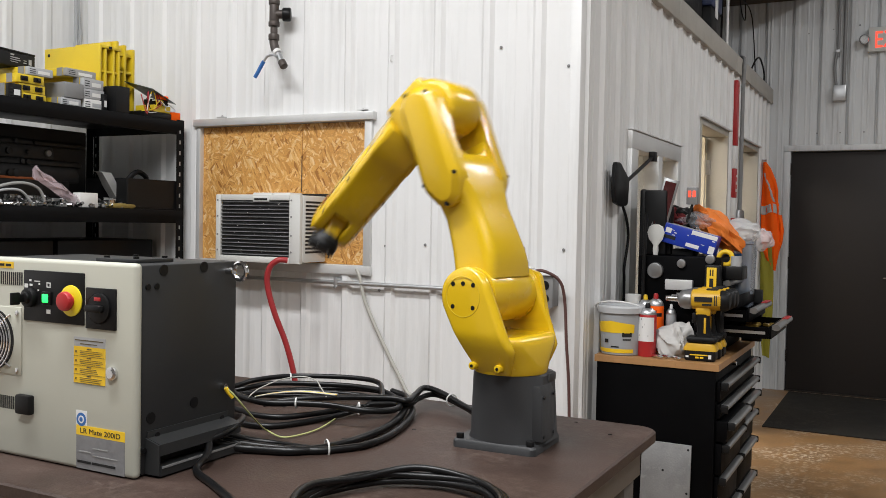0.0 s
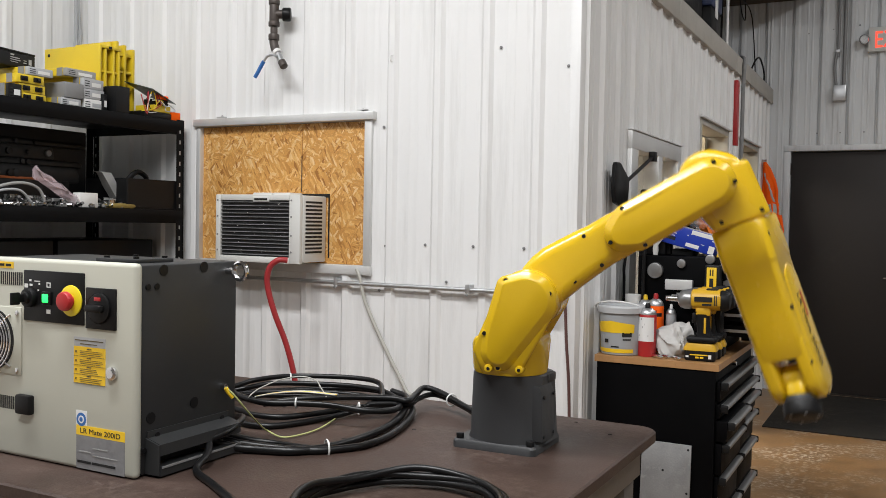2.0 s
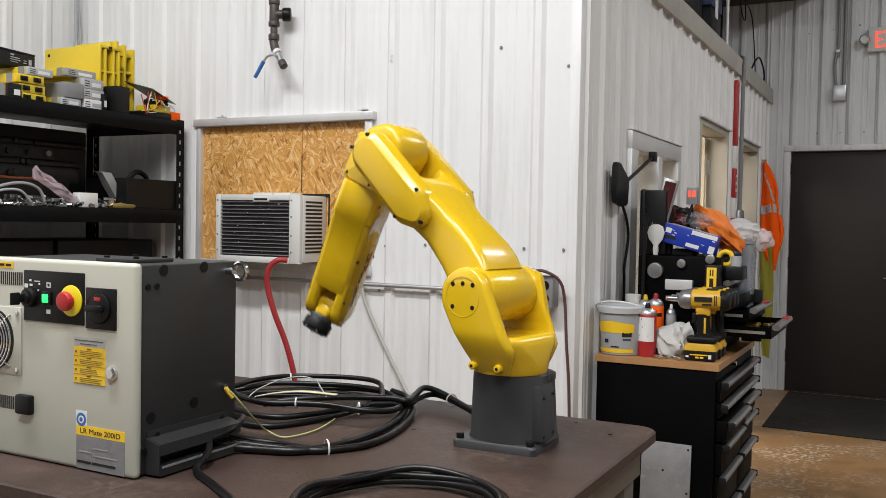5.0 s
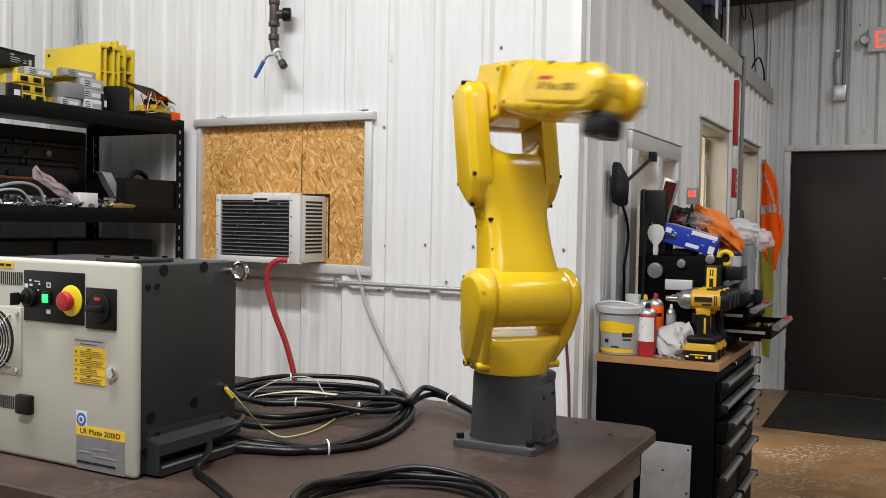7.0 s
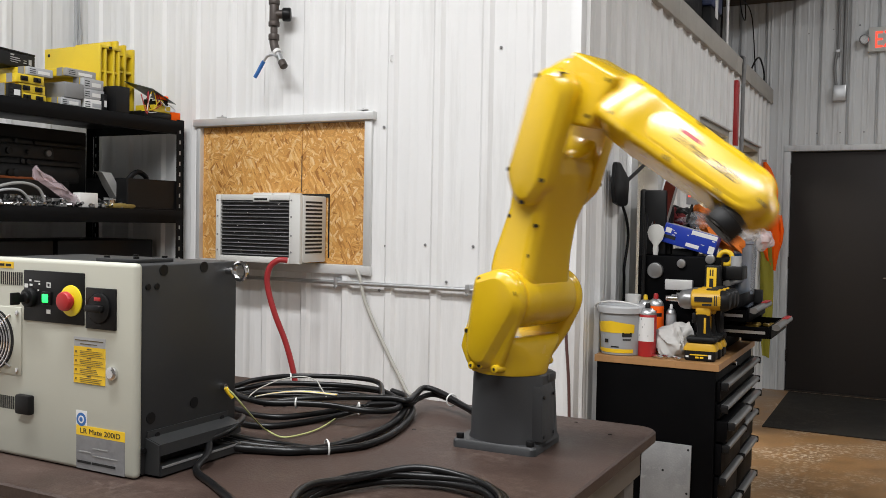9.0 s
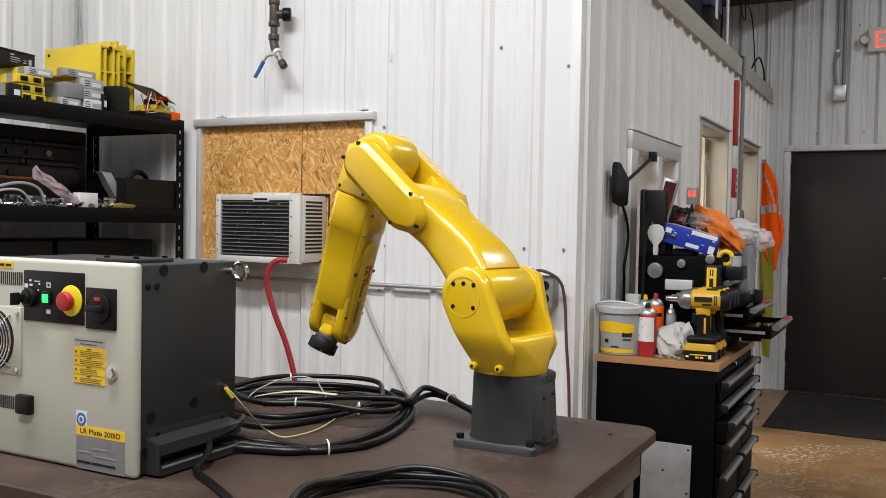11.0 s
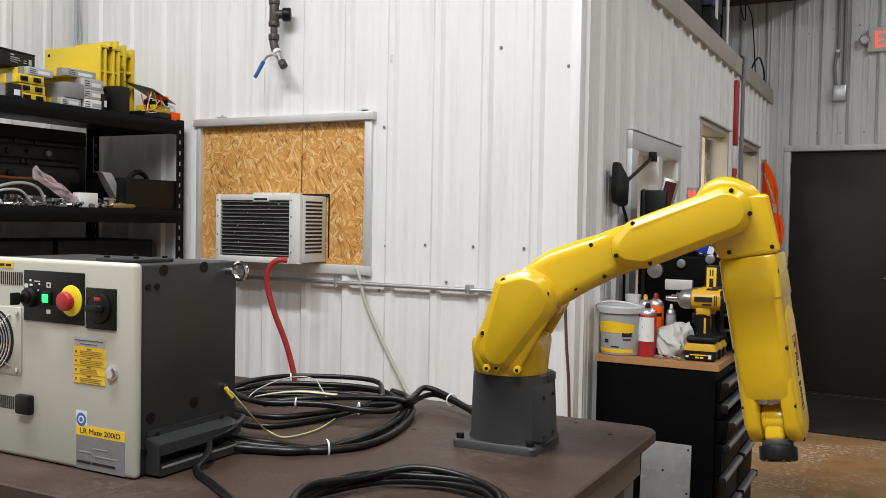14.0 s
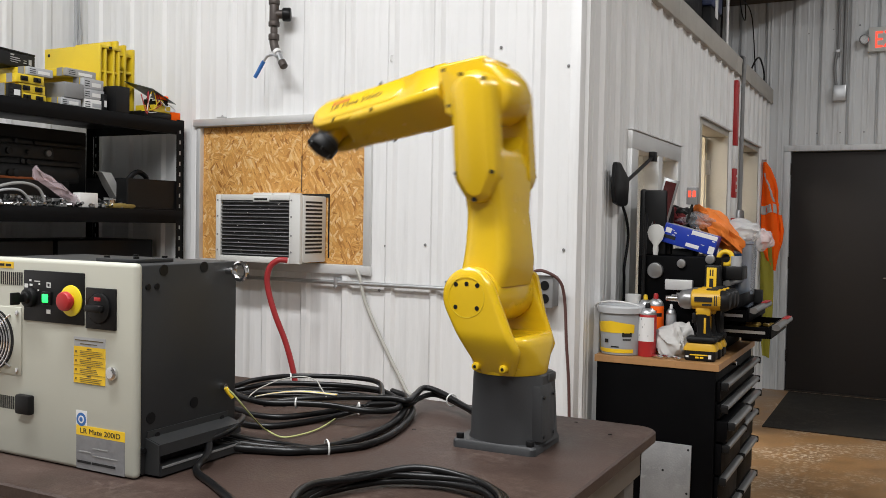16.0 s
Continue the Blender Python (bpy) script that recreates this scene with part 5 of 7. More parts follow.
TOP = 1.8505
drive_unit(0.640, TOP, 0.125, 0.034, 0.30, -2.40, YELLOW_CAST)
drive_unit(0.640, TOP + 0.0345, 0.125, 0.036, 0.30, -2.405, YELLOW_CAST)
drive_unit(0.628, TOP + 0.071, 0.130, 0.036, 0.30, -2.40, YELLOW_CAST)
drive_unit(0.675, TOP + 0.1075, 0.120, 0.034, 0.26, -2.40, LABEL_GREY, connectors=False)
drive_unit(0.545, TOP, 0.06, 0.06, 0.2, -2.38, BLACK, connectors=False, label="dark drive unit lying on the shelf")
bm = span(bmesh.new(), (-0.05, -0.115, 0), (0.05, 0.115, 0.058), 0.004)
batt = thing("battery", pose(-2.50, 0.60, TOP + 0.142, 0, 0, 10), "black sealed battery lying on yellow drive units", "battery")
part("case", bm, BLACK, batt)
part("lid", span(bmesh.new(), (-0.051, -0.116, 0.0585), (0.051, 0.116, 0.066), 0.003), BLACK, batt)
bars(batt, "printed_line", LABEL_GREY, [(-0.02, 0.044, 0.0, 0.050), (-0.02, 0.034, 0.03, 0.038), (-0.02, 0.026, 0.035, 0.029), (-0.02, 0.018, 0.02, 0.020), (0.05, 0.020, 0.066, 0.024), (0.05, 0.030, 0.066, 0.033), (0.078, 0.018, 0.094, 0.040)], lambda u, v, w: (0.0501 + w, u, v))
drive_unit(0.800, TOP, 0.10, 0.035, 0.20, -2.37, LABEL_GREY, connectors=False)
simple("grey_module", span(bmesh.new(), (-2.47, 0.765, TOP + 0.0355), (-2.345, 0.862, TOP + 0.100), 0.004), GREY_PLASTIC, "grey plastic power module on the shelf", "module")
for k, (h, f) in enumerate(((0.045, WHITE_PLASTIC), (0.042, LABEL_GREY), (0.045, LABEL_GREY))):
    drive_unit(0.925, TOP + (0, 0.0455, 0.088)[k], 0.115, h, 0.22, -2.375 - 0.004 * k, f, tilt=2 * k, connectors=False)
drive_unit(0.885, TOP + 0.1335, 0.155, 0.034, 0.26, -2.41, MID_GREY, connectors=False)
drive_unit(0.975, TOP, 0.03, 0.075, 0.15, -2.37, BLACK, connectors=False, label="narrow black module on the shelf")
simple("black_box", span(bmesh.new(), (-2.398, 1.005, TOP), (-2.312, 1.082, TOP + 0.115), 0.004), BLACK, "plain black box on the shelf", "box")

big = thing("yellow_casting", pose(0, 0, TOP), "large yellow ribbed plastic housing on the top shelf", "housing")
CXa, CXb, CYa, CYb, CH = -2.76, -2.405, 0.996, 1.118, 0.300
part("shell", span(bmesh.new(), (CXa, CYa, 0.002), (CXb, CYa + 0.012, CH), 0.003), YELLOW_CAST, big)
part("top", span(bmesh.new(), (CXa, CYa + 0.013, CH - 0.014), (CXb, CYb, CH), 0.003), YELLOW_CAST, big)
part("back", span(bmesh.new(), (CXa, CYb - 0.012, 0.002), (CXb - 0.02, CYb, CH - 0.015), 0.003), YELLOW_CAST, big)
part("web", span(bmesh.new(), (CXb - 0.05, CYa + 0.013, 0.004), (CXb - 0.042, CYb - 0.013, CH - 0.015)), YELLOW_CAST, big)
for y in (CYa + 0.030, CYa + 0.075, CYb - 0.016):
    part("rib", span(bmesh.new(), (CXb - 0.041, y, 0.004), (CXb - 0.002, y + 0.012, CH - 0.015), 0.002), YELLOW_CAST, big)
for z in (0.09, 0.18):
    part("rib", span(bmesh.new(), (CXb - 0.041, CYa + 0.013, z), (CXb - 0.006, CYb - 0.017, z + 0.010), 0.002), YELLOW_CAST, big)
part("notch", span(bmesh.new(), (CXb - 0.03, CYa + 0.05, CH - 0.0135), (CXb + 0.001, CYa + 0.068, CH - 0.003)), INK, big)
part("hole", cyl(bmesh.new(), (CXa + 0.03, CYa - 0.0005, CH - 0.03), (CXa + 0.03, CYa + 0.002, CH - 0.03), 0.008, n=14), INK, big)
big2 = thing("yellow_casting", pose(0, 0, TOP), "yellow ribbed end frame standing on the top shelf", "housing")
part("plate", span(bmesh.new(), (-2.72, 1.132, 0.002), (-2.49, 1.140, 0.285), 0.002), YELLOW_CAST, big2)
for y in (1.141, 1.177, 1.217):
    part("rib", span(bmesh.new(), (-2.515, y, 0.002), (-2.465, y + 0.012, 0.287 - 0.25 * (y - 1.141)), 0.002), YELLOW_CAST, big2)
for z in (0.012, 0.10, 0.17, 0.235):
    part("rib", span(bmesh.new(), (-2.512, 1.154, z), (-2.47, 1.216, z + 0.010), 0.002), YELLOW_CAST, big2)
part("backing", span(bmesh.new(), (-2.525, 1.141, 0.002), (-2.517, 1.229, 0.265)), YELLOW_CAST, big2)
big2.matrix_basis = Matrix.Translation((0, 1.132, TOP)) @ Matrix.Diagonal((1, 1.25, 1.20, 1)) @ Matrix.Translation((0, -1.132, 0))
# loose electronics at the far end
tray = thing("circuit_assembly", pose(-2.37, 1.255, TOP), "loose circuit assembly with a tilted dark board and wires", "electronics")
part("chassis", span(bmesh.new(), (-0.08, -0.085, 0), (0.055, 0.08, 0.028), 0.003), BLACK, tray)
part("board", span(bmesh.new(), (-0.09, -0.08, 0), (0.09, 0.085, 0.003), 0.0), mat("dark_board", (0.012, 0.03, 0.025), 0.35, vary=0.3, scale=40), tray, at=pose(0.0, 0.0, 0.118, -18, 14, 0))
part("yellow_block", span(bmesh.new(), (-0.06, -0.03, 0.029), (0.056, 0.075, 0.060), 0.003), YELLOW_CAST, tray)
part("black_block", span(bmesh.new(), (-0.02, -0.02, 0.061), (0.060, 0.055, 0.088), 0.003), BLACK, tray)
part("red_strip", cyl(bmesh.new(), (0.062, -0.02, 0.096), (0.062, 0.045, 0.096), 0.009, n=12), ORANGE, tray)
part("orange_block", span(bmesh.new(), (0.01, 0.082, 0), (0.06, 0.135, 0.038), 0.003), ORANGE, tray)
r = random.Random(8)
for k in range(9):
    y = r.uniform(-0.08, 0.06)
    pts = [(0.058, y, r.uniform(0.01, 0.1)), (0.075, y + r.uniform(-0.03, 0.03), r.uniform(0.03, 0.12)), (0.07, y + r.uniform(-0.04, 0.05), r.uniform(0.0, 0.09)), (0.05, y + r.uniform(-0.05, 0.05), r.uniform(0.01, 0.1))]
    part("wire", tube(bmesh.new(), smooth_path(pts, 5), 0.0024, 6), (WHITE_PLASTIC, YELLOW_CAST, RED, BLACK, GALV)[k % 5], tray)

# middle shelf: dark bins and small loose parts
MID = 1.4325
bin1 = thing("black_bin", pose(-2.44, 1.235, MID), "open black plastic bin on the shelf", "bin")
for a, b in (((-0.13, -0.165, 0), (0.13, 0.150, 0.006)), ((0.124, -0.165, 0.006), (0.130, 0.150, 0.135)), ((-0.13, -0.165, 0.006), (-0.124, 0.150, 0.135)), ((-0.123, -0.165, 0.006), (0.123, -0.159, 0.135)), ((-0.123, 0.144, 0.006), (0.123, 0.150, 0.135))):
    part("side", span(bmesh.new(), a, b, 0.001, 1), BLACK, bin1)
simple("bin_part", tube(bmesh.new(), smooth_path([(-2.43, 1.15, 1.53), (-2.40, 1.20, 1.60), (-2.41, 1.27, 1.585), (-2.44, 1.31, 1.55)], 6), 0.012, 8), BLACK, "dark bracket poking out of the bin", "bracket")
# tall boxes added to fill the dark clutter and the shaded back
for i, (y0, y1, x0_, h) in enumerate(((-0.45, 0.15, -2.88, 0.35), (0.155, 0.62, -2.89, 0.348), (0.625, 1.10, -2.88, 0.345))):
    simple("dark_fill_box", span(bmesh.new(), (x0_, y0, MID), (-2.605 + 0.02 * (i % 2), y1, MID + h), 0.006), DARK_CASE, "dark filler box for the shaded back of the shelf", "box", "dark boxes")
# dark machine casings lying between the boxes and the front
for i, (y0, y1, z0, z1, x1) in enumerate(((0.50, 0.98, 0.0, 0.105, -2.56), (0.56, 1.00, 0.106, 0.175, -2.53), (0.50, 1.03, 0.176, 0.205, -2.545), (0.60, 0.90, 0.206, 0.262, -2.57), (0.62, 1.06, 0.263, 0.288, -2.56))):
    case = thing("machine_casing", pose(0, 0, MID + z0), "ribbed black plastic machine casing on the shelf", "casing", "dark casings")
    h = z1 - z0 - 0.0008
    bm = loft(bmesh.new(), [rring((-2.60 + x1) / 2, (y0 + y1) / 2, (x1 + 2.60) * f, (y1 - y0) * g, 0.012, z) for f, g, z in ((0.92, 0.97, 0.0), (1.0, 1.0, 0.10 * h), (1.0, 0.995, 0.55 * h), (0.90, 0.96, 0.9 * h), (0.78, 0.93, h))])
    part("shell", bm, DARK_CASE if i % 2 else BLACK, case)
    rc = random.Random(600 + i)
    for k in range(2):                      # a lug and a boss, never evenly spaced
        y = y0 + (y1 - y0) * rc.uniform(0.12, 0.85)
        part("lug", cyl(bmesh.new(), (x1 - 0.006, y, h * 0.45), (x1 + rc.uniform(0.004, 0.014), y, h * 0.45), min(0.40 * h, rc.uniform(0.010, 0.022)), n=16, bevel=0.002), BLACK if k else DARK_CASE, case)
simple("control_lever", cyl(bmesh.new(), (-2.57, 0.86, 1.665), (-2.555, 0.86, 1.665), 0.014, n=20, bevel=0.003), GREY_PLASTIC, "round grey knob on a dark box", "knob")
for i, (y0, y1) in enumerate(((-0.45, 0.3), (0.32, 0.8), (0.82, 1.36))):
    simple("dark_fill_box", span(bmesh.new(), (-2.86, y0, 0.9505), (-2.45, y1, 0.9505 + 0.34), 0.006), BLACK, "dark box on the lower shelf", "box", "dark boxes")
simple("orange_tray", span(bmesh.new(), (-2.60, 0.36, 1.545), (-2.52, 0.86, 1.556), 0.003), mat("rust_orange", (0.35, 0.09, 0.02), 0.5), "orange flat bar lying on a dark tray", "bar", at=pose(0, 0, 0))
simple("dark_tray", span(bmesh.new(), (-2.59, 0.36, MID), (-2.50, 0.92, 1.545), 0.004), BLACK, "dark metal tray on the shelf", "tray")
wc = span(bmesh.new(), (-2.36, 0.820, MID), (-2.318, 0.915, MID + 0.062), 0.002)
simple("white_box", wc, WHITE_PLASTIC, "small white box on the shelf", "box")
# grey shoe-shaped bracket and loose pieces
bm = loft(bmesh.new(), [[(-2.40 + a * sx, y + b, z) for a, b in ((-1, -t), (1, -t), (1, t), (-1, t))] for y, z, sx, t in ((1.16, MID + 0.002, 0.02, 0.035), (1.10, MID + 0.045, 0.02, 0.028), (1.055, MID + 0.10, 0.022, 0.024), (1.02, MID + 0.155, 0.018, 0.026), (0.99, MID + 0.160, 0.012, 0.015))])
simple("grey_bracket", bm, MID_GREY, "curved grey plastic bracket on the shelf", "bracket", smooth=50)
bm = loft(bmesh.new(), [rring(-2.34, 1.05, 0.07 * f, 0.15 * f, 0.02, MID + h) for f, h in ((0.9, 0.001), (1.0, 0.010), (0.96, 0.018), (0.5, 0.022))])
simple("brown_pad", bm, mat("ochre_foam", (0.26, 0.19, 0.05), 0.6, vary=0.3, scale=30), "ochre foam pad with a wire on the shelf", "pad")
simple("cable_loop", tube(bmesh.new(), smooth_path([(-2.36, 0.40, MID + 0.03), (-2.34, 0.47, MID + 0.075), (-2.33, 0.56, MID + 0.09), (-2.33, 0.63, MID + 0.07), (-2.33, 0.66, MID + 0.02)], 6), 0.006, 8), MID_GREY, "grey cable bent into a loop", "cable")
simple("cable_loop", tube(bmesh.new(), smooth_path([(-2.35, 0.38, MID + 0.02), (-2.33, 0.45, MID + 0.055), (-2.325, 0.54, MID + 0.06), (-2.33, 0.60, MID + 0.012)], 6), 0.005, 8), LABEL_GREY, "grey cable bent into a loop", "cable")
bm = bmesh.new()
r = random.Random(12)
rings = []
for k in range(9):
    t = k / 8
    y, z = 0.62 + 0.20 * t, MID + 0.115 * (1 - t) + 0.02
    rings.append([(-2.335 + r.uniform(-0.01, 0.01) + 0.02 * math.cos(a), y + r.uniform(-0.006, 0.006), max(MID + 0.001, z + 0.025 * math.sin(a) + r.uniform(-0.008, 0.008))) for a in [2 * math.pi * j / 10 for j in range(10)]])
loft(bm, rings)
simple("plastic_bag", bm, clear("pink_film", (0.82, 0.66, 0.70), 0.15, 0.38), "pinkish clear plastic bag of parts", "bag", smooth=0)
bm = bmesh.new()
for k in range(420):
    y = r.uniform(0.38, 1.20)
    x, s = r.uniform(-2.46, -2.315), r.uniform(0.006, 0.018)
    lift = 0.03 * r.random() ** 2 if x < -2.35 else 0.0
    turn = Matrix.Rotation(r.uniform(0, 3), 3, "Z")
    if k % 5 < 2:
        box(bm, (x, y, MID + s * 0.5 + 0.0005 + lift), (s * r.uniform(0.4, 2.6), s * r.uniform(0.4, 2.0), s), 0.001, 1, turn)
    else:                                   # bolts, rings and pins
        a, q, e = r.uniform(0, 6.28), s * r.uniform(0.25, 0.5), s * r.uniform(0.6, 3.2)
        z = MID + q + 0.0008 + lift
        cyl(bm, (x, y, z), (x + e * math.cos(a), y + e * math.sin(a), z + r.uniform(0, 0.012)), q, n=8)
tagged(part("loose_fittings", bm, DULL_STEEL, None, "scattered small steel fittings and bolts"), category="fittings", kind="stuff")
for k in range(30):
    y = 0.40 + 0.027 * k + r.uniform(-0.01, 0.01)
    if 0.80 < y < 0.93:
        continue
    h = r.uniform(0.010, 0.045)
    bm = span(bmesh.new(), (-0.02, -0.018, 0), (0.02, 0.018, h), 0.003) if k % 3 else cyl(bmesh.new(), (0, 0, 0), (0, 0.05, 0.0), 0.011, n=12)
    simple("small_part", bm, (BLACK, STEEL_GREY, DULL_STEEL, CHARCOAL)[k % 4], "small machine part lying on the shelf", "part", "small parts", pose(-2.335 - r.random() * 0.09, y, MID + (0.011 if k % 3 == 0 else 0), 0, 0, r.uniform(-40, 40)))
simple("bolt", cyl(bmesh.new(), (-2.33, 1.12, MID + 0.02), (-2.325, 1.26, MID + 0.05), 0.006, n=10), CHROME, "long chrome bolt on the shelf", "bolt")
simple("red_cap", cyl(bmesh.new(), (-2.328, 1.20, MID + 0.012), (-2.328, 1.245, MID + 0.012), 0.012, n=12, bevel=0.002), RED_PAINT, "small red plastic cap", "cap")
simple("wall_cable", tube(bmesh.new(), [(XD + 0.04, 1.35, 1.9), (XD + 0.035, 1.36, 2.6)], 0.010, 8), LABEL_GREY, "grey cable running up the wall", "cable")
simple("wall_cable", tube(bmesh.new(), [(XD + 0.05, 1.40, 1.9), (XD + 0.035, 1.36, 2.62)], 0.007, 8), LABEL_GREY, "pale grey cable running up the wall", "cable")

# ================= tool cabinet along the side wall
BX0, BX1, BY0, BY1, BZ = -0.326, 0.151, 1.597, 2.440, 0.889
cab = thing("tool_cabinet", pose(0, 0, 0), "black steel tool cabinet with grey drawer pulls and wooden top", "tool cabinet")
part("body", span(bmesh.new(), (BX0 + 0.008, BY0 + 0.006, 0.09), (BX1 - 0.012, BY1 - 0.006, BZ - 0.0265), 0.004), CABINET_BLACK, cab)
for i in range(6):
    a, b = BX0 + (BX1 - BX0) * i / 6, BX0 + (BX1 - BX0) * (i + 1) / 6
    part("wood_plank", span(bmesh.new(), (a + 0.0001, BY0, BZ - 0.026), (b - 0.0001, BY1, BZ), 0.0006, 1), WOOD, cab)
zs = [0.826, 0.742, 0.680, 0.594, 0.469, 0.315, 0.10]
for i in range(6):
    z1, z0 = zs[i] - 0.004, zs[i + 1] + 0.004
    out = (0.0, 0.0, 0.028, 0.010, 0.0, 0.0)[i]
    for y0, y1 in (((BY0 + 0.02, BY1 - 0.02),) if i < 2 else ((BY0 + 0.02, 2.035), (2.045, BY1 - 0.02))):
        o = out if y0 < 1.9 else (0.008 if i == 2 else 0.0)
        d = part("drawer", span(bmesh.new(), (BX1 - 0.011, y0, z0), (BX1 + 0.004 + o, y1, z1), 0.003), CABINET_BLACK, cab)
        bm = prism(bmesh.new(), hull2([(BX1 + 0.018 + o, z1 - 0.016, 0.012), (BX1 + 0.004 + o, z1 - 0.012, 0.008)], 16), y0 + 0.012, y1 - 0.012, "y")
        part("drawer_pull", bm, STEEL_GREY, d, "brushed grey full-width pull")
        for y in (y0 + 0.004, y1 - 0.012):
            part("pull_end", span(bmesh.new(), (BX1 + 0.004 + o, y, z1 - 0.032), (BX1 + 0.032 + o, y + 0.010, z1 - 0.002), 0.004), BLACK, d)
part("lock", cyl(bmesh.new(), (BX1 - 0.012, 1.94, BZ - 0.038), (BX1 + 0.006, 1.94, BZ - 0.038), 0.009, n=16), CHROME, cab)
for x in (BX0 + 0.06, BX1 - 0.06):
    for y in (BY0 + 0.08, BY1 - 0.08):
        bm = cyl(bmesh.new(), (x - 0.015, y, 0.04), (x + 0.015, y, 0.04), 0.04, n=20, bevel=0.004)
        cyl(bm, (x, y, 0.04), (x, y, 0.0905), 0.012, n=12)
        part("castor", bm, BLACK, cab)

# what stands on the cabinet is laid out over a top at BZ and then set down on it as one group
BZ, SEAT = 0.868, 0.889
before = set(bpy.data.objects)
chest = thing("tool_chest", pose(0, 0, 0), "black tool chest with two open drawers on the wooden top", "tool chest")
HX0, HX1, HY0, HY1, HZ0, HZ1 = -0.285, 0.065, 2.05, 2.56, BZ + 0.001, 1.270
part("body", span(bmesh.new(), (HX0, HY0, HZ0), (HX1, HY1, HZ1), 0.004), CABINET_BLACK, chest)
part("side_plate", span(bmesh.new(), (-0.16, HY0 - 0.03, 1.128), (-0.045, HY0 - 0.001, 1.172), 0.003), ALU, chest, "bent bare aluminium tray")
for z, o, pull in ((1.205, 0.01, 1), (1.145, 0.0, 1), (1.085, 0.06, 0), (1.035, 0.11, 1), (0.970, 0.20, 1)):
    d = part("drawer", span(bmesh.new(), (HX1 + o - 0.005, HY0 + 0.02, z - 0.028), (HX1 + o + 0.004, HY1 - 0.02, z + 0.026), 0.002), CABINET_BLACK, chest)
    if o > 0.05:
        for y in (HY0 + 0.02, HY1 - 0.026):
            part("drawer_side", span(bmesh.new(), (HX1 - 0.002, y, z - 0.028), (HX1 + o - 0.0055, y + 0.006, z + 0.018)), CABINET_BLACK, d)
        part("drawer_floor", span(bmesh.new(), (HX1 - 0.002, HY0 + 0.027, z - 0.028), (HX1 + o - 0.0055, HY1 - 0.027, z - 0.024)), CABINET_BLACK, d)
        part("slide", span(bmesh.new(), (HX1 + 0.01, HY0 + 0.017, z - 0.010), (HX1 + o - 0.02, HY0 + 0.0195, z + 0.002)), GALV, d)
    if pull:
        bm = prism(bmesh.new(), hull2([(HX1 + o + 0.022, z + 0.018, 0.013), (HX1 + o + 0.006, z + 0.018, 0.008)], 16), HY0 + 0.035, HY1 - 0.035, "y")
        part("drawer_pull", bm, STEEL_GREY, d, "brushed grey full-width pull")
        if o > 0.1:
            part("red_clip", span(bmesh.new(), (HX1 + o + 0.008, HY1 - 0.2, z + 0.0315), (HX1 + o + 0.034, HY1 - 0.06, z + 0.034), 0.001), RED_PAINT, d)
bm = bmesh.new()
r = random.Random(31)
for k in range(24):
    box(bm, (HX1 + r.uniform(0.03, 0.17), r.uniform(HY0 + 0.06, HY1 - 0.06), 0.957 + 0.004), (r.uniform(0.01, 0.05), r.uniform(0.01, 0.03), 0.014), 0.002, 1, Matrix.Rotation(r.uniform(0, 3), 3, "Z"))
tagged(part("drawer_contents", bm, mat("amber_handles", (0.35, 0.22, 0.04), 0.4, vary=0.4, scale=60), None, "amber-handled small tools in the drawer"), category="tools", kind="stuff")
# things clinging to the end of the chest
for x, z, rr, m_ in ((-0.208, 1.206, 0.036, STEEL_GREY), (-0.097, 1.240, 0.020, STEEL_GREY), (0.022, 1.262, 0.021, STEEL_GREY)):
    simple("magnet_dish", cyl(bmesh.new(), (x, HY0 - 0.001, z), (x, HY0 - 0.016, z), rr, rr * 0.92, n=32, bevel=0.003), m_, "round steel magnetic dish stuck to the chest", "magnet", "magnets")
bm = span(bmesh.new(), (0.008, HY0 - 0.05, 1.060), (0.072, HY0 - 0.003, 1.240), 0.008)
lt = thing("battery_charger", pose(0, 0, 0), "black and yellow charger standing at the chest", "charger")
part("case", bm, BLACK, lt)
part("yellow_face", span(bmesh.new(), (0.018, HY0 - 0.056, 1.085), (0.058, HY0 - 0.050, 1.230), 0.002), LABEL_YELLOW, lt)
bars(lt, "printed_line", INK, [(0.030, 1.110, 0.046, 1.185), (0.031, 1.195, 0.036, 1.222), (0.041, 1.195, 0.046, 1.222)], lambda u, v, w: (u, HY0 - 0.0561 - w, v))
simple("charger_foot", span(bmesh.new(), (-0.02, HY0 - 0.09, BZ + 0.0005), (0.085, HY0 - 0.002, 1.058), 0.006), BLACK, "black box at the foot of the chest", "box")


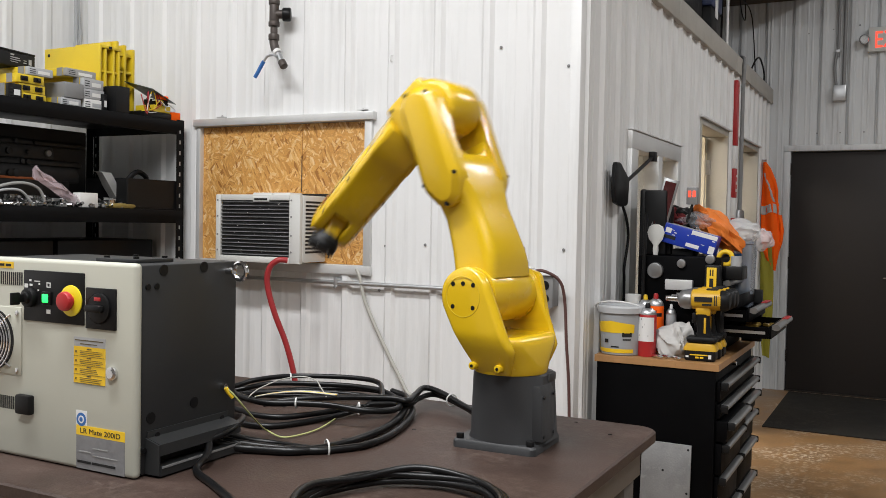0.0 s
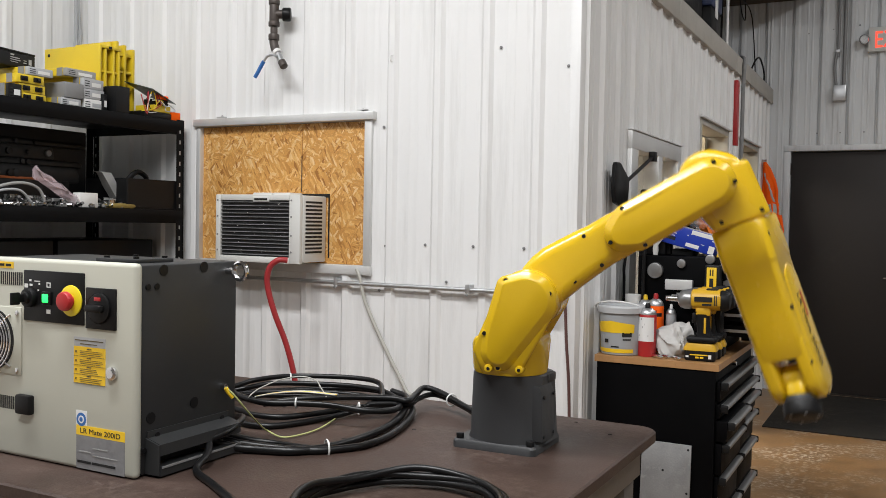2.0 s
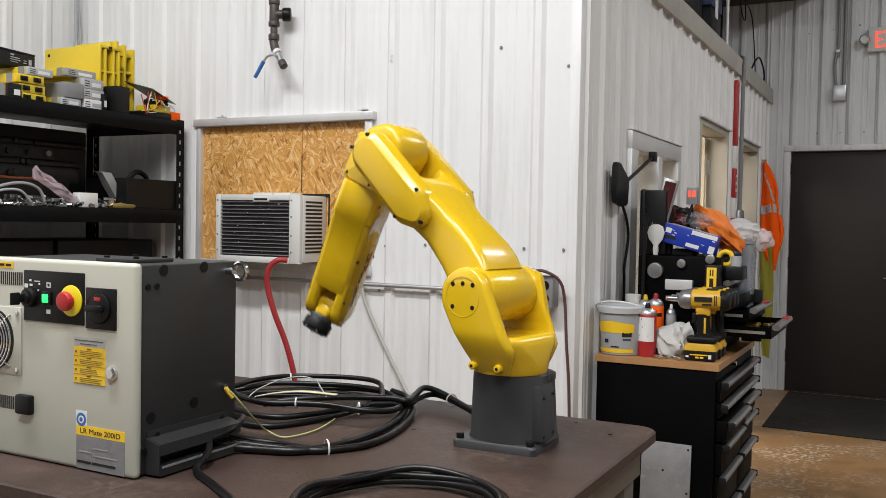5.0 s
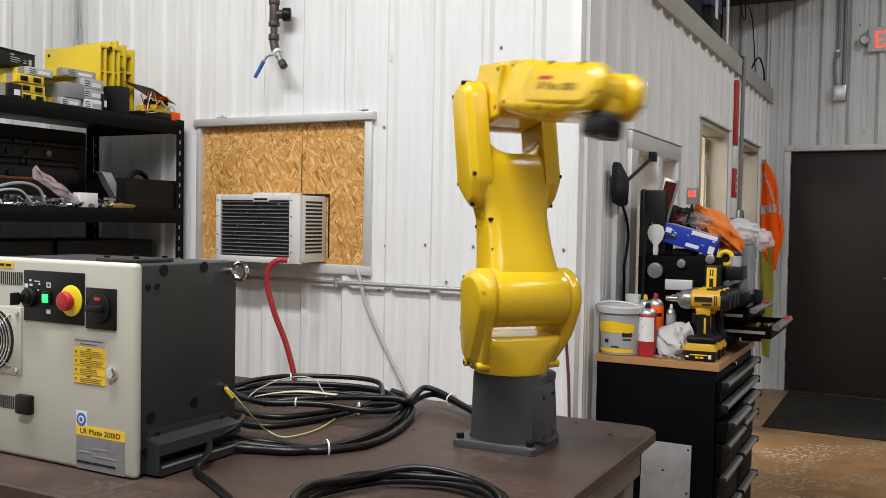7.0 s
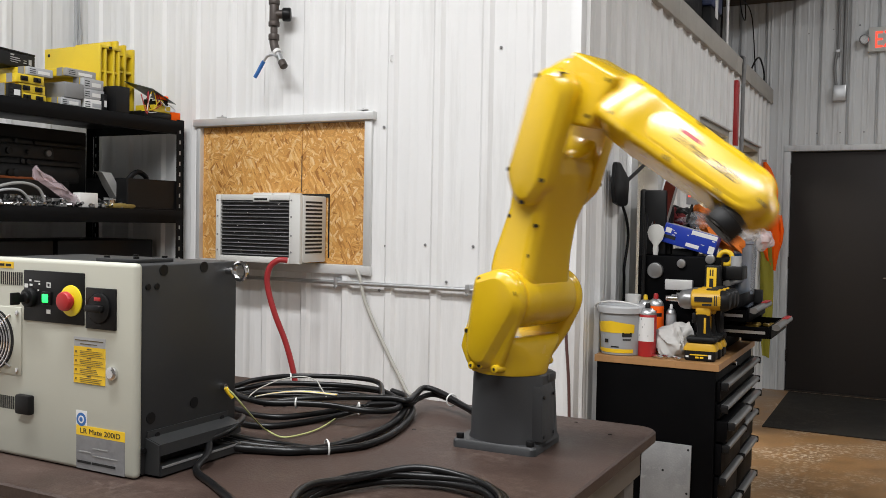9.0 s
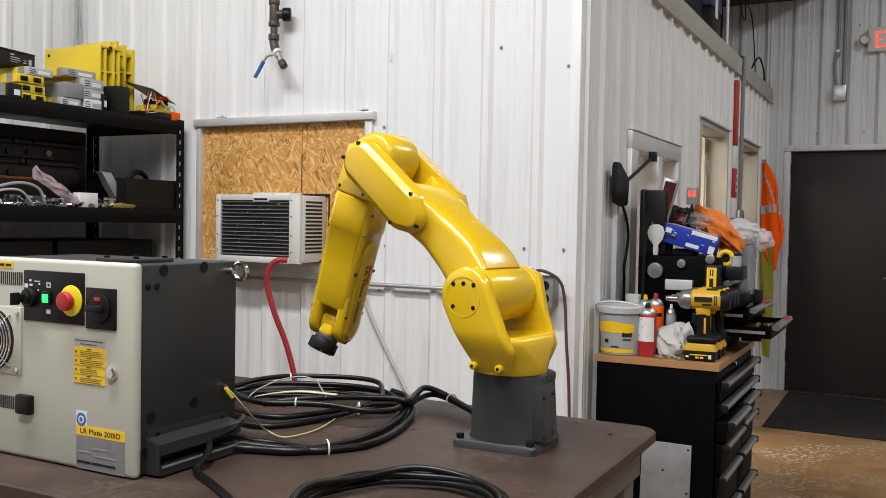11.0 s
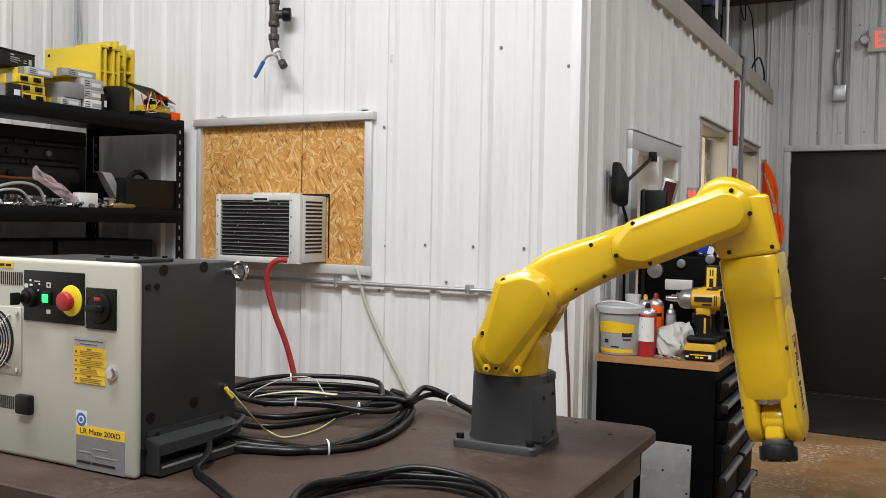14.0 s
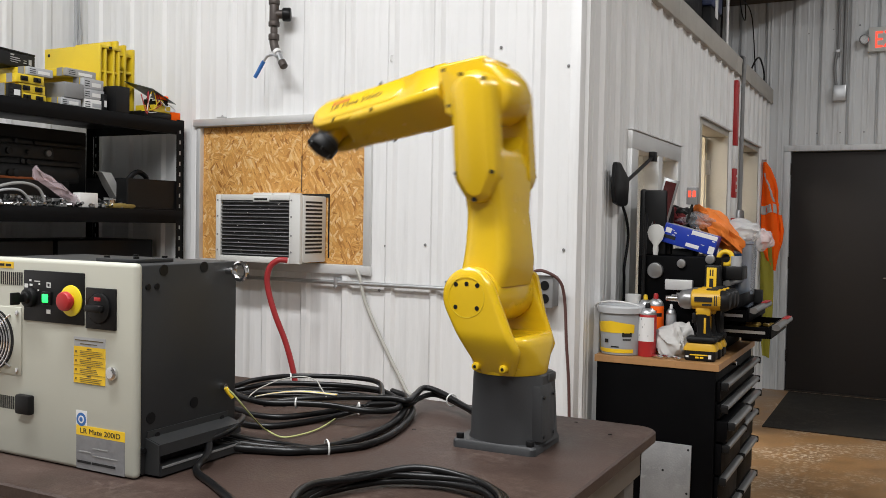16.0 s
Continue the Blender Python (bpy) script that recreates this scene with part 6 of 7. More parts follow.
def drill(x, y, rz, lift=0.0):
    d = thing("cordless_drill", pose(x, y, BZ + 0.0005 + lift, 0, 0, rz), "yellow and black cordless drill standing on its battery", "drill", "cordless drills")
    # the drill points to -x
    b = part("battery", span(bmesh.new(), (-0.050, -0.036, 0), (0.056, 0.036, 0.045), 0.008), BLACK, d)
    part("battery_top", loft(bmesh.new(), [rring(0.003, 0, w, t, 0.012, z) for w, t, z in ((0.112, 0.075, 0.036), (0.112, 0.075, 0.042), (0.094, 0.064, 0.0605))]), TOOL_YELLOW, d)
    bars(d, "printed_mark", LABEL_YELLOW, [(-0.012, 0.010, 0.0, 0.016), (0.004, 0.010, 0.016, 0.016), (-0.03, 0.020, 0.03, 0.024)], lambda u, v, w: (u, -0.0362 - w, v))
    bars(d, "printed_mark", LABEL_WHITE, [(0.032, 0.010, 0.042, 0.024), (-0.044, 0.012, -0.034, 0.018)], lambda u, v, w: (u, -0.0362 - w, v))
    part("foot", span(bmesh.new(), (-0.045, -0.036, 0.0625), (0.058, 0.036, 0.085), 0.010), BLACK, d)
    bm = loft(bmesh.new(), [rring(cx, 0, w, t, 0.012, z) for cx, w, t, z in ((0.012, 0.060, 0.040, 0.080), (0.012, 0.046, 0.036, 0.10), (0.006, 0.044, 0.036, 0.14), (0.004, 0.050, 0.040, 0.170))])
    part("handle", bm, BLACK, d)
    part("handle_strip", span(bmesh.new(), (0.012, -0.0215, 0.095), (0.020, -0.0175, 0.150), 0.002), TOOL_YELLOW, d)
    part("trigger", span(bmesh.new(), (-0.030, -0.010, 0.128), (-0.014, 0.010, 0.165), 0.005), BLACK, d)
    part("neck", span(bmesh.new(), (-0.018, -0.020, 0.155), (0.034, 0.020, 0.190), 0.008), TOOL_YELLOW, d)
    bm = loft(bmesh.new(), [[(x_, 0.034 * f * math.cos(a), 0.212 + 0.036 * f * math.sin(a)) for a in [2 * math.pi * k / 20 for k in range(20)]] for x_, f in ((-0.034, 0.85), (-0.028, 0.98), (0.064, 1.0), (0.0645, 0.9))])
    part("motor_case", bm, TOOL_YELLOW, d)
    bm = loft(bmesh.new(), [[(x_, 0.034 * f * math.cos(a), 0.210 + 0.036 * f * math.sin(a)) for a in [2 * math.pi * k / 20 for k in range(20)]] for x_, f in ((0.0648, 0.95), (0.067, 1.03), (0.082, 1.0), (0.094, 0.82), (0.098, 0.5))])
    part("rear_cap", bm, BLACK, d)
    part("top_band", span(bmesh.new(), (0.016, -0.012, 0.240), (0.056, 0.012, 0.2515), 0.004), BLACK, d)
    for k in range(4):
        part("vent_slot", span(bmesh.new(), (0.046 + 0.006 * k, -0.0352, 0.194), (0.0490 + 0.006 * k, -0.0300, 0.228)), TOOL_YELLOW if k > 1 else INK, d)
    bars(d, "printed_mark", INK, [(-0.020, 0.206, 0.040, 0.223), (0.006, 0.193, 0.038, 0.200)], lambda u, v, w: (u, -0.0335 - 0.001 - w, v))
    bm = loft(bmesh.new(), [[(x_, r_ * math.cos(a), 0.210 + r_ * math.sin(a)) for a in [2 * math.pi * k / 24 for k in range(24)]] for x_, r_ in ((-0.0295, 0.030), (-0.034, 0.034), (-0.054, 0.034), (-0.070, 0.029), (-0.078, 0.019), (-0.080, 0.012))])
    part("gear_case", bm, STEEL_GREY, d)
    part("chuck", cyl(bmesh.new(), (-0.079, 0, 0.210), (-0.122, 0, 0.210), 0.0105, 0.0095, n=20, bevel=0.002), CHROME, d)
    d.matrix_basis = d.matrix_basis @ Matrix.Scale(1.14, 4)
    return d


drill(0.035, 1.825, 4)
drill(0.037, 1.912, 7)
drill(0.036, 1.998, 5)

pail = thing("plastic_pail", pose(-0.288, 1.830, BZ + 0.0005) @ Matrix.Scale(1.13, 4), "grey plastic pail with a lid and yellow label", "pail")
bm = revolve(bmesh.new(), [(0.070, 0.0), (0.073, 0.003), (0.080, 0.135), (0.080, 0.150)], 36)
part("body", bm, mat("pail_grey", (0.34, 0.35, 0.36), 0.4, vary=0.05), pail)
bm = revolve(bmesh.new(), [(0.080, 0.150), (0.087, 0.152), (0.088, 0.172), (0.084, 0.178), (0.076, 0.178), (0.074, 0.170)], 36)
part("lid", bm, mat("lid_grey", (0.46, 0.47, 0.48), 0.4, vary=0.05), pail)
for i in range(2):
    z0, z1 = ((0.082, 0.125), (0.010, 0.024))[i]
    bm = bmesh.new()
    seg = [radians(-165 + 9 * k) for k in range(15)]
    rr0, rr1 = 0.0735 + 0.0066 * z0 / 0.135 + 0.0006, 0.0735 + 0.0066 * z1 / 0.135 + 0.0008
    lo = [bm.verts.new((rr0 * math.cos(a), rr0 * math.sin(a), z0)) for a in seg]
    hi = [bm.verts.new((rr1 * math.cos(a), rr1 * math.sin(a), z1 - (0.012 * abs(k - 7) / 7 if i == 0 else 0))) for k, a in enumerate(seg)]
    for k in range(14):
        bm.faces.new((lo[k], lo[k + 1], hi[k + 1], hi[k]))
    part("label_band", bm, LABEL_YELLOW, pail)
rects = [(-32, 0.068, -6, 0.084), (-30, 0.056, -8, 0.061), (-82, 0.045, -70, 0.058), (-62, 0.030, -40, 0.034)]
for a0, z0, a1, z1 in rects:
    bm = bmesh.new()
    q = []
    for a, z in ((a0, z0), (a1, z0), (a1, z1), (a0, z1)):
        rr = 0.0740 + 0.0066 * z / 0.135 + 0.0012
        q.append(bm.verts.new((rr * math.cos(radians(a - 40)), rr * math.sin(radians(a - 40)), z)))
    bm.faces.new(q)
    part("printed_mark", bm, INK, pail)
bm = bmesh.new()
seg = [radians(-178 + 5 * k) for k in range(6)]
lo = [bm.verts.new((0.0752 * math.cos(a), 0.0752 * math.sin(a), 0.012)) for a in seg]
hi = [bm.verts.new((0.0806 * math.cos(a), 0.0806 * math.sin(a), 0.120)) for a in seg]
for k in range(5):
    bm.faces.new((lo[k], lo[k + 1], hi[k + 1], hi[k]))
part("label_strip", bm, LABEL_YELLOW, pail)
bm = tube(bmesh.new(), [(-0.088 * math.cos(a) - 0.01, 0.0 - 0.05 * math.sin(a), 0.165 + 0.035 * math.sin(a) * 0.8) for a in [math.pi * k / 16 for k in range(17)]], 0.0035, 8)
part("bail_handle", bm, WHITE_PLASTIC, pail)


def spray_can(x, y, r, h, body, cap, label, band=None):
    c = thing("spray_can", pose(x, y, BZ + 0.0005), label, "spray can", "spray cans")
    part("can", revolve(bmesh.new(), [(r * 0.96, 0), (r, 0.004), (r, h * 0.78), (r * 0.97, h * 0.79)], 28), body, c)
    part("shoulder", revolve(bmesh.new(), [(r * 0.97, h * 0.79), (r * 0.98, h * 0.80), (r * 0.86, h * 0.855), (r * 0.55, h * 0.90), (r * 0.40, h * 0.91)], 28), GALV, c)
    part("nozzle", revolve(bmesh.new(), [(r * 0.30, h * 0.905), (r * 0.30, h * 0.97), (r * 0.2, h)], 16), cap, c)
    if band:
        z0, z1, m_ = band
        bm = bmesh.new()
        seg = [radians(-150 + 10 * k) for k in range(13)]
        lo = [bm.verts.new(((r + 0.0006) * math.cos(a), (r + 0.0006) * math.sin(a), z0)) for a in seg]
        hi = [bm.verts.new(((r + 0.0006) * math.cos(a), (r + 0.0006) * math.sin(a), z1)) for a in seg]
        for k in range(12):
            bm.faces.new((lo[k], lo[k + 1], hi[k + 1], hi[k]))
        part("label", bm, m_, c)
        for z, a0, a1 in ((z1 - 0.012, -150, -115), (z1 - 0.032, -150, -95), (z1 - 0.044, -150, -105), (z0 + 0.02, -130, -70)):
            bm = bmesh.new()
            q = [bm.verts.new(((r + 0.0012) * math.cos(radians(a)), (r + 0.0012) * math.sin(radians(a)), zz)) for a, zz in ((a0, z), (a1, z), (a1, z + 0.007), (a0, z + 0.007))]
            bm.faces.new(q)
            part("printed_line", bm, INK, c)
    return c


spray_can(-0.176, 1.815, 0.036, 0.215, RED_PAINT, BLACK, "red and white spray can on the wooden top", (0.062, 0.160, LABEL_WHITE))
spray_can(-0.182, 1.965, 0.034, 0.245, ORANGE, RED_PAINT, "orange spray can with a red nozzle", (0.150, 0.165, INK))
spray_can(-0.235, 2.00, 0.031, 0.235, LABEL_WHITE, LABEL_YELLOW, "white spray can with a yellow nozzle")
spray_can(-0.318, 1.935, 0.026, 0.17, BLACK, BLACK, "black spray can behind the pail", (0.1, 0.11, RED_PAINT))
spray_can(-0.125, 2.0, 0.022, 0.2, LABEL_GREY, LABEL_WHITE, "slim pale grey tube beside the spray cans")
bm = revolve(bmesh.new(), [(0.030, 0), (0.034, 0.06), (0.030, 0.062), (0.026, 0.01)], 20)
simple("white_cup", bm, WHITE_PLASTIC, "white plastic cup standing on a can behind the pail", "cup", at=pose(-0.295, 2.02, BZ + 0.171))
# crumpled rag: a cloth thrown down in folds
bm = bmesh.new()
bmesh.ops.create_icosphere(bm, subdivisions=5, radius=1.0)
for v in bm.verts:
    p = v.co.copy()
    q = p + 0.35 * Vector((noise.noise(p * 1.9), noise.noise(p * 1.9 + Vector((7, 0, 0))), noise.noise(p * 1.9 + Vector((0, 9, 0)))))
    fold = 1 - 2 * abs(noise.noise(Vector((q.x * 1.7 + q.z * 1.3, q.y * 1.8, q.z * 0.8))))
    fine = 1 - 2 * abs(noise.noise(Vector((q.x * 7.0, q.y * 7.0 + q.z * 3.0, q.z * 2.5))))
    f = 0.84 + 0.22 * fold + 0.012 * fine + 0.25 * noise.noise(p * 1.3 + Vector((3, 1, 0)))
    v.co = Vector((p.x * 0.082 * f + 0.016 * p.z, p.y * 0.060 * f, max(0.0, 0.060 + p.z * 0.078 * f)))
simple("rag", bm, CLOTH, "crumpled white rag on the wooden top", "rag", at=pose(-0.070, 1.860, BZ + 0.0005), smooth=60)
for i, (a, b) in enumerate((((-0.150, 1.80), (-0.100, 1.755)), ((-0.125, 1.83), (-0.075, 1.775)), ((-0.06, 1.79), (-0.03, 1.76)))):
    simple("socket_bit", cyl(bmesh.new(), (*a, BZ + 0.008), (*b, BZ + 0.008), 0.0075, n=12, bevel=0.001), CHROME, "chrome socket lying on the wooden top", "socket", "sockets")

# on top of the chest
glove_box = thing("glove_box", pose(-0.092, 2.18, HZ1 + 0.0008, 0, 0, 0), "blue and white cardboard glove box, tilted", "box")
gb = pose(0, 0, 0.046, 0, 15, 4)
part("carton", span(bmesh.new(), (-0.118, -0.06, -0.016), (0.112, 0.06, 0.070), 0.003), BLUE, glove_box, at=gb)
for u0, v0, u1, v1 in ((0.0, 0.050, 0.110, 0.068), (-0.012, -0.006, 0.045, 0.010), (0.085, -0.012, 0.110, 0.022)):
    part("print", span(bmesh.new(), (u0, -0.0612, v0), (u1, -0.0602, v1)), LABEL_WHITE, glove_box, at=gb)
part("print", span(bmesh.new(), (-0.11, -0.0612, 0.030), (-0.085, -0.0602, 0.052)), LABEL_WHITE, glove_box, at=gb)
part("print", span(bmesh.new(), (-0.112, -0.0612, 0.005), (-0.06, -0.0602, 0.020)), INK, glove_box, at=gb)
r = random.Random(77)
for k in range(16):
    u, v = r.uniform(-0.10, 0.095), r.uniform(-0.010, 0.060)
    part("print", span(bmesh.new(), (u, -0.0610, v), (u + r.uniform(0.004, 0.016), -0.0602, v + r.uniform(0.002, 0.005))), LABEL_WHITE if k % 3 else BLUE_GRIP, glove_box, at=gb)
part("top_print", span(bmesh.new(), (-0.10, -0.05, 0.0702), (0.10, 0.05, 0.0710)), LABEL_GREY, glove_box, at=gb)
simple("glove_box_rest", span(bmesh.new(), (-0.165, 2.15, HZ1 + 0.0005), (-0.07, 2.26, HZ1 + 0.03), 0.003), BLACK, "dark pouch under the glove box", "pouch")


def crumple(name, label, category, m, size, material, seed, amp=0.35):
    bm = bmesh.new()
    bmesh.ops.create_icosphere(bm, subdivisions=4, radius=1.0)
    o = Vector((seed * 3.1, seed * 1.7, seed))
    for v in bm.verts:
        p = v.co.copy()
        f = 1 + amp * noise.noise(p * 1.6 + o) + amp * 0.6 * noise.noise(p * 3.7 + o) + amp * 0.5 * abs(noise.noise(p * 7.5 + o))
        v.co = Vector((p.x * size[0] * f, p.y * size[1] * f, p.z * size[2] * f))
    lo = min(v.co.z for v in bm.verts)
    for v in bm.verts:
        v.co.z -= lo
    return simple(name, bm, material, label, category, at=m, smooth=40)


crumple("orange_jacket", "orange cloth lying on the chest", "cloth", pose(-0.040, 2.31, HZ1 + 0.075, 0, 42, 10), (0.125, 0.06, 0.05), mat("dull_orange_cloth", (0.75, 0.19, 0.02), 0.7, vary=0.2, scale=30), 2)
crumple("work_gloves", "black and red work gloves piled on the chest", "gloves", pose(-0.165, 2.32, HZ1 + 0.085, 0, -8, 0), (0.095, 0.06, 0.055), BLACK, 5)
crumple("work_gloves", "black and red work gloves piled on the chest", "gloves", pose(-0.20, 2.28, HZ1 + 0.13, 0, 30, 0), (0.055, 0.035, 0.035), mat("dark_red_cloth", (0.16, 0.01, 0.012), 0.8, vary=0.3), 6)
crumple("clear_wrap", "crumpled clear plastic wrap on the chest", "wrap", pose(-0.085, 2.27, HZ1 + 0.115), (0.085, 0.04, 0.030), clear("clear_film", (0.62, 0.63, 0.65), 0.12, 0.32), 9, 0.4)
# folded black case lid behind, with a framed hand mirror leaning on it
bm = span(bmesh.new(), (-0.315, 2.16, HZ1 - 0.22), (-0.286, 2.50, 1.56), 0.008)
simple("panel_case", bm, BLACK, "tall black case behind the chest", "case")
simple("panel_case", span(bmesh.new(), (-0.284, 2.12, HZ1 + 0.0005), (-0.185, 2.16, 1.555), 0.010), BLACK, "upright black case on the chest", "case")
bm = tube(bmesh.new(), [(-0.262, 2.04, BZ + 0.001), (-0.252, 2.036, 1.45)], 0.008, 10)
simple("black_rod", bm, BLACK, "black rod leaning at the chest", "rod")
scr = thing("framed_panel", pose(-0.225, 2.13, HZ1 + 0.105, 0, 14, 12), "small grey-framed red panel leaning on a case", "panel")
part("frame", span(bmesh.new(), (-0.034, -0.006, 0), (0.034, 0.006, 0.235), 0.004), STEEL_GREY, scr)
part("glass", span(bmesh.new(), (-0.024, -0.0075, 0.012), (0.024, -0.0062, 0.222)), mat("dark_red_panel", (0.06, 0.008, 0.008), 0.10, vary=0.9, scale=22), scr)
simple("panel_rest", span(bmesh.new(), (-0.22, 2.155, HZ1 + 0.0005), (-0.17, 2.21, HZ1 + 0.22), 0.01), BLACK, "black upright tool holder on the chest", "holder")
clip = thing("counter_unit", pose(-0.095, 2.20, 1.515), "small grey unit with glowing red digits", "display")
part("case", span(bmesh.new(), (-0.024, 0.0, -0.02), (0.024, 0.03, 0.055), 0.003), GREY_PLASTIC, clip)
part("holder", cyl(bmesh.new(), (0, 0.015, -0.02), (-0.02, 0.0, -0.10), 0.006, n=8), BLACK, clip)
bars(clip, "digit", RED_GLOW, [(-0.016, 0.012, -0.004, 0.040), (0.004, 0.012, 0.016, 0.040)], lambda u, v, w: (u, -0.0006 - w, v))
paddle = simple("scoop", loft(bmesh.new(), [[(-0.222 + a * w, 2.095 + b * 0.006, z) for a, b in ((-1, 0), (-0.7, -1), (0.7, -1), (1, 0), (0.7, 1), (-0.7, 1))] for w, z in ((0.010, HZ1 + 0.002), (0.013, HZ1 + 0.02), (0.011, HZ1 + 0.045), (0.030, HZ1 + 0.07), (0.038, HZ1 + 0.10), (0.030, HZ1 + 0.125), (0.012, HZ1 + 0.135))]), AC_WHITE, "pale grey plastic scoop leaning on the chest", "scoop")
# clear tub with a plastic bag, behind the chest on the cabinet
tub = thing("clear_tub", pose(0.062, 2.47, HZ1 - 0.11), "cloudy clear plastic tub with a blue label", "tub")
FILM = clear("cloudy_plastic", (0.34, 0.39, 0.47), 0.25, 0.6)
part("tub_body", loft(bmesh.new(), [rring(0, 0, w, d_, 0.02, z) for w, d_, z in ((0.13, 0.15, -0.12), (0.15, 0.17, 0.16), (0.16, 0.18, 0.165), (0.16, 0.18, 0.175))]), FILM, tub)
part("tub_label", span(bmesh.new(), (-0.03, -0.092, 0.06), (0.03, -0.086, 0.12)), BLUE_GRIP, tub)
simple("tub_stand", span(bmesh.new(), (0.07, 2.565, BZ + 0.0005), (0.16, 2.595, HZ1 - 0.16), 0.004), BLACK, "black bracket behind the chest", "bracket")
crumple("plastic_bag", "crumpled clear plastic bag on the tub", "bag", pose(0.06, 2.42, HZ1 + 0.048), (0.105, 0.08, 0.052), clear("bag_film", (0.78, 0.79, 0.80), 0.12, 0.5), 14, 0.28)
crumple("plastic_bag", "crumpled clear plastic bag on the tub", "bag", pose(0.165, 2.46, HZ1 + 0.02), (0.05, 0.05, 0.05), clear("bag_film_clear", (0.76, 0.76, 0.77), 0.12, 0.42), 17, 0.28)
tape = thing("tape_roll", pose(0.072, 2.11, HZ1 - 0.093), "yellow and black tape roll on the chest drawer", "tape")
part("roll", tube(bmesh.new(), [(0.028 * math.cos(a), 0.0, 0.09 + 0.028 * math.sin(a)) for a in [2 * math.pi * k / 24 for k in range(24)]], 0.010, 10, True), LABEL_YELLOW, tape)
part("case", span(bmesh.new(), (-0.012, -0.03, 0.0), (0.075, 0.10, 0.058), 0.008), BLACK, tape)
part("can", cyl(bmesh.new(), (0.045, -0.01, 0.058), (0.045, -0.01, 0.10), 0.022, n=20), LABEL_GREY, tape)

SET_DOWN = Matrix.Translation((0.031, -0.072, SEAT - 0.96 * BZ)) @ Matrix.Scale(0.96, 4)
for ob in set(bpy.data.objects) - before:
    if ob.parent is None:
        ob.matrix_basis = SET_DOWN @ ob.matrix_basis

# ================= on and by the side wall
win_b = thing("office_window", pose(0, 0, 0), "aluminium sliding window in the ribbed wall", "window")
y0, y1, z0, z1 = OPEN_B[0]
for a, b in (((y0 - 0.02, z1 - 0.06), (y1 + 0.02, z1 + 0.02)), ((y0 - 0.02, z0 - 0.02), (y1 + 0.02, z0 + 0.06)), ((y0 - 0.02, z0 + 0.06), (y0 + 0.085, z1 - 0.06)), ((y1 - 0.045, z0 + 0.06), (y1 + 0.02, z1 - 0.06)), ((2.575, z0 + 0.06), (2.655, z1 - 0.06))):
    part("window_frame", span(bmesh.new(), (XB - 0.10, a[0], a[1]), (XB + 0.026, b[0], b[1]), 0.003), ALU, win_b)
part("drip_cap", span(bmesh.new(), (XB, y0 - 0.025, z1 + 0.021), (XB + 0.032, y1 + 0.02, z1 + 0.028), 0.002), ALU, win_b)
GLASS = clear("window_glass", (0.9, 0.92, 0.92), 0.02, 0.12)
for a, b in ((y0 + 0.086, 2.574), (2.656, y1 - 0.046)):
    g = part("pane", span(bmesh.new(), (XB - 0.05, a, z0 + 0.061), (XB - 0.046, b, z1 - 0.061)), GLASS, win_b)
    g.visible_shadow = False
for i, (y0, y1, z0, z1) in enumerate(OPEN_B[1:]):
    fr = thing("door_frame", pose(0, 0, 0), "wooden door frame with the door standing open inwards" if i == 0 else "yellow-lit wooden door frame", "door frame", "office doorways")
    part("jamb", span(bmesh.new(), (XB - 0.125, y0 + 0.001, 0), (XB + 0.012, y0 + 0.035, z1 - 0.001), 0.003), TRIM, fr)
    part("jamb", span(bmesh.new(), (XB - 0.125, y1 - 0.035, 0), (XB + 0.012, y1 - 0.001, z1 - 0.001), 0.003), TRIM, fr)
    part("head", span(bmesh.new(), (XB - 0.125, y0 + 0.036, z1 - 0.036), (XB + 0.012, y1 - 0.036, z1 - 0.001), 0.003), TRIM, fr)
    part("drip_cap", span(bmesh.new(), (XB + 0.006, y0 - 0.02, z1 + 0.001), (XB + 0.030, y1 + 0.02, z1 + 0.012), 0.002), ALU, fr)
    dr = part("door_leaf", span(bmesh.new(), (XB - 0.88, y1 - 0.080, 0.01), (XB - 0.13, y1 - 0.04, z1 - 0.04), 0.003), BEIGE, fr, "beige door leaf, open")
    for z in (0.25, 1.05, 1.80):
        part("hinge", span(bmesh.new(), (XB - 0.13, y1 - 0.042, z - 0.05), (XB - 0.10, y1 - 0.0345, z + 0.05), 0.002), GALV, fr)
strobe = thing("safety_post", pose(XB + 0.034, 4.61, 0), "red and white striped marker strip on the wall", "marker")
for k, (a, b, m_) in enumerate(((1.955, 2.40, RED_PAINT), (1.80, 1.954, LABEL_WHITE), (1.60, 1.799, RED_PAINT), (1.46, 1.599, LABEL_WHITE), (1.30, 1.459, RED_PAINT), (0.9, 1.299, LABEL_WHITE))):
    part("band", span(bmesh.new(), (-0.012, -0.035, a), (0.014, 0.035, b), 0.003), m_, strobe)
bars(strobe, "printed_mark", LABEL_WHITE, [(-0.02, 1.64, 0.02, 1.66), (-0.02, 1.69, 0.02, 1.71), (-0.02, 1.74, 0.02, 1.755), (-0.02, 1.36, 0.02, 1.40)], lambda u, v, w: (0.0142 + w, u, v))
bm = tube(bmesh.new(), smooth_path([(XB + 0.045, 4.80, 0.9), (XB + 0.045, 4.80, 2.30), (XB + 0.05, 4.80, 2.52), (XB + 0.03, 4.86, 2.60), (XB - 0.06, 4.95, 2.61)], 6), 0.0135, 10)
simple("downpipe", bm, GREY_PLASTIC, "grey conduit bent over the wall cap", "conduit")
simple("alarm_box", span(bmesh.new(), (XB + 0.022, 4.72, 1.36), (XB + 0.06, 4.90, 1.52), 0.01), GALV, "small grey box on the wall", "box")

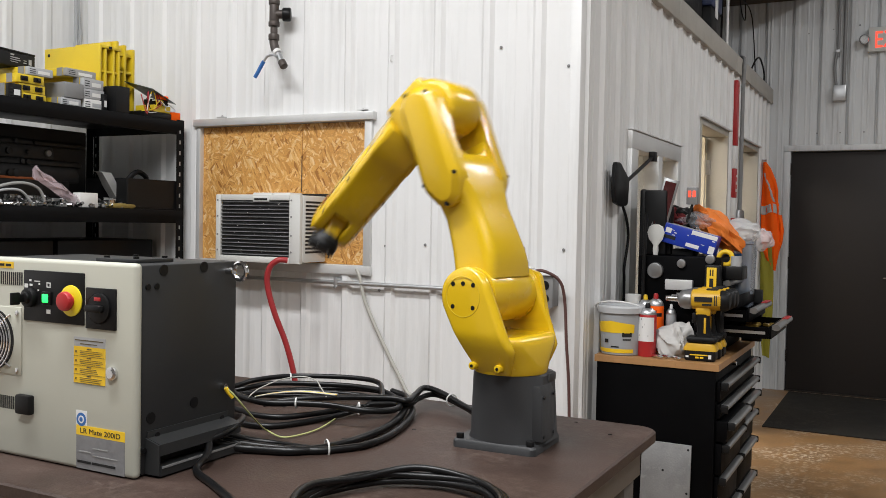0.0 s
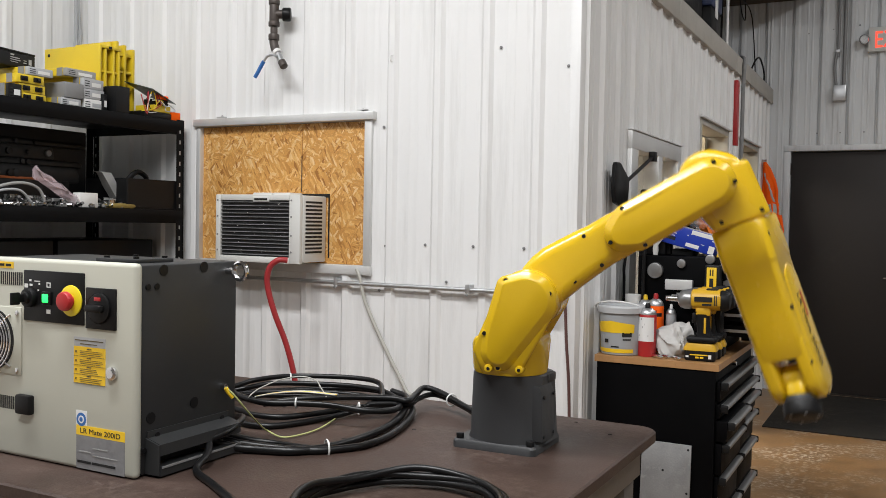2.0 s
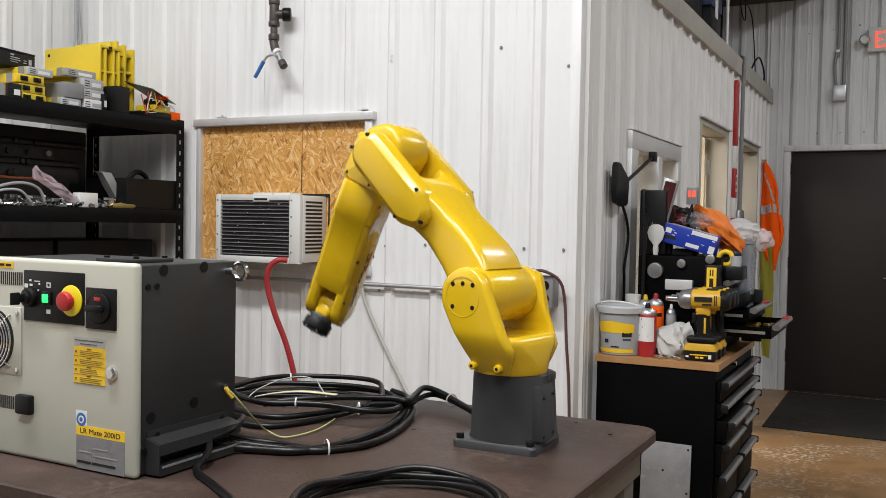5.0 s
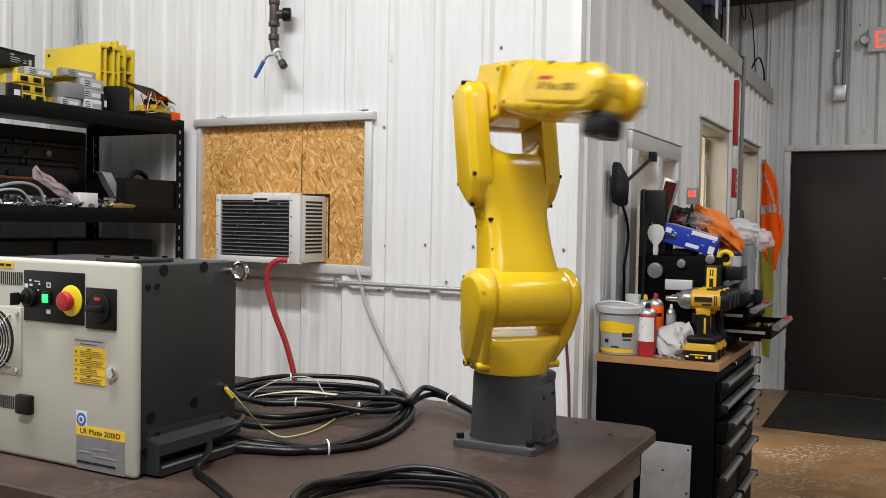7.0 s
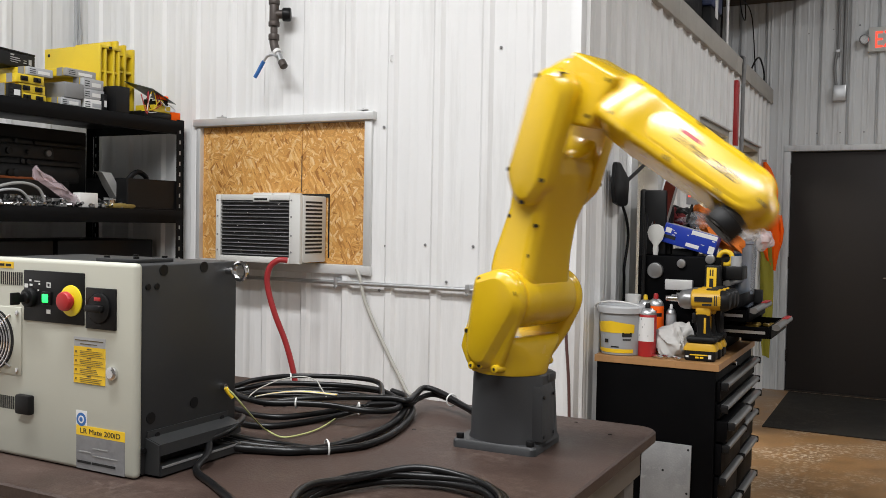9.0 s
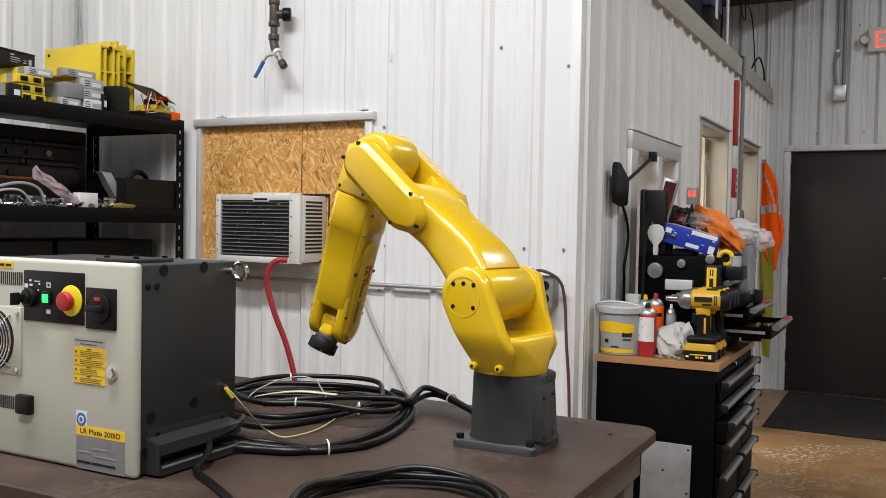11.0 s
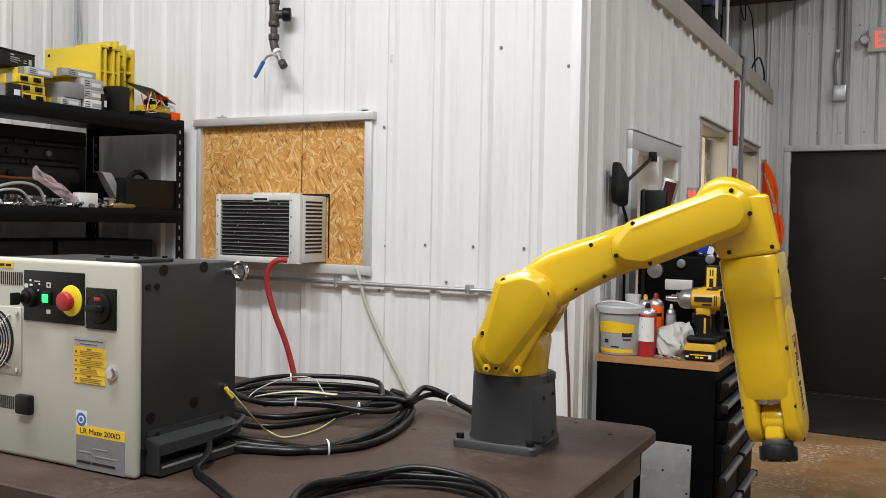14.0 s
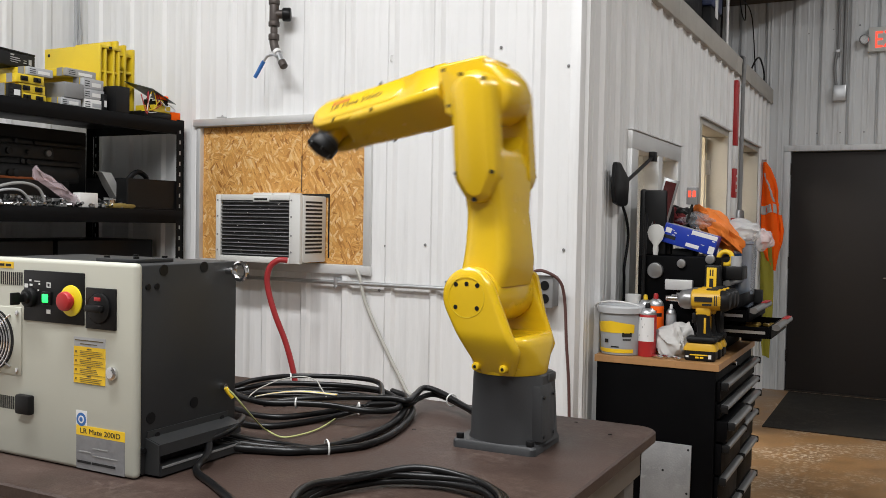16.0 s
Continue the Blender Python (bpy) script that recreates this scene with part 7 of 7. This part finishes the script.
arm_disc = thing("swing_mirror", pose(0, 0, 0), "black tapered mirror back on a rod at the wall", "mirror")
SHIELD = [(1.800, 1.640, 0.018), (1.845, 1.640, 0.018), (1.955, 1.582, 0.024), (1.945, 1.505, 0.024), (1.885, 1.494, 0.018), (1.800, 1.506, 0.018), (1.786, 1.560, 0.020)]
bm = loft(bmesh.new(), [[(x, u, v) for u, v in outline(SHIELD, i, 56)] for x, i in ((-0.331, 0.008), (-0.328, 0.001), (-0.316, 0.0), (-0.312, 0.003), (-0.310, 0.012))])
part("shell", bm, BLACK, arm_disc)
part("rod", tube(bmesh.new(), [(-0.318, 1.94, 1.58), (-0.325, 2.40, 1.72)], 0.008, 8), BLACK, arm_disc)
part("wall_plate", span(bmesh.new(), (XB + 0.0265, 2.38, 1.70), (-0.31, 2.43, 1.745), 0.003), BLACK, arm_disc)
bm = tube(bmesh.new(), smooth_path([(-0.318, 1.900, 1.485), (-0.312, 1.950, 1.42), (-0.315, 1.990, 1.34), (-0.322, 1.965, 1.22), (-0.328, 1.990, 1.16), (-0.335, 2.010, 1.0), (-0.345, 2.010, 0.88)], 7), 0.006, 8)
simple("hanging_cord", bm, BLACK, "black cord hanging down the ribbed wall", "cord")

# vest and trousers hanging at the end of the wall
vest = thing("safety_vest", pose(0, 0, 0), "orange safety vest with grey bands on a hook", "vest")


def hanging(name, rows, material, parent, depth=0.06, seed=1):
    """A hanging cloth from rows of (z, x from, x to), with folds."""
    secs = []
    n = 32
    for z, a, b in rows:
        ring = []
        for k in range(n):
            t = 2 * math.pi * k / n
            xx = (a + b) / 2 + (b - a) / 2 * math.cos(t)
            yy = 6.06 - depth * 0.5 * math.sin(t) - 0.014 * math.sin(xx * 70 + z * 9 + seed) - 0.008 * math.sin(xx * 160 - z * 14)
            ring.append((xx, yy, z + 0.012 * math.sin(xx * 45 + seed)))
        secs.append(ring)
    return part(name, loft(bmesh.new(), secs), material, parent, smooth=60)


def between(rows, z):
    for (za, a0, a1), (zb, b0, b1) in zip(rows, rows[1:]):
        if za >= z >= zb:
            t = (za - z) / (za - zb)
            return (z, a0 + (b0 - a0) * t, a1 + (b1 - a1) * t)


VR = [(1.95, -0.350, -0.325), (1.88, -0.354, -0.290), (1.78, -0.356, -0.248), (1.70, -0.357, -0.226), (1.62, -0.357, -0.228), (1.50, -0.357, -0.190), (1.38, -0.357, -0.172), (1.28, -0.352, -0.184), (1.22, -0.345, -0.205), (1.12, -0.300, -0.220), (1.04, -0.262, -0.232)]
hanging("cloth", VR, ORANGE, vest)
for z0, z1, slant in ((1.585, 1.515, 0.0), (1.86, 1.60, 1.0)):
    rows = []
    for k in range(7):
        z, a, b = between(VR, z0 + (z1 - z0) * k / 6)
        lo, hi = max(-0.361, a - 0.003), b + 0.004
        if slant:                           # the strap crosses the cloth as it goes up
            c = lo + (hi - lo) * (0.30 + 0.42 * k / 6)
            lo, hi = max(lo, c - 0.014), min(hi, c + 0.014)
        rows.append((z, lo, hi))
    hanging("reflective_band", rows, SILVER_TAPE, vest, 0.068)
part("hook", cyl(bmesh.new(), (XB, 6.06, 1.955), (-0.325, 6.06, 1.955), 0.008, n=8), GALV, vest)
pants = thing("rain_trousers", pose(0, 0, 0), "lime yellow rain trousers hanging by the door", "trousers")
hanging("cloth", [(1.26, -0.352, -0.255), (1.10, -0.352, -0.245), (0.9, -0.350, -0.242), (0.7, -0.345, -0.245), (0.5, -0.335, -0.255), (0.32, -0.315, -0.262)], LIME, pants, 0.05, 3)
part("hook", cyl(bmesh.new(), (XB, 6.06, 1.27), (-0.30, 6.06, 1.27), 0.008, n=8), GALV, pants)

# ================= on the hall wall
exit_sign = thing("exit_sign", pose(0.575, YC - 0.012, 2.945), "pale grey exit sign with red letters and side lamps", "exit sign")
part("case", span(bmesh.new(), (-0.18, -0.06, -0.10), (0.18, 0.0, 0.10), 0.012), AC_WHITE, exit_sign)
part("face", span(bmesh.new(), (-0.16, -0.0625, -0.085), (0.16, -0.0602, 0.085), 0.004), AC_WHITE, exit_sign)
text("lettering", "EXIT", 0.19, pose(-0.135, -0.063, -0.068, 90, 0, 0), RED_GLOW, exit_sign, width=0.27)
for s in (-1, 1):
    bm = cyl(bmesh.new(), (s * 0.20, -0.02, 0.01), (s * 0.205, -0.085, 0.0), 0.030, 0.042, n=24, bevel=0.004)
    part("lamp_head", bm, GREY_PLASTIC, exit_sign)
    part("lamp_glass", cyl(bmesh.new(), (s * 0.205, -0.084, 0.0), (s * 0.2055, -0.092, -0.001), 0.036, 0.03, n=24), CHROME, exit_sign)
jb = thing("junction_box", pose(0, 0, 0), "grey junction box with two conduits on the hall wall", "junction box")
part("box", span(bmesh.new(), (0.143, YC - 0.075, 2.46), (0.243, YC - 0.004, 2.59), 0.005), GALV, jb)
part("conduit", tube(bmesh.new(), smooth_path([(0.165, YC - 0.04, 2.59), (0.150, YC - 0.04, 2.74), (0.165, YC - 0.04, 2.88), (0.175, YC - 0.04, 3.0), (0.165, YC - 0.04, 4.9)], 8), 0.012, 10), GREY_PLASTIC, jb)
part("conduit", cyl(bmesh.new(), (0.222, YC - 0.04, 2.59), (0.226, YC - 0.04, 4.9), 0.014, n=12), GREY_PLASTIC, jb)
part("strap", span(bmesh.new(), (0.150, YC - 0.056, 2.86), (0.190, YC - 0.004, 2.89), 0.004), GALV, jb)
screws(wall_c, [(-0.155 + 0.18 * k, 2.20) for k in range(6)] + [(-0.06, 3.04), (0.13, 3.06), (0.33, 3.08)], pose(0, YC - 0.018, 0), 0.0065)

# ================= stored goods on top of the office
simple("stored_case", span(bmesh.new(), (-1.05, 3.55, 2.585), (-0.50, 4.25, 2.98), 0.02), BLACK, "dark equipment case stored on the office roof", "case")
simple("stored_case", span(bmesh.new(), (-0.95, 4.30, 2.585), (-0.45, 4.62, 2.86), 0.02), BLACK, "dark equipment case stored on the office roof", "case")
simple("stored_case", span(bmesh.new(), (-0.95, 4.30, 2.861), (-0.45, 4.66, 3.05), 0.02), mat("navy_case", (0.02, 0.035, 0.10), 0.4), "navy blue case on a dark case", "case")
simple("stored_sheet", span(bmesh.new(), (-0.449, 4.40, 2.80), (-0.445, 4.48, 2.93)), LABEL_WHITE, "white sheet stuck on a dark case", "sheet")
structure("office_roof", span(bmesh.new(), (XD, YA, 2.5505), (XB - 0.101, YC - 0.01, 2.582)), TRIM, "flat office roof", 0)
structure("ceiling_mezzanine", span(bmesh.new(), (XD, 5.05, 3.325), (-0.03, YC - 0.045, 3.44)), mat("dark_deck_wood", (0.055, 0.035, 0.022), 0.75, vary=0.4, scale=6), "dark timber deck over the office end", 0)
simple("roof_post", cyl(bmesh.new(), (-0.42, 4.68, 2.583), (-0.42, 4.68, 4.9), 0.011, n=12), LABEL_WHITE, "slim white steel post on the office roof", "post")
for i, x in enumerate((-0.62, -0.5)):
    simple("riser_pipe", cyl(bmesh.new(), (x - 0.2, 5.9, 2.583), (x - 0.2, 5.9, 3.324), 0.02, n=12), BLACK, "dark riser pipe above the office", "pipe", "riser pipes")
simple("cable_loop", tube(bmesh.new(), smooth_path([(-0.40, 5.55, 2.60), (-0.37, 5.65, 2.72), (-0.36, 5.80, 2.75), (-0.35, 5.95, 2.66), (-0.36, 6.0, 2.575)], 6), 0.007, 8), BLACK, "black cable loop on the wall cap", "cable")
simple("roof_cable", tube(bmesh.new(), smooth_path([(-0.5, 5.6, 3.22), (-0.5, 5.75, 3.10), (-0.5, 5.9, 3.1), (-0.5, 5.85, 3.25), (-0.5, 5.7, 3.22), (-0.48, 6.1, 3.15), (-0.45, 6.2, 2.575)], 6), 0.005, 8), BLACK, "black cable hanging above the office", "cable")

# ================= loose plate leaning at the tool cabinet
leaning = thing("metal_plate", pose(-0.033, 1.545, 0, -4.5, 0, 0), "scratched bare aluminium plate leaning on the cabinet", "plate")
SCRATCHED = mat("scratched_aluminium", (0.34, 0.34, 0.34), 0.42, metal=0.8, vary=0.25, scale=9, bump=0.3, bump_scale=140, stain=(0.52, 0.52, 0.52), stain_at=(0.52, 0.72), stain_scale=30, patches=5.0)
part("sheet", span(bmesh.new(), (-0.094, 0, 0.002), (0.094, 0.008, 0.580), 0.002), SCRATCHED, leaning)
for x, z in ((0.082, 0.562), (-0.01, 0.475), (0.082, 0.40), (-0.03, 0.26)):
    part("hole", cyl(bmesh.new(), (x, -0.0006, z), (x, 0.001, z), 0.0045, n=12), INK, leaning)

hook = thing("wall_hook", pose(-1.183, YA - 0.010, 2.088), "small white hook screwed into the white wall", "hook")
part("plate", span(bmesh.new(), (-0.008, -0.003, -0.006), (0.008, 0.004, 0.014), 0.001), WHITE_PLASTIC, hook)
part("bend", tube(bmesh.new(), smooth_path([(0, -0.002, 0.006), (0, -0.018, 0.0), (0, -0.024, -0.014), (0, -0.014, -0.024), (0, -0.006, -0.020)], 5), 0.0022, 8), WHITE_PLASTIC, hook)


# ================= motion of the arm: one cycle of 5.8 s in steps of 0.1 s, in degrees
CYCLE = 5.8
TURN = [-189.7, -188.4, -184.4, -176.8, -165.4, -151.2, -134.7, -117.4, -99.9, -82.6, -66.4, -50.5, -35.6, -22.9, -11.6, -2.3, 4.6, 9.8, 12.9, 13.8, 12.8, 11.4, 10.5, 10.4, 10.6, 11.4, 12.5, 13.7, 14.6, 13.1, 7.8, -2.3, -15.8, -29.2, -40.8, -51.8, -66.0, -83.5, -103.0, -124.2, -143.0, -157.4, -168.4, -177.4, -183.6, -187.6, -189.9, -191.0, -191.2, -191.0, -190.4, -189.8, -189.1, -188.5, -188.0, -188.0, -188.8, -189.6]
LEAN = [20.5, 9.0, -2.3, -11.5, -17.2, -19.8, -21.8, -22.0, -21.4, -20.8, -19.6, -16.4, -11.8, -6.8, 0.5, 9.3, 19.4, 31.0, 42.0, 50.7, 57.0, 61.2, 64.1, 65.1, 65.5, 65.5, 65.0, 63.1, 57.3, 48.5, 36.2, 23.6, 16.4, 12.0, 5.5, -2.6, -10.3, -14.5, -16.1, -16.6, -17.5, -16.7, -13.4, -6.4, 2.0, 10.3, 19.1, 27.5, 34.8, 40.2, 44.2, 46.8, 48.1, 48.3, 47.5, 45.1, 40.3, 31.6]
REACH = [-42.6, -32.8, -24.3, -18.3, -14.8, -13.2, -12.5, -12.5, -12.3, -11.9, -11.3, -9.6, -8.7, -10.4, -15.0, -22.3, -30.6, -40.6, -52.0, -62.8, -70.2, -75.5, -79.0, -80.5, -80.7, -80.0, -79.8, -78.3, -73.3, -63.4, -55.3, -44.8, -34.7, -26.9, -20.8, -17.5, -14.3, -11.8, -9.6, -7.5, -5.6, -3.4, -3.1, -5.8, -11.3, -19.6, -30.0, -41.0, -50.5, -59.0, -65.9, -70.7, -73.0, -72.5, -69.6, -65.4, -59.9, -52.2]
BEND = [50.1, 59.2, 67.7, 74.5, 78.6, 79.6, 78.1, 75.2, 72.5, 71.8, 73.7, 77.9, 83.2, 86.9, 86.1, 79.8, 69.6, 58.3, 47.7, 38.6, 31.4, 26.0, 22.0, 19.2, 17.5, 17.7, 20.9, 28.4, 40.7, 57.1, 74.8, 88.3, 93.6, 91.3, 85.0, 80.0, 79.7, 84.5, 91.7, 96.8, 96.4, 90.0, 80.9, 72.4, 65.5, 60.1, 55.3, 50.4, 45.1, 39.5, 34.1, 29.3, 26.0, 24.6, 25.5, 28.7, 34.2, 41.5]
ROLL = [47.7, 41.4, 36.5, 32.2, 28.0, 23.7, 19.3, 14.7, 9.9, 4.8, -0.7, -6.9, -13.4, -20.3, -27.4, -34.6, -41.6, -48.4, -55.0, -61.0, -66.0, -69.5, -72.0, -73.4, -73.6, -71.9, -69.0, -65.0, -60.0, -53.5, -46.0, -38.1, -30.2, -22.6, -15.0, -7.5, -0.1, 7.3, 14.3, 20.4, 25.2, 28.9, 32.0, 35.3, 39.3, 44.3, 50.0, 55.8, 61.3, 66.3, 71.0, 74.9, 77.4, 78.0, 76.3, 72.0, 64.7, 56.0]


def joint(table, t):
    """The joint's angle at t, by a smooth curve through the table."""
    n = len(table)
    u = (t % CYCLE) / CYCLE * n
    i, f = int(u), u - int(u)
    a, b, c, d = (table[(i + k) % n] for k in (-1, 0, 1, 2))
    return b + 0.5 * f * (c - a + f * (2 * a - 5 * b + 4 * c - d + f * (3 * (b - c) + d - a)))


LAG = ((0.0, 0.0), (6.2, 0.0), (6.5, -0.015), (7.0, -0.032), (7.5, 0.0), (14.0, 0.0), (14.5, 0.015), (15.0, 0.022), (15.5, -0.010), (16.0, 0.0))


def program_time(t):
    """The clock of the arm's program, which runs a little unevenly."""
    for (a, p), (b, q) in zip(LAG, LAG[1:]):
        if a <= t <= b:
            f = (t - a) / (b - a)
            return t + p + (q - p) * f * f * (3 - 2 * f)
    return t


def motions():
    rows = {ob: [] for ob in (shoulder, upper, elbow, forearm, wrist)}
    for k in range(161):
        t = k * 0.1
        turn, lean, reach, bend, roll = (joint(j, max(0.0, program_time(t))) for j in (TURN, LEAN, REACH, BEND, ROLL))
        m1 = pose(0, 0, 0, 0, 0, turn)
        m2 = m1 @ pose(A1, 0, D1, 0, lean, 0)
        q = radians(lean)
        m3 = m1 @ pose(A1 + A2 * math.sin(q), 0, D1 + A2 * math.cos(q), 0, -reach, 0)
        m4 = m3 @ pose(0, 0, A3, roll, 0, 0)
        m5 = m4 @ pose(D4, 0, 0, 0, bend, 0)
        for ob, m in zip((shoulder, upper, elbow, forearm, wrist), (m1, m2, m3, m4, m5)):
            rows[ob].append((t, m))
    for ob in rows:
        walk(ob, rows[ob])


motions()
